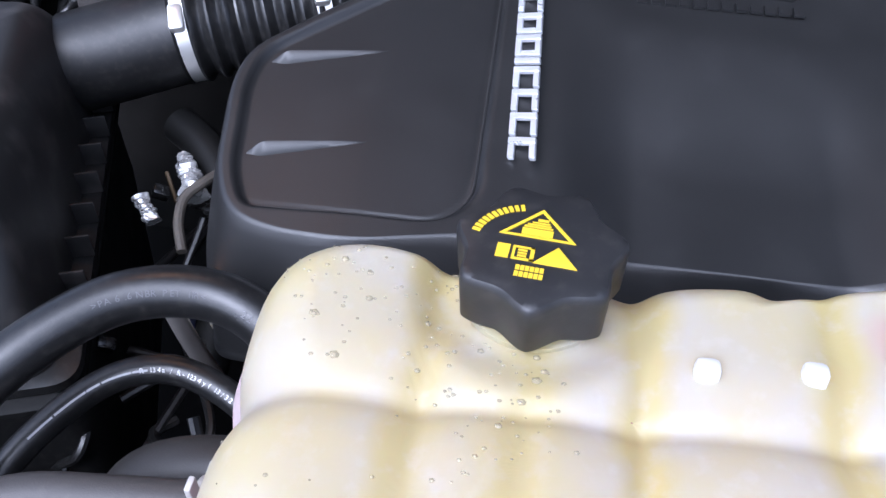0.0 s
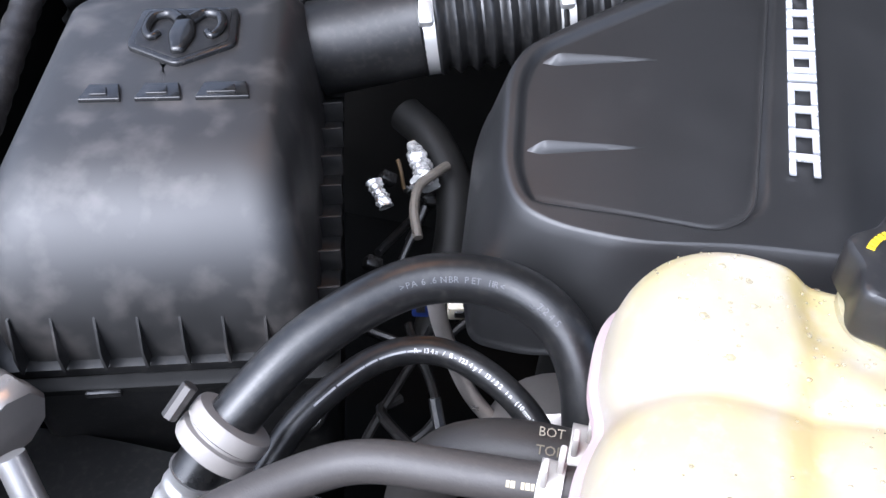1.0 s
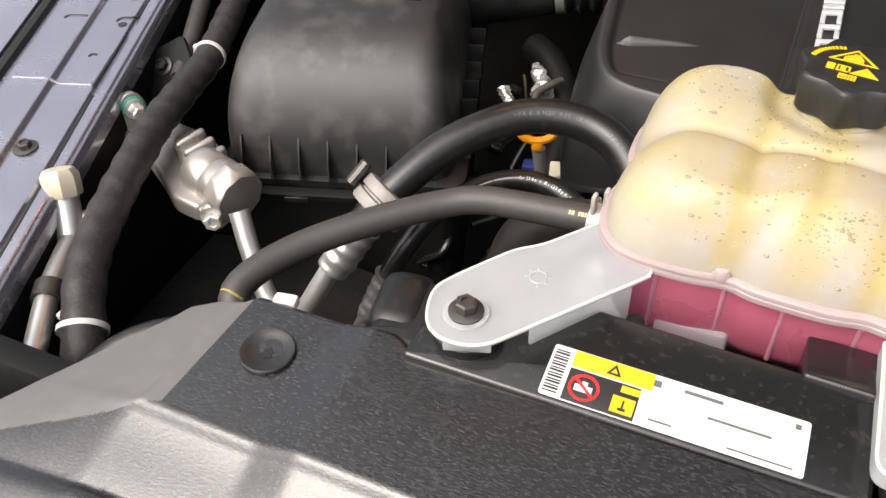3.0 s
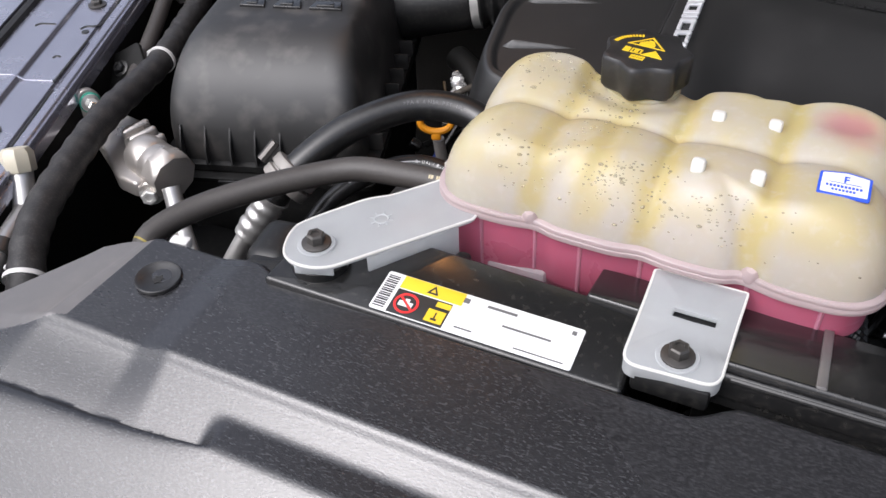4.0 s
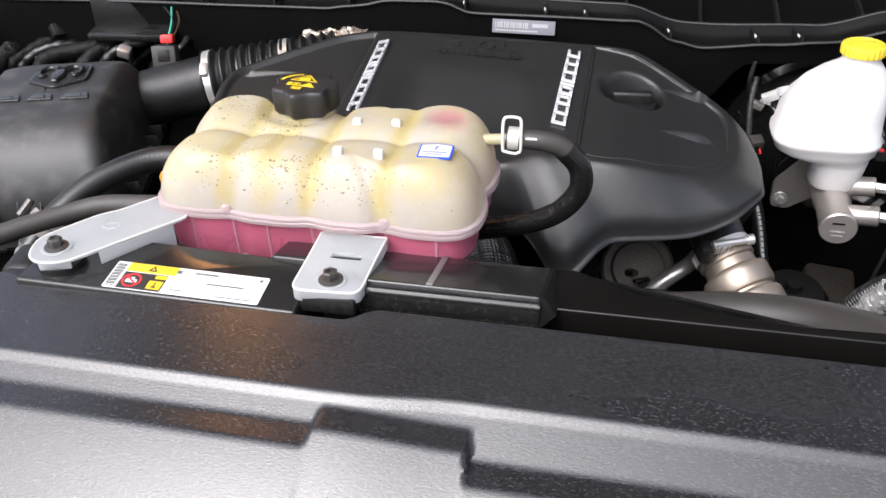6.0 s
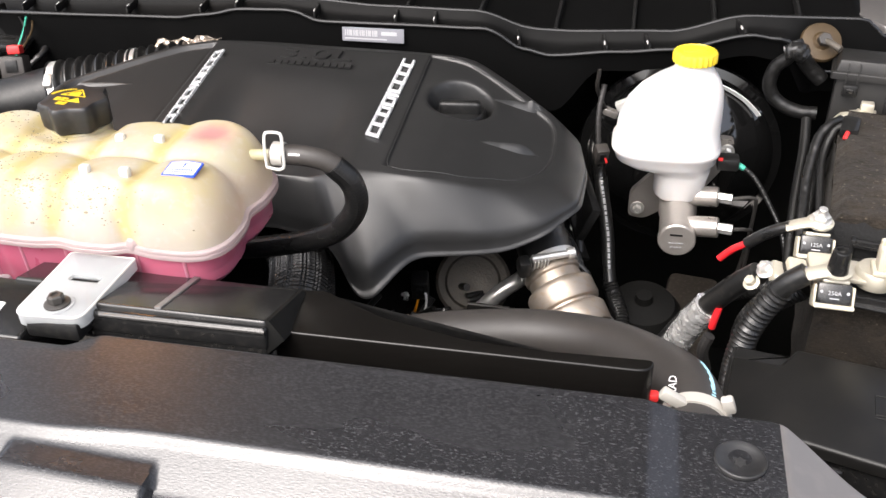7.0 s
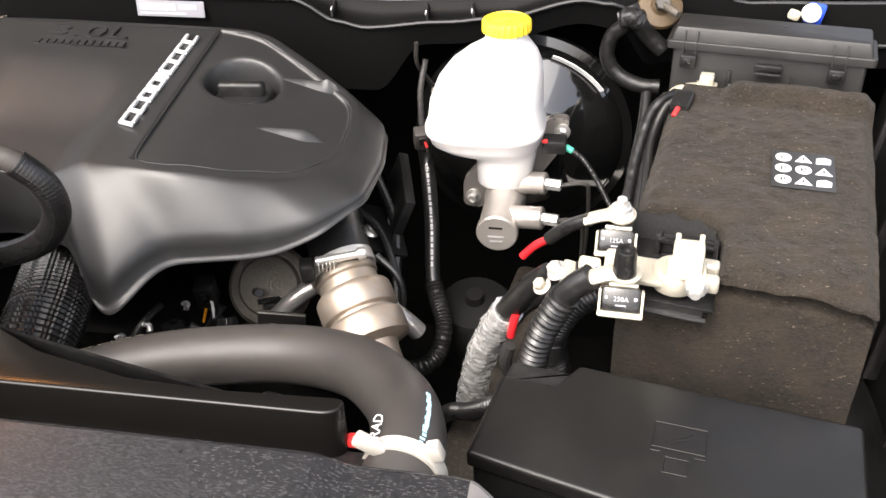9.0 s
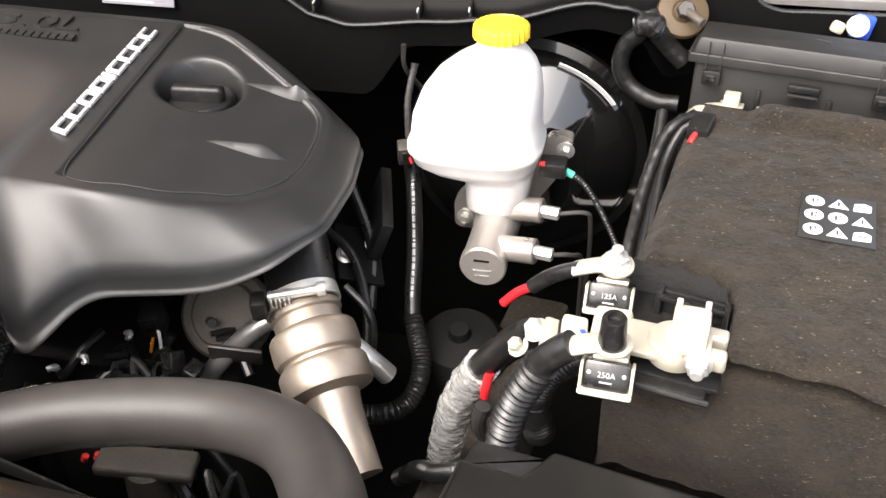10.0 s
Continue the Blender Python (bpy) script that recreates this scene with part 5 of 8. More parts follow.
# ---- cowl ----
LIP_LOW = ((-0.95, 1.130), (-0.34, 1.142), (-0.14, 1.144), (-0.09, 1.150), (-0.035, 1.160), (0.035, 1.161), (0.080, 1.147), (0.20, 1.147), (0.31, 1.146), (0.36, 1.121), (0.392, 1.114), (0.49, 1.123), (0.55, 1.129), (0.65, 1.152), (0.69, 1.146), (0.73, 1.09), (1.1, 1.09))
LIP_TOP = ((-0.95, 1.150), (-0.34, 1.158), (-0.12, 1.162), (-0.03, 1.168), (0.05, 1.160), (0.15, 1.154), (0.285, 1.152), (0.37, 1.130), (0.405, 1.129), (0.543, 1.134), (0.649, 1.159), (0.783, 1.160), (0.822, 1.135), (0.885, 1.136), (1.1, 1.14))


def along(table, x):
    for (x0, z0), (x1, z1) in zip(table, table[1:]):
        if x <= x1:
            return z0 + (z1 - z0) * step(x0, x1, x)
    return table[-1][1]


def cowl():
    root = thing("cowl", (0.15, 0.80, 1.08), "black cowl panel with two wavy edges and ribs", "cowl", kind="structure")
    X0, W = -0.95, 2.05

    def front(x):
        return 0.681 + 0.048 * step(0.69, 0.75, x)

    def low(x):
        return 1.03 + (along(LIP_LOW, x) - 0.030 - 1.03) * step(0.40, 0.46, x)
    part("front_face", sheet(lambda u, v: (X0 + W * u, front(X0 + W * u) + 0.009 - 0.008 * v, low(X0 + W * u) + (along(LIP_LOW, X0 + W * u) - low(X0 + W * u)) * v), 200, 8, 0.0), M["cowl"], root, smooth=60)
    part("lower_edge", tube([(x, front(x), along(LIP_LOW, x)) for x in [X0 + 0.02 * i for i in range(103)]], 0.0028, 8, 0.02), M["gloss"], root, "glossy black panel edge")
    part("channel", sheet(lambda u, v: (X0 + W * u, front(X0 + W * u) * (1 - v) + 0.733 * v, along(LIP_LOW, X0 + W * u) * (1 - v) + along(LIP_TOP, X0 + W * u) * v - 0.016 * math.sin(math.pi * v) ** 0.5), 200, 10, 0.0), M["cowl"], root, smooth=60)
    part("upper_edge", tube([(x, 0.735, along(LIP_TOP, x)) for x in [X0 + 0.02 * i for i in range(103)]], 0.0026, 8, 0.02), M["gloss"], root, "glossy black seal edge")
    part("tray", sheet(lambda u, v: (X0 + W * u, 0.737 + 0.27 * v, along(LIP_TOP, X0 + W * u) - 0.014 * step(0, 0.06, v) + 0.035 * v), 200, 24, 0.0), M["cowl"], root, smooth=60)
    for i in range(14):
        x = -0.62 + 0.095 * i + 0.02 * (i % 3)
        part("rib", box((x, 0.708, (along(LIP_LOW, x) + along(LIP_TOP, x)) / 2 - 0.004), (0.0028, 0.044, 0.012), 0.001, (0, 0, 10)), M["black"], root)
        part("rib_tip", box((x, 0.700, (along(LIP_LOW, x) + along(LIP_TOP, x)) / 2 + 0.0005), (0.0022, 0.009, 0.003), 0.0006, (0, 0, 10)), M["white"], root)
    for i in range(15):
        x = -0.55 + 0.105 * i
        part("grille_rib", box((x, 0.85, along(LIP_TOP, x) + 0.004), (0.005, 0.20, 0.016), 0.002, (7, 0, 0)), M["black"], root)
    m = pose(0.153, 0.680, 1.131, 80, 0, -1)
    lab = part("printed_label", slab(rounded([(-0.044, -0.0095), (0.044, -0.0095), (0.044, 0.0095), (-0.044, 0.0095)], 0.001), 0, 0.0008, 0.0002, m), M["label"], root, "white printed label")
    part("print", bars([(-0.040 + 0.003 * i, -0.0385 + 0.003 * i + 0.0006 * (i % 3), -0.002, 0.006) for i in range(16)] + [(-0.040, 0.02, -0.0065, -0.0045), (0.012, 0.034, 0.0, 0.005)], m @ pose(0, 0, 0.0009), 0.0003), M["grey_ink"], lab)


cowl()


# ---- left fender rail ----
def fender():
    root = thing("inner_fender_rail", (-0.66, 0.3, 0.9), "glossy dark blue painted fender rail with bolts and slots", "fender", kind="structure")
    d = Vector((-0.155, 0.34, 0.030)).normalized()
    s = Vector((-d.y, d.x, 0)).normalized()
    o = Vector((-0.60, 0.25, 1.068)) - s * 0.0065
    d = (d - s * 0.122).normalized()
    s = Vector((-d.y, d.x, 0)).normalized()

    def on(t, w, up=0.0):
        b = w / 0.105
        return o + d * t + s * w + Vector((0, 0, up - 0.010 * (1 - step(0.0, 0.06, b)) + 0.0035 * step(0.16, 0.18, b) + 0.005 * step(0.53, 0.57, b)))

    def at(a, b):
        return on(-0.40 + 1.35 * a, 0.105 * b)
    part("rail", sheet(at, 60, 90, 0.02), M["paint"], root, smooth=50)
    part("inner_wall", sheet(lambda a, b: at(a, 0) + Vector((0.02 * b, 0, -0.012 - 0.5 * b)), 30, 10, 0.0), M["dark"], root)
    part("outer_skin", sheet(lambda a, b: at(a, 1) + s * (0.010 + 0.20 * b) + Vector((0, 0, 0.008 - 0.10 * b * b)), 30, 16, 0.01), M["paint"], root)
    part("gap", tube([at(k / 20, 0.985) + s * 0.006 + Vector((0, 0, 0.001)) for k in range(21)], 0.006, 8, 0.05), M["ink"], root)
    part("flange_edge", tube([at(k / 20, 0.03) + Vector((0, 0, 0.0015)) for k in range(21)], 0.0022, 8, 0.05), M["paint"], root)
    lines = (((0.048, 0.018), (-0.035, 0.019)), ((-0.043, 0.017), (-0.098, 0.0165), (-0.26, 0.0155)), ((0.067, 0.034), (0.073, 0.030), (0.075, 0.019), (0.094, 0.017), (0.20, 0.0165)),
             ((0.062, 0.084), (0.067, 0.080), (0.067, 0.062)), ((0.009, 0.040), (0.013, 0.038), (0.012, 0.033)), ((0.26, 0.019), (0.38, 0.019)), ((0.30, 0.082), (0.306, 0.078), (0.306, 0.062)))
    for line in lines:
        part("slit", tube([on(t, w, 0.0002) for t, w in line], 0.0015, 8, 0.003, flat=0.5), M["ink"], root)
    for t in (-0.032, 0.24):
        part("press_line", tube([on(t, w, 0.0002) for w in (0.0205, 0.030, 0.042, 0.052, 0.062, 0.075, 0.095)], 0.0014, 8, 0.004, flat=0.7), M["paint"], root)
    for t, w in ((0.119, 0.036), (-0.12, 0.045), (0.33, 0.036)):
        part("bolt", hexbolt(on(t, w), (0, 0, 1), 0.0062, 0.007, 1.7), M["bolt"], root, "dark hex bolt")
    for t, w in ((0.062, 0.026), (0.20, 0.028)):
        part("hole", spin([(0.0045, 0), (0.0042, 0.0006), (0.0, 0.0006)], on(t, w), (0, 0, 1), 16), M["ink"], root)


fender()


# ---- hoses ----
def hose(name, pts, r, material, label, category="hose", **kw):
    return solo(name, tube(pts, r, **kw), material, label, category)




# ---- trays behind the radiator cover ----
SHELF = pose(-0.038, 0.0205, 1.1290, 5, 1.8, 1.5)


def support_trays():
    root = thing("upper_support_tray", (0.1, 0.05, 1.02), "gloss black plastic support rail behind the radiator cover", "support rail")
    part("label_shelf", slab(rounded([(-0.145, -0.020), (0.100, -0.020), (0.100, 0.046), (-0.135, 0.050)], 0.004), -0.06, 0, 0.003, SHELF), M["gloss"], root)
    tilt = pose(0, 0.0355, 1.1415, -13.4, 0, 0)
    part("raised_tray", slab(rounded([(0.100, 0.0), (0.2535, 0.0), (0.2575, 0.066), (0.02, 0.070), (0.02, 0.030), (0.100, 0.028)], 0.003), -0.030, 0.0, 0.0022, tilt), M["gloss"], root)
    part("lip", slab(rounded([(0.100, 0.0285), (0.2540, 0.0295), (0.2550, 0.040), (0.100, 0.039)], 0.003), 1.120, 1.1375, 0.0030), M["gloss"], root)
    part("lower_rail", slab(rounded([(0.250, 0.0485), (0.535, 0.0500), (0.539, 0.064), (0.46, 0.061), (0.40, 0.064), (0.33, 0.080), (0.275, 0.106), (0.252, 0.104)], [0.004, 0.012, 0.008, 0.004, 0.004, 0.004, 0.004, 0.004]), 1.04, 1.1225, 0.0016), M["tray"], root, "thin dull black rail wall")
    part("channel_floor", box((0.33, 0.030, 1.082), (0.46, 0.055, 0.006), 0.001), M["black"], root)
    part("divider", turned(box((0.165, 0.034, 0.0), (0.006, 0.066, 0.0030), 0.0010), tilt), M["wing"], root, "pale worn strip")
    part("end_wall", turned(loft([[(0.2555, 0.001, 0.0), (0.2660, 0.004, -0.016), (0.2660, 0.066, -0.016), (0.2585, 0.066, 0.0)], [(0.2525, 0.001, 0.0), (0.2530, 0.001, -0.028), (0.2570, 0.066, -0.028), (0.2550, 0.066, 0.0)]]), tilt), M["dark"], root)
    part("front_bead", tube([(0.118, 0.0298, 1.1345), (0.19, 0.0303, 1.1345), (0.2535, 0.0308, 1.1345)], 0.0022, 10), M["gloss"], root)
    part("side_gusset", sheet(lambda u, v: (0.272 + 0.235 * u, 0.104 - 0.052 * u + 0.004 * v, 1.121 - 0.035 * v * (1 - 0.9 * u)), 24, 4, 0.003), M["black"], root)


support_trays()


def sticker():
    m = SHELF @ pose(0, 0, 0.0004)
    root = thing("service_sticker", m.translation, "white and yellow service sticker with warning pictograms", "sticker")
    part("sheet", slab(rounded([(-0.0675, -0.0165), (0.0675, -0.0165), (0.0675, 0.0165), (-0.0675, 0.0165)], 0.002), 0, 0.0006, 0.0002, m), M["paper"], root)
    up = pose(0, 0, 0.0006)
    part("black_field", slab([(-0.0555, -0.0160), (-0.017, -0.0160), (-0.017, 0.0045), (-0.0555, 0.0045)], 0, 0.0003, 0.0001, m @ up), M["ink"], root)
    part("yellow_band", slab([(-0.0555, 0.0055), (-0.012, 0.0055), (-0.012, 0.0160), (-0.0555, 0.0160)], 0, 0.0003, 0.0001, m @ up), M["yellow"], root)
    for i in range(15):
        part("barcode_bar", bars([(-0.066, -0.058, -0.014 + i * 0.0019, -0.0132 + i * 0.0019 + 0.0004 * (i % 2))], m @ up), M["ink"], root)
    bm = bmesh.new()
    warning_triangle(bm, m @ pose(-0.033, 0.0075, 0.0009), 0.008, 0.007, 0.5)
    part("warning_triangle", bm, M["ink"], root)
    bm = bmesh.new()
    for k in range(28):
        a = 2 * math.pi * k / 28
        add(bm, turned(box((0, 0, 0), (0.0024, 0.0016, 0.0003), 0), m @ pose(-0.0455 + 0.0075 * math.cos(a), -0.0058 + 0.0075 * math.sin(a), 0.0011, 0, 0, math.degrees(a) + 90)))
    add(bm, turned(box((0, 0, 0), (0.014, 0.0016, 0.0003), 0), m @ pose(-0.0455, -0.0058, 0.0012, 0, 0, -40)))
    part("ban_sign", bm, M["redp"], root)
    part("ban_picture", bars([(-0.0505, -0.041, -0.0085, -0.0045), (-0.047, -0.044, -0.0045, -0.002)], m @ pose(0, 0, 0.0008)), M["paper"], root)
    part("yellow_field", turned(box((-0.024, -0.009, 0.0011), (0.012, 0.010, 0.0004), 0), m), M["yellow"], root)
    part("yellow_field", turned(box((-0.022, 0.001, 0.0011), (0.010, 0.004, 0.0004), 0), m), M["yellow"], root)
    part("flame", bars([(-0.026, -0.022, -0.0125, -0.011), (-0.0245, -0.0235, -0.011, -0.006)], m @ pose(0, 0, 0.0013)), M["ink"], root)
    part("print", bars([(0.004, 0.024, 0.0105, 0.0125), (0.018, 0.050, -0.0005, 0.001), (-0.010, 0.002, -0.012, -0.0108), (0.030, 0.062, -0.0138, -0.0128), (-0.012, -0.008, 0.009, 0.013), (0.060, 0.063, 0.010, 0.013)], m @ up), M["mid_ink"], root)


sticker()


# ---- hoses with their fittings ----
def offset_print(bm, pts, r, spans, view, size=0.0022, solid=False):
    """Short pale bars printed along a hose on the side that faces view."""
    path = smooth_path(pts, 0.002)
    s, acc = 0.0, []
    for a, b in zip(path, path[1:]):
        acc.append((s, a, (b - a).normalized()))
        s += (b - a).length
    for lo, hi in spans:
        x = lo
        k = 0
        while x < hi:
            q = min(acc, key=lambda e: abs(e[0] - x))
            n = Vector(view) - q[1]
            n = (n - q[2] * n.dot(q[2])).normalized()
            rot = Matrix((q[2], n.cross(q[2]), n)).transposed().to_4x4()
            add(bm, turned(box((0, 0, 0), (0.0032 if solid else 0.0014 + 0.0006 * (k % 2), size, 0.0003), 0), Matrix.Translation(q[1] + n * (r + 0.0001)) @ rot))
            x += 0.0024 + (0.003 if k % 5 == 4 and not solid else 0)
            k += 1
    return bm


def path_words(text, pts, r, start, view, size, down=0.0):
    """Letters printed along a hose from start, on the side that faces view."""
    path = smooth_path(pts, 0.001)
    s, acc = 0.0, []
    for a, b in zip(path, path[1:]):
        acc.append((s, a, (b - a).normalized()))
        s += (b - a).length
    out = bmesh.new()
    x = start
    for ch in text:
        if ch != " ":
            q = min(acc, key=lambda e: abs(e[0] - x))
            n = Vector(view) - q[1]
            n = (n - q[2] * n.dot(q[2])).normalized()
            n = (n + n.cross(q[2]) * down).normalized()
            rot = Matrix((-q[2], n.cross(-q[2]), n)).transposed().to_4x4()
            add(out, words(ch, size, Matrix.Translation(q[1] + n * (r + 0.0001)) @ rot, 0.0001))
        x -= size * (0.72 if ch not in "I1 ." else 0.45)
    return out


EYE_A = (-0.12, -0.10, 1.47)
PA = [(-0.100, 0.225, 1.020), (-0.112, 0.262, 1.062), (-0.134, 0.283, 1.084), (-0.170, 0.291, 1.094), (-0.215, 0.277, 1.096), (-0.258, 0.236, 1.086), (-0.288, 0.192, 1.064), (-0.305, 0.165, 1.040)]
root = thing("refrigerant_hose", (-0.20, 0.25, 0.95), "thick black rubber refrigerant hose arching upwards with a crimped end", "hose")
part("rubber_hose", tube(PA, 0.0142, 22), M["rubber"], root)
part("printing", add(path_words(">PA 6.6 NBR PET IIR<", PA, 0.0142, 0.188, EYE_A, 0.0050), path_words("2245", PA, 0.0142, 0.104, EYE_A, 0.0056)), M["hose_ink"], root, "pale printed letters")
part("clamp_ring", spin([(0.0145, 0), (0.0225, 0.001), (0.0235, 0.003), (0.0235, 0.010), (0.0205, 0.011), (0.0205, 0.013), (0.0235, 0.014), (0.0235, 0.021), (0.0225, 0.023), (0.0145, 0.024)], (-0.2985, 0.1755, 1.049), (0.50, 0.72, 0.60), 40), M["ring"], root, "grey two-part support ring")
part("ring_screw", rod((-0.318, 0.178, 1.072), (-0.309, 0.192, 1.085), 0.0045, 8), M["bolt"], root)
part("strap", spin([(0.0208, 0), (0.0214, 0.0), (0.0214, 0.004), (0.0208, 0.004)], (-0.2925, 0.1842, 1.0562), (0.50, 0.72, 0.60), 40), M["black"], root)
part("crimped_ferrule", tube([(-0.303, 0.167, 1.042), (-0.313, 0.156, 1.024), (-0.3235, 0.1445, 1.006)], 0.0148, 24, 0.001, 0.0011, 0.0115, taper=lambda s: 1.0 + 0.08 * max(0.0, 1 - s * 7) - 0.12 * max(0.0, s * 6 - 5)), M["aluminium"], root, "crimped bright aluminium sleeve")
root = thing("refrigerant_pipe", (-0.36, 0.13, 0.92), "bare aluminium pipe bent in a U up to the fitting block", "pipe")
part("pipe", tube([(-0.3215, 0.1465, 1.011), (-0.3261, 0.1422, 1.0028), (-0.333, 0.135, 0.9888), (-0.3419, 0.1262, 0.9718), (-0.3547, 0.1212, 0.9618), (-0.3667, 0.1212, 0.9608), (-0.3750, 0.1236, 0.9650), (-0.3828, 0.1280, 0.9720), (-0.3952, 0.138, 0.990), (-0.4044, 0.1456, 1.0035), (-0.4127, 0.1539, 1.0183), (-0.417, 0.158, 1.026)], 0.0088, 22), M["aluminium"], root)
PB = [(-0.112, 0.235, 0.990), (-0.138, 0.262, 1.012), (-0.172, 0.280, 1.024), (-0.205, 0.285, 1.028), (-0.238, 0.270, 1.026), (-0.268, 0.229, 1.018), (-0.2835, 0.199, 0.999), (-0.2950, 0.181, 0.974)]
root = thing("refrigerant_hose", (-0.20, 0.25, 0.9), "thinner black rubber hose with white print and a crimped end", "hose")
part("rubber_hose", tube(PB, 0.0088, 18), M["rubber"], root)
part("printing", path_words("R-134a / R-1234yf 13/32 in (10mm) A/C HOSE", PB, 0.0088, 0.128, EYE_A, 0.0042), M["paper"], root, "white printed letters")
part("stripe", offset_print(bmesh.new(), PB, 0.0088, ((0.125, 0.20),), EYE_A, 0.0012, True), M["grey_ink"], root)
part("crimped_ferrule", tube([(-0.2940, 0.1820, 0.9765), (-0.3006, 0.1773, 0.9594), (-0.3085, 0.171, 0.9378), (-0.3130, 0.1680, 0.9300)], 0.0108, 22, 0.001, 0.0010, 0.0115, taper=lambda s: 1.0 + 0.10 * max(0.0, 1 - s * 8) - 0.15 * max(0.0, s * 6 - 5)), M["aluminium"], root, "crimped bright aluminium sleeve")
part("end_pipe", tube([(-0.3122, 0.1685, 0.932), (-0.3215, 0.160, 0.9085), (-0.3306, 0.1508, 0.8865), (-0.342, 0.138, 0.855)], 0.0064, 16), M["aluminium"], root)
PC = [(-0.075, 0.170, 1.112), (-0.120, 0.164, 1.112), (-0.165, 0.162, 1.110), (-0.200, 0.160, 1.107), (-0.226, 0.150, 1.103), (-0.264, 0.119, 1.100), (-0.300, 0.082, 1.096), (-0.320, 0.048, 1.092), (-0.322, 0.028, 1.086), (-0.308, 0.018, 1.074), (-0.280, 0.016, 1.060)]
root = thing("overflow_hose", (-0.2, 0.15, 1.05), "worn grey-brown rubber overflow hose with a spring clip", "hose")
part("rubber_hose", tube(PC, 0.0102, 18), M["grey_rubber"], root)
part("paint_mark", offset_print(bmesh.new(), PC, 0.0102, ((0.052, 0.063),), EYE_A, 0.003), M["ochre"], root, "ochre paint dash")
part("yellow_line", spin([(0.0100, 0), (0.01035, 0), (0.01035, 0.0016), (0.0100, 0.0016)], (-0.3222, 0.030, 1.087), (-0.10, -0.93, -0.30), 26), M["faded_yellow"], root, "worn yellow paint ring")


def spring_clip(parent, c, axis, r, material):
    ax = Vector(axis).normalized()
    p = part("spring_clip", spin([(r, 0), (r + 0.0015, 0), (r + 0.0015, 0.011), (r, 0.011)], Vector(c) - ax * 0.0055, ax, 30), material, parent, "pale spring clip with two ears")
    up = (Vector((0, 0, 1)) - ax * ax.z).normalized()
    side = ax.cross(up)
    for sgn in (-1, 1):
        e = Vector(c) + up * (r + 0.007) + ax * 0.003 * sgn - side * 0.004 * sgn
        rot = Matrix((side, ax, up)).transposed().to_4x4()
        part("ear", turned(box((0, 0, 0), (0.007, 0.003, 0.015), 0.001), Matrix.Translation(e) @ rot), material, p)
    return p


spring_clip(root, (-0.119, 0.164, 1.112), (1, -0.03, 0), 0.0102, M["clip"])
root = thing("bypass_hose", (-0.15, 0.19, 0.9), "fat grey rubber hose bending down behind the tank", "hose")
PD = [(-0.075, 0.196, 1.076), (-0.120, 0.198, 1.077), (-0.152, 0.197, 1.073), (-0.174, 0.193, 1.060), (-0.187, 0.187, 1.032), (-0.190, 0.180, 0.98), (-0.182, 0.17, 0.90)]
part("rubber_hose", tube(PD, 0.0175, 24), M["old_rubber"], root)
spring_clip(root, (-0.108, 0.198, 1.079), (1, 0.0, 0), 0.0176, M["clip"])
m = pose(-0.115, 0.1865, 1.0905, 48, 0, 3)
part("lettering", add(words("BOT", 0.0064, m @ pose(-0.007, 0.0155, -0.0030, -22), 0.0002), words("TOP", 0.0068, m @ pose(-0.007, 0.0075, 0.0003), 0.0002)), M["faded"], root, "pale stamped letters")
hose("coolant_hose", [(-0.060, 0.30, 1.0), (-0.075, 0.318, 1.018), (-0.085, 0.312, 0.998), (-0.098, 0.285, 0.985), (-0.085, 0.262, 0.98), (-0.05, 0.255, 0.98)], 0.0095, M["rubber"], "small black coolant hose curling beside the engine", seg=14)


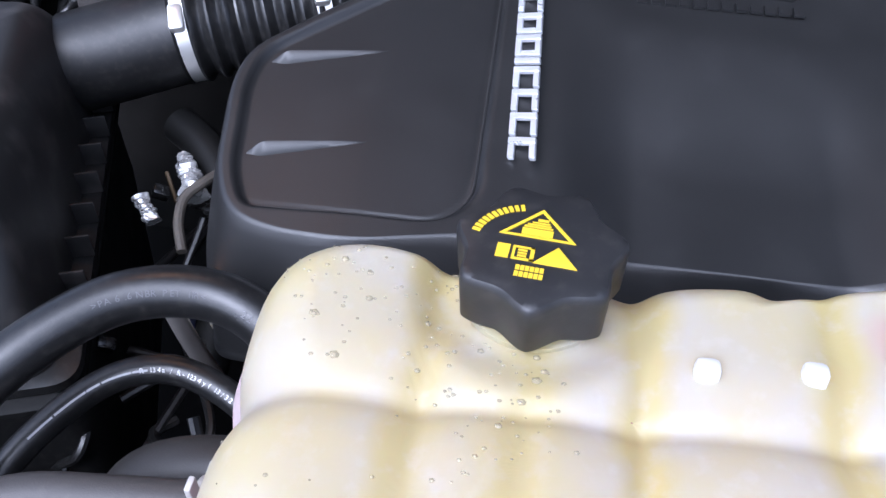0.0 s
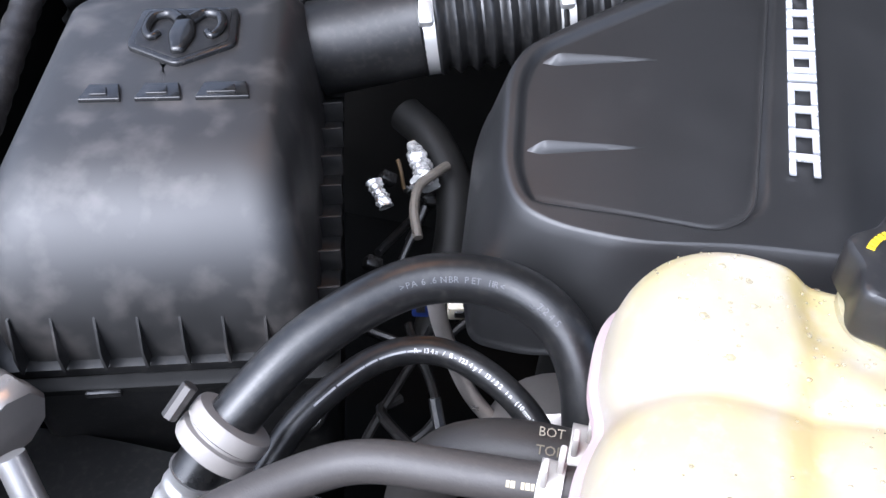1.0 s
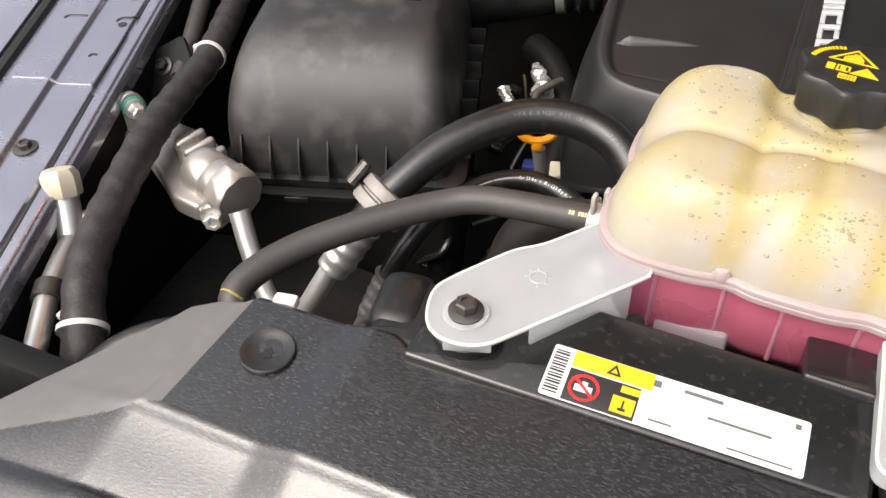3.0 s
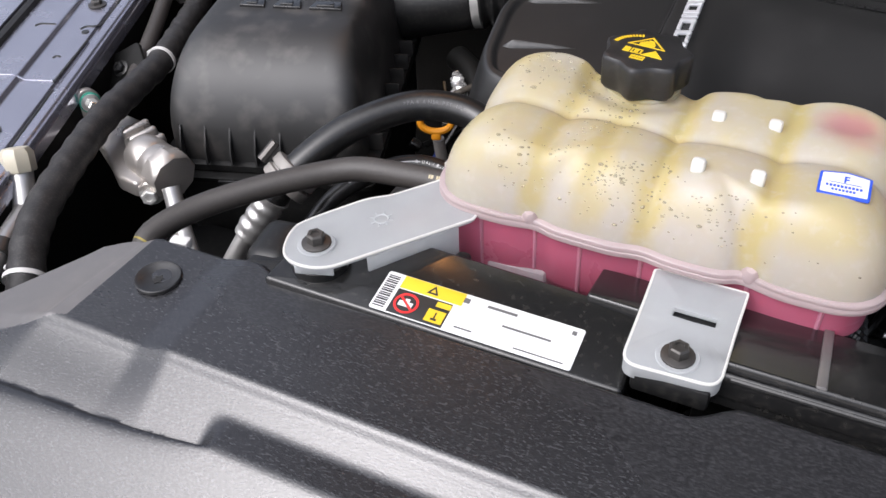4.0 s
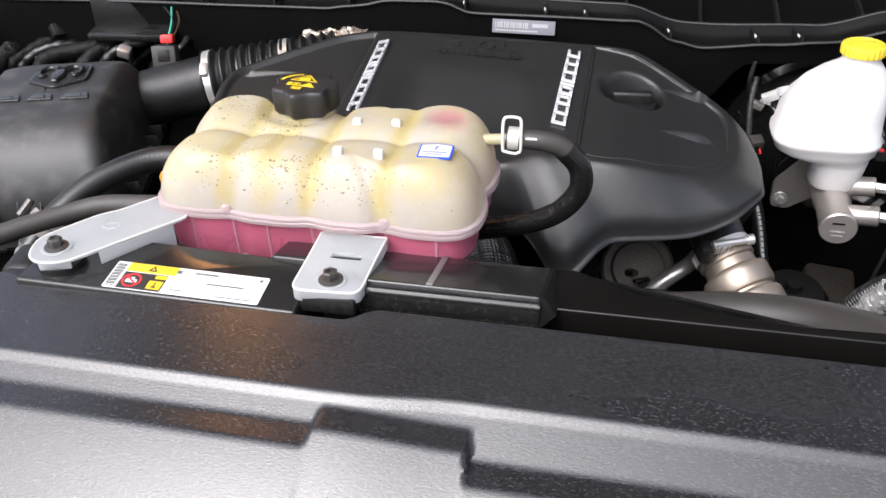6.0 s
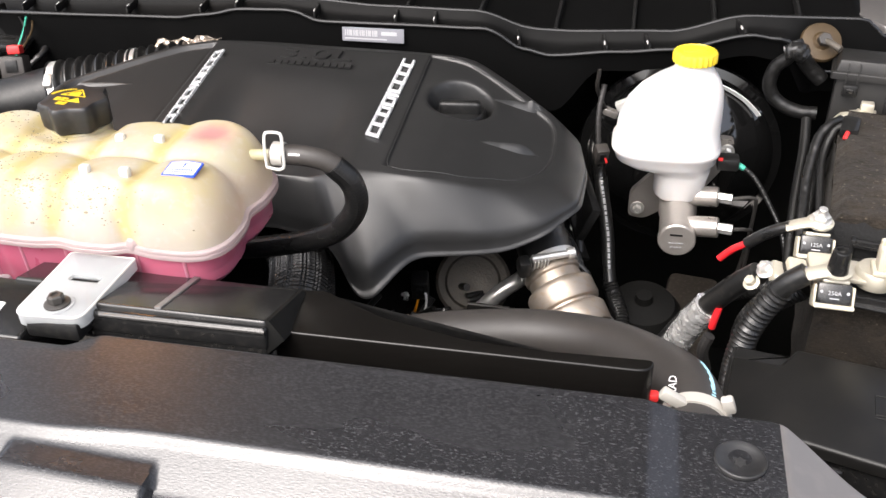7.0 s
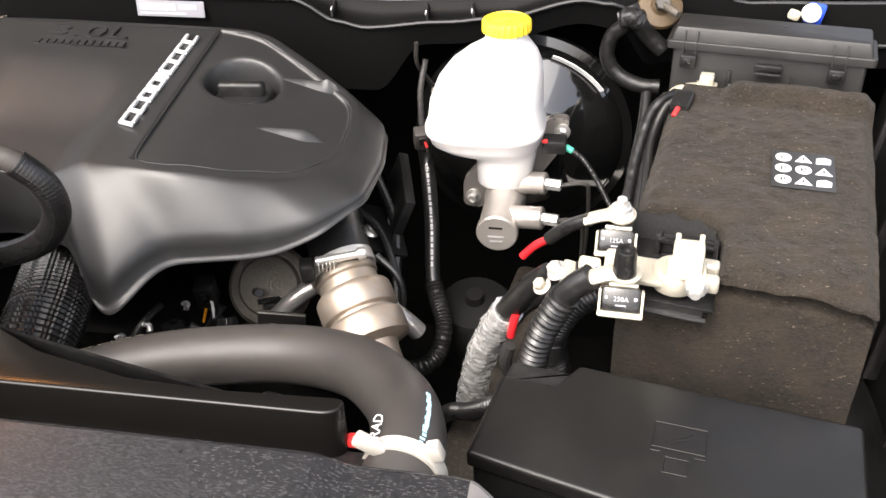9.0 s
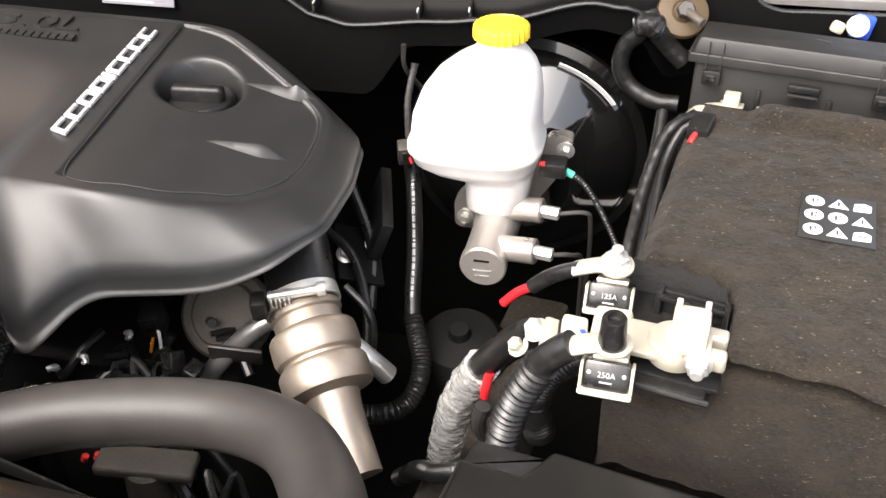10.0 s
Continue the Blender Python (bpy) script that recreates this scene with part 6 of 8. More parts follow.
# ---- refrigerant fitting block, service port ----
def fitting_block():
    root = thing("fitting_block", (-0.50, 0.20, 0.98), "cast bright alloy refrigerant fitting block with bolts", "fitting")
    ax = Vector((0.95, -0.30, -0.10)).normalized()
    c = Vector((-0.4796, 0.1936, 1.0248))
    cyl = part("cylinder", spin([(0.019, -0.006), (0.0225, 0.002), (0.023, 0.018), (0.0220, 0.020), (0.0235, 0.023), (0.0238, 0.034)], c, ax, 32), M["cast"], root)
    part("end_cap", spin([(0.0252, 0.0), (0.0256, 0.003), (0.0256, 0.017), (0.0235, 0.0200), (0.0, 0.0205)], c + ax * 0.033, ax, 9), M["cast"], cyl, "faceted alloy end")
    plan = rounded([(-0.588, 0.214), (-0.592, 0.240), (-0.560, 0.252), (-0.520, 0.246), (-0.492, 0.236), (-0.470, 0.214), (-0.450, 0.186), (-0.456, 0.152), (-0.484, 0.156), (-0.514, 0.178), (-0.556, 0.204)], 0.006)
    part("saddle", slab(plan, 1.006, 1.022, 0.004), M["cast"], root)
    bm = slab(rounded([(-0.527, 0.216), (-0.516, 0.238), (-0.462, 0.212), (-0.466, 0.190), (-0.498, 0.190)], 0.006), 1.018, 1.033, 0.007, None, 3)
    part("bracket", bm, M["cast"], root)
    for x, y, a in ((-0.505, 0.216, -26), (-0.490, 0.209, -30), (-0.472, 0.201, -24)):
        part("rib", box((x, y, 1.034), (0.007, 0.030, 0.012), 0.0035, (8, 0, a), 3), M["cast"], root)
    n = Vector((0.88, -0.46, 0.10)).normalized()
    side = Vector((0, 0, 1)).cross(n).normalized()
    m = Matrix.Translation((-0.580, 0.232, 1.018)) @ Matrix((side, n.cross(side), n)).transposed().to_4x4()
    part("ear", slab(rounded([(-0.015, -0.004), (0.015, -0.004), (0.012, 0.028), (0.004, 0.037), (-0.006, 0.037), (-0.012, 0.028)], 0.005), -0.003, 0.003, 0.0015, m), M["cast"], root)
    p = m @ Vector((0, 0.022, 0.003))
    part("washer", spin([(0.0112, 0), (0.0112, 0.0018), (0.009, 0.0022)], p, n, 24), M["green"], root, "green seal ring")
    part("bolt", hexbolt(p + n * 0.002, n, 0.0068, 0.015, 1.45), M["zinc"], root, "bright hex bolt")
    part("bolt", hexbolt((-0.4466, 0.1596, 1.0088), (0.45, -0.80, 0.20), 0.0078, 0.013, 1.5), M["zinc"], root, "bright hex bolt")
    part("boss", rod((-0.456, 0.180, 1.0088), (-0.4456, 0.1580, 1.0095), 0.0130), M["cast"], root)


fitting_block()


def service_port():
    root = thing("service_port", (-0.50, 0.06, 0.95), "aluminium service port with a cream screw cap", "service port")
    part("stem", tube([(-0.548, 0.104, 1.045), (-0.540, 0.093, 1.030), (-0.530, 0.080, 1.016)], 0.0115, 18), M["aluminium"], root)
    part("cap", spin([(0.0145, 0), (0.0155, 0.002), (0.0155, 0.018), (0.012, 0.023), (0.004, 0.0235)], (-0.547, 0.103, 1.044), (-0.25, 0.35, 0.9), 8), M["cream"], root, "cream eight-sided cap")
    part("line", tube([(-0.530, 0.080, 1.020), (-0.508, 0.034, 1.022), (-0.486, -0.006, 1.018), (-0.464, -0.045, 1.010), (-0.448, -0.09, 0.97)], 0.0088, 16), M["aluminium"], root)
    part("branch", tube([(-0.538, 0.092, 1.024), (-0.530, 0.106, 1.026), (-0.518, 0.124, 1.026)], 0.006, 12), M["aluminium"], root)
    part("line_clamp", spin([(0.0089, 0), (0.0120, 0), (0.0120, 0.016), (0.0089, 0.016)], (-0.507, 0.032, 1.022), (0.48, -0.86, -0.08), 20), M["bolt"], root)


service_port()
# harness with its ties
PH = [(-0.80, 0.90, 1.03), (-0.70, 0.72, 1.05), (-0.643, 0.55, 1.048), (-0.597, 0.43, 1.046), (-0.560, 0.329, 1.045), (-0.547, 0.274, 1.047), (-0.530, 0.200, 1.050), (-0.504, 0.112, 1.045), (-0.478, 0.047, 1.038), (-0.447, -0.004, 1.015), (-0.430, -0.045, 0.96)]
root = thing("wiring_harness", (-0.55, 0.25, 0.98), "thick cloth-taped black wiring harness with white ties", "wiring harness")
part("taped_loom", tube(PH, 0.0143, 44, 0.0016, 0.0011, 0.026, crumple=0.0005, taper=lambda s: 0.80 + 0.38 * s), M["tape"], root)
for c, ax, r in (((-0.561, 0.331, 1.045), (0.30, -1, 0), 0.0152), ((-0.455, 0.008, 1.0215), (0.48, -0.8, -0.36), 0.0180)):
    t = part("cable_tie", spin([(r - 0.002, 0), (r + 0.0008, 0), (r + 0.0008, 0.0045), (r - 0.002, 0.0045)], c, ax, 36), M["white"], root, "white cable tie")
    part("head", box(Vector(c) + Vector((-r, 0.0, 0.005)), (0.006, 0.006, 0.005), 0.001), M["white"], t)
hose("hood_strut", [(-0.575, 0.295, 1.035), (-0.612, 0.385, 1.052), (-0.65, 0.47, 1.07)], 0.009, M["grey_rubber"], "dull grey rod beside the harness", "rod", seg=14)


def bracket_plate():
    root = thing("bracket_plate", (-0.60, 0.30, 0.98), "black diamond-shaped bracket plate with a bolt", "bracket")
    m = pose(-0.597, 0.302, 1.040, 38, 12, -20)
    part("plate", slab(rounded([(-0.036, -0.018), (0.010, -0.036), (0.036, 0.016), (-0.006, 0.036)], 0.006), -0.004, 0.0, 0.0015, m), M["dark"], root)
    part("bolt", turned(hexbolt((0, 0, 0), (0, 0, 1), 0.0065, 0.007, 1.5), m), M["black"], root, "dark hex bolt")


bracket_plate()


def fender_stud():
    root = thing("fender_stud", (-0.636, 0.465, 1.02), "small grey bracket with a threaded stud", "bracket")
    part("block", box((-0.630, 0.460, 1.062), (0.012, 0.016, 0.034), 0.003, (0, 10, -20)), M["cast"], root)
    part("stud", tube([(-0.632, 0.458, 1.05), (-0.662, 0.462, 1.052)], 0.004, 10, 0.0012, 0.001, 0.003), M["zinc"], root)
    part("rod", tube([(-0.630, 0.462, 1.070), (-0.612, 0.482, 1.122), (-0.597, 0.50, 1.177)], 0.0035, 8), M["cast"], root)


fender_stud()


# ---- between filter box and engine ----
def dipstick():
    root = thing("dipstick", (-0.19, 0.30, 0.85), "oil dipstick with an orange ring handle", "dipstick")
    m = pose(-0.2166, 0.329, 1.0478, 78, 0, 22)
    ring = [(m @ Vector((0.0125 * math.cos(a) * 1.25, 0.010 * math.sin(a), 0))) for a in (2 * math.pi * k / 24 for k in range(25))]
    part("handle", add(tube(ring, 0.0036, 10, 0.003), turned(box((0, -0.014, 0), (0.010, 0.010, 0.006), 0.002), m)), M["orange"], root, "orange ring handle")
    part("tube", tube([(-0.2155, 0.331, 1.027), (-0.209, 0.332, 0.985), (-0.190, 0.333, 0.92), (-0.16, 0.34, 0.86)], 0.0062, 12), M["cast"], root)


dipstick()


def connector(name, c, size, rot, body, label, wires=()):
    root = thing(name, (c[0], c[1], c[2] - size[2]), label, "connector")
    part("housing", box(c, size, 0.002, rot), M[body], root)
    part("latch", turned(box((0, -size[1] * 0.5, size[2] * 0.1), (size[0] * 0.5, 0.003, size[2] * 0.5), 0.001), pose(*c, *rot)), M["black"] if body != "black" else M["gloss"], root)
    for col, pts in wires:
        part("wire", tube([c] + list(pts), 0.0016, 6), M[col], root)


connector("sensor_connector", (-0.208, 0.380, 0.962), (0.020, 0.018, 0.024), (20, 0, 15), "cream", "pale yellow wire connector", (("paper", ((-0.200, 0.39, 0.985), (-0.188, 0.392, 0.975))),))
connector("sensor_connector", (-0.236, 0.372, 0.965), (0.014, 0.014, 0.020), (0, 0, 10), "navy", "dark blue wire connector")
connector("airflow_sensor", (-0.358, 0.600, 1.088), (0.034, 0.026, 0.034), (-15, 0, 14), "grey_rubber", "grey airflow sensor plug with coloured wires", (("green", ((-0.357, 0.612, 1.110), (-0.362, 0.64, 1.125), (-0.38, 0.68, 1.135))), ("black", ((-0.352, 0.612, 1.112), (-0.365, 0.65, 1.128), (-0.40, 0.69, 1.135))), ("rust", ((-0.35, 0.612, 1.110), (-0.355, 0.65, 1.124), (-0.385, 0.70, 1.13)))))


def clutter_left():
    rng = random.Random(4)
    root = thing("engine_wiring", (-0.25, 0.45, 0.85), "tangle of dark wiring with foil wrap beside the engine", "wiring")
    part("grey_wire", tube([(-0.247, 0.497, 0.990), (-0.254, 0.483, 0.992), (-0.263, 0.467, 0.990), (-0.261, 0.445, 0.985), (-0.252, 0.423, 0.978)], 0.0040, 10), M["pump"], root, "grey bent wire")
    part("foil_wrap", tube([(-0.283, 0.520, 0.985), (-0.272, 0.502, 0.986), (-0.260, 0.479, 0.982)], 0.0095, 28, 0.0012, 0.001, 0.006, crumple=0.0035, taper=lambda q: 0.55 + 0.6 * q), M["foil"], root, "crumpled foil wrap")
    part("foil_wrap", tube([(-0.302, 0.474, 0.980), (-0.296, 0.466, 0.978), (-0.288, 0.456, 0.972)], 0.0065, 24, 0.0012, 0.001, 0.005, crumple=0.0035), M["foil"], root, "crumpled foil wrap")
    part("red_wire", tube([(-0.290, 0.500, 0.985), (-0.286, 0.494, 0.98), (-0.282, 0.488, 0.965)], 0.0017, 6), M["rust"], root)
    for i in range(9):
        x, y = -0.30 + 0.012 * i + rng.uniform(-0.01, 0.01), rng.uniform(0.30, 0.55)
        pts = [(x + rng.uniform(-0.03, 0.03), y + rng.uniform(-0.06, 0.06), rng.uniform(0.88, 0.95)) for _ in range(4)]
        part("cable", tube(pts, rng.uniform(0.003, 0.006), 8), M["rubber"], root)
    part("bent_pipe", tube([(-0.300, 0.560, 0.985), (-0.268, 0.535, 0.980), (-0.240, 0.495, 0.960), (-0.232, 0.440, 0.930), (-0.236, 0.380, 0.890)], 0.016, 24), M["dark"], root, "dull black bent pipe")
    for x, y, z in ((-0.300, 0.50, 0.962), (-0.288, 0.415, 0.948), (-0.296, 0.36, 0.940)):
        part("clip", box((x, y, z), (0.014, 0.010, 0.012), 0.002, (20, 30, 15)), M["gloss"], root)
    root = thing("foil_heat_shield", (-0.14, 0.665, 1.08), "crumpled shiny foil heat shield behind the engine cover", "heat shield")

    def at(u, v):
        x, y = -0.175 + 0.10 * u, 0.668 + 0.022 * v
        return (x, y, 1.100 + 0.012 * u + 0.01 * v + 0.006 * noise.noise(Vector((x * 90, y * 90, 1))) + 0.003 * noise.noise(Vector((x * 220, y * 220, 5))))
    part("foil", sheet(at, 40, 14, 0.002), M["steel"], root, smooth=25)


clutter_left()


# ---- engine below the cover ----
def engine():
    root = thing("engine", (0.1, 0.5, 0.45), "dirty dark diesel engine under the plastic cover", "engine")
    part("block", box((0.10, 0.56, 0.62), (0.50, 0.36, 0.50), 0.03, (0, 0, 0), 3), M["dark"], root)
    part("front_case", box((0.12, 0.33, 0.71), (0.34, 0.10, 0.34), 0.02, (0, 0, 0), 3), M["dark"], root)
    for x in (-0.12, 0.30):
        part("valve_cover", box((x, 0.57, 0.930), (0.16, 0.18, 0.13), 0.02, (0, 8 if x > 0 else -8, 0), 3), M["dark"], root)
    part("pump_housing", spin([(0.044, 0), (0.046, 0.010), (0.042, 0.014), (0.034, 0.015), (0.031, 0.020), (0.012, 0.023), (0.0, 0.023)], (0.335, 0.432, 0.912), (0.15, -1, 0.75), 32), M["pump"], root, "dull grey cast pump housing")
    for i in range(5):
        part("case_rib", box((0.02 + 0.05 * i, 0.275, 0.82), (0.006, 0.02, 0.22), 0.002), M["dark"], root)
    for i in range(3):
        part("pulley", spin([(0.05, 0), (0.055, 0.004), (0.048, 0.008), (0.055, 0.012), (0.048, 0.016), (0.055, 0.020), (0.05, 0.024)], (0.0 + 0.13 * i, 0.262, 0.76 + 0.04 * (i % 2)), (0, -1, 0), 32), M["dark"], root)
    part("alternator", spin([(0.03, 0), (0.060, 0.01), (0.062, 0.06), (0.05, 0.07), (0.02, 0.075)], (-0.12, 0.36, 0.86), (0.1, -1, 0.3), 28), M["cast"], root, "cast alloy alternator body")


engine()
root = thing("coolant_pipe", (0.34, 0.42, 0.86), "thin bare aluminium coolant pipe", "pipe")
part("pipe", tube([(0.325, 0.385, 0.870), (0.345, 0.392, 0.895), (0.372, 0.400, 0.922), (0.395, 0.415, 0.935), (0.41, 0.45, 0.93)], 0.0095, 16), M["aluminium"], root)
root = thing("coolant_pipe", (0.5, 0.41, 0.86), "short bent aluminium pipe beside the bellows", "pipe")
part("pipe", tube([(0.455, 0.41, 0.925), (0.478, 0.402, 0.914), (0.494, 0.400, 0.901), (0.502, 0.402, 0.890)], 0.010, 16), M["aluminium"], root)


def charge_pipe():
    root = thing("charge_pipe", (0.46, 0.34, 0.85), "stained steel bellows pipe joined to a rubber elbow", "pipe")
    a, b = Vector((0.432, 0.392, 0.968)), Vector((0.494, 0.306, 0.903))
    d = (b - a).normalized()
    part("rubber_elbow", tube([(0.395, 0.47, 1.00), (0.412, 0.435, 0.995), a + d * 0.006], 0.031, 24), M["rubber"], root)
    prof = [(0.030, 0.0), (0.0325, 0.004), (0.0325, 0.008), (0.0300, 0.010), (0.0305, 0.019), (0.0365, 0.0215), (0.0385, 0.024), (0.0390, 0.028), (0.0390, 0.040), (0.0375, 0.044), (0.0335, 0.046), (0.0335, 0.048), (0.0375, 0.050), (0.0395, 0.053), (0.0395, 0.068), (0.0380, 0.072), (0.030, 0.074), (0.024, 0.076), (0.0225, 0.084), (0.0215, 0.10), (0.021, 0.14)]
    part("bellows", spin([(r, h * 1.12) for r, h in prof], a, d, 44), M["steel"], root, "stained steel bellows")
    c = part("hose_clamp", spin([(0.0318, 0), (0.0345, 0), (0.0345, 0.013), (0.0318, 0.013)], a - d * 0.012, d, 40), M["zinc"], root, "steel hose clamp with a long screw")
    part("screw", rod((0.414, 0.364, 0.999), (0.458, 0.383, 1.000), 0.0042, 12), M["zinc"], c)
    part("screw_head", spin([(0.0060, 0), (0.0064, 0.001), (0.0064, 0.007), (0.0050, 0.008)], (0.452, 0.3805, 1.000), (0.91, 0.40, 0.02), 12), M["zinc"], c)
    for k in range(5):
        part("ridge", box((0.416 + 0.0034 * k, 0.3655 + 0.0015 * k, 0.9945), (0.0016, 0.012, 0.012), 0.0004, (20, 0, 24)), M["zinc"], c)
    part("bolt_block", box((0.406, 0.361, 0.990), (0.014, 0.018, 0.022), 0.004, (10, 0, 20)), M["black"], c)


charge_pipe()
connector("injector_connector", (0.279, 0.390, 0.930), (0.020, 0.022, 0.030), (15, 0, 10), "black", "black wire connector with a white tab", (("paper", ((0.286, 0.383, 0.928), (0.288, 0.379, 0.915), (0.286, 0.378, 0.900))), ("rubber", ((0.28, 0.40, 0.91), (0.27, 0.39, 0.88))), ("orange", ((0.276, 0.385, 0.91), (0.272, 0.382, 0.895)))))

# ---- braided sleeve, radiator hose, return hose ----
root = thing("turbo_hose", (0.17, 0.30, 0.88), "wide black braided sleeve hose behind the tank", "hose")
part("sleeve", tube([(0.115, 0.41, 0.945), (0.145, 0.355, 0.972), (0.170, 0.290, 0.975), (0.178, 0.235, 0.955), (0.175, 0.205, 0.90)], 0.036, 110, 0.0011, weave=(0.0014, 0.009, 24)), M["sleeve"], root)
part("hose_core", tube([(0.10, 0.44, 0.93), (0.115, 0.41, 0.945), (0.145, 0.355, 0.972)], 0.031, 24), M["rubber"], root, "black rubber hose end")
root = thing("turbo_hose", (-0.24, 0.18, 0.85), "black ribbed sleeve hose curling in the shadow", "hose")
part("sleeve", tube([(-0.325, 0.085, 0.86), (-0.295, 0.145, 0.895), (-0.25, 0.185, 0.905), (-0.20, 0.20, 0.905), (-0.14, 0.20, 0.89)], 0.034, 150, 0.0010, weave=(0.0007, 0.007, 44)), M["sleeve"], root)
part("tracer", tube([(-0.262, 0.150, 0.927), (-0.257, 0.163, 0.934), (-0.247, 0.176, 0.938), (-0.236, 0.186, 0.938)], 0.0011, 6), M["paper"], root, "white tracer thread")
PR = [(0.12, 0.125, 0.978), (0.20, 0.150, 0.988), (0.27, 0.181, 0.996), (0.33, 0.205, 1.002), (0.40, 0.219, 1.006), (0.455, 0.217, 1.012), (0.505, 0.193, 1.026), (0.543, 0.145, 1.049), (0.564, 0.100, 1.068), (0.571, 0.06, 1.074), (0.566, 0.03, 1.070)]
root = thing("radiator_hose", (0.38, 0.2, 0.96), "fat grey rubber radiator hose with a sleeve and blue stripe", "hose")
part("rubber_hose", tube(PR, 0.0245, 40, 0.0016, 0.00022, 0.0032), M["hose"], root)
part("mesh_sleeve", tube(PR[:2] + [(0.255, 0.1745, 0.994)], 0.0258, 90, 0.0012, weave=(0.0010, 0.008, 22)), M["sleeve"], root, "black braided sleeve end")
part("printing", offset_print(bmesh.new(), PR, 0.0248, ((0.150, 0.215),), (0.32, 0.9, 1.75), 0.0045), M["faded"], root, "faded printed marks")
bm = bmesh.new()
for k in range(18):
    y = 0.103 - 0.003 * k
    q = min(smooth_path(PR, 0.001), key=lambda e: abs(e.y - y) + (1 if e.x < 0.5 else 0))
    dx = 0.0145 - 0.003 * k / 17 + 0.0003 * math.sin(k * 1.9)
    n = Vector((dx, 0.004, math.sqrt(0.0249 ** 2 - dx * dx))).normalized()
    tg = Vector((0.16, -0.95, 0.22)).normalized()
    n = (n - tg * n.dot(tg)).normalized()
    rot = Matrix((tg.cross(n), tg, n)).transposed().to_4x4()
    add(bm, turned(box((0, 0, 0), (0.0026 + 0.0008 * (k % 3 == 0), 0.0034, 0.0004), 0), Matrix.Translation(q + n * 0.0249) @ rot))
part("blue_stripe", bm, M["blue_chalk"], root, "pale blue paint stripe")
c = part("spring_clamp", spin([(0.0247, 0), (0.0265, 0), (0.0265, 0.010), (0.0247, 0.010)], (0.571, 0.050, 1.0735), (0.1, 1, 0), 36), M["clip"], root, "pale hose clamp with ears")
part("ear", box((0.553, 0.052, 1.0985), (0.020, 0.008, 0.009), 0.002, (0, 30, 0)), M["clip"], c)
part("ear", box((0.592, 0.054, 1.0965), (0.009, 0.008, 0.013), 0.002, (0, -20, 0)), M["clip"], c)
part("tag", box((0.5400, 0.062, 1.0895), (0.008, 0.008, 0.007), 0.002), M["redp"], c, "red clip end")
m = pose(0.561, 0.074, 1.0970, 16, -4, 4)
part("lettering", add(words("RAD", 0.0085, m @ pose(-0.008, -0.004, 0.0005, 0, 0, 84), 0.0002), bars([(0.009, 0.013, -0.010, -0.004)], m)), M["paper"], root, "white stamped letters")
PT2 = [(0.200, 0.204, 1.192), (0.232, 0.206, 1.191), (0.253, 0.211, 1.182), (0.267, 0.216, 1.162), (0.268, 0.219, 1.136), (0.249, 0.223, 1.108), (0.216, 0.229, 1.088), (0.17, 0.236, 1.072), (0.13, 0.24, 1.062)]
root = thing("return_hose", (0.24, 0.22, 1.05), "thin return hose with a braided sleeve and white clip", "hose")
part("rubber_hose", tube(PT2, 0.0092, 16), M["grey_rubber"], root)
part("mesh_sleeve", tube(PT2[2:], 0.0106, 44, 0.0010, weave=(0.0004, 0.006, 10)), M["sleeve"], root, "black braided sleeve")
part("clip_band", spin([(0.0093, 0), (0.0107, 0), (0.0107, 0.010), (0.0093, 0.010)], (0.202, 0.204, 1.1925), (1, 0.03, -0.03), 28), M["clip"], root, "pale clip band")
part("printing", offset_print(bmesh.new(), PT2, 0.0093, ((0.018, 0.03),), (0.4, -0.4, 1.53), 0.002), M["paper"], root)
part("clip_loop", tube([(0.1985, 0.1935, 1.1845), (0.1980, 0.1950, 1.2000), (0.1985, 0.1975, 1.2130), (0.2020, 0.1985, 1.2155), (0.2105, 0.1985, 1.2155), (0.2140, 0.1975, 1.2130), (0.2145, 0.1950, 1.2000), (0.2140, 0.1935, 1.1845), (0.2062, 0.1930, 1.1830), (0.1985, 0.1935, 1.1845)], 0.0014, 8, 0.003), M["lug"], root, "white wire loop of the clip")


# ---- brake lines and engine loom ----
root = thing("brake_line", (0.66, 0.56, 0.85), "thin dark steel brake lines from the master cylinder", "brake line")
part("pipe", tube([(0.636, 0.551, 0.989), (0.662, 0.556, 0.990), (0.668, 0.560, 0.975), (0.668, 0.58, 0.90), (0.66, 0.60, 0.80)], 0.0024, 8, 0.004), M["bolt"], root)
part("pipe", tube([(0.636, 0.506, 0.972), (0.655, 0.512, 0.970), (0.664, 0.53, 0.95), (0.664, 0.55, 0.86)], 0.0024, 8, 0.004), M["bolt"], root)
root = thing("level_sensor", (0.625, 0.57, 1.0), "small black level sensor plug with a green wire", "connector")
part("housing", box((0.628, 0.570, 1.030), (0.026, 0.022, 0.016), 0.003), M["black"], root)
part("red_clip", box((0.618, 0.560, 1.038), (0.006, 0.004, 0.004), 0.001), M["redp"], root)
part("cable", tube([(0.640, 0.568, 1.028), (0.660, 0.565, 1.015), (0.682, 0.555, 0.985), (0.700, 0.535, 0.955), (0.706, 0.50, 0.93)], 0.0032, 10, 0.0012, 0.0006, 0.003), M["rubber"], root)
part("tape_end", rod((0.640, 0.568, 1.028), (0.648, 0.567, 1.024), 0.0036), M["green"], root)
root = thing("engine_loom", (0.49, 0.52, 0.84), "black printed cable loom hanging beside the engine", "wiring harness")
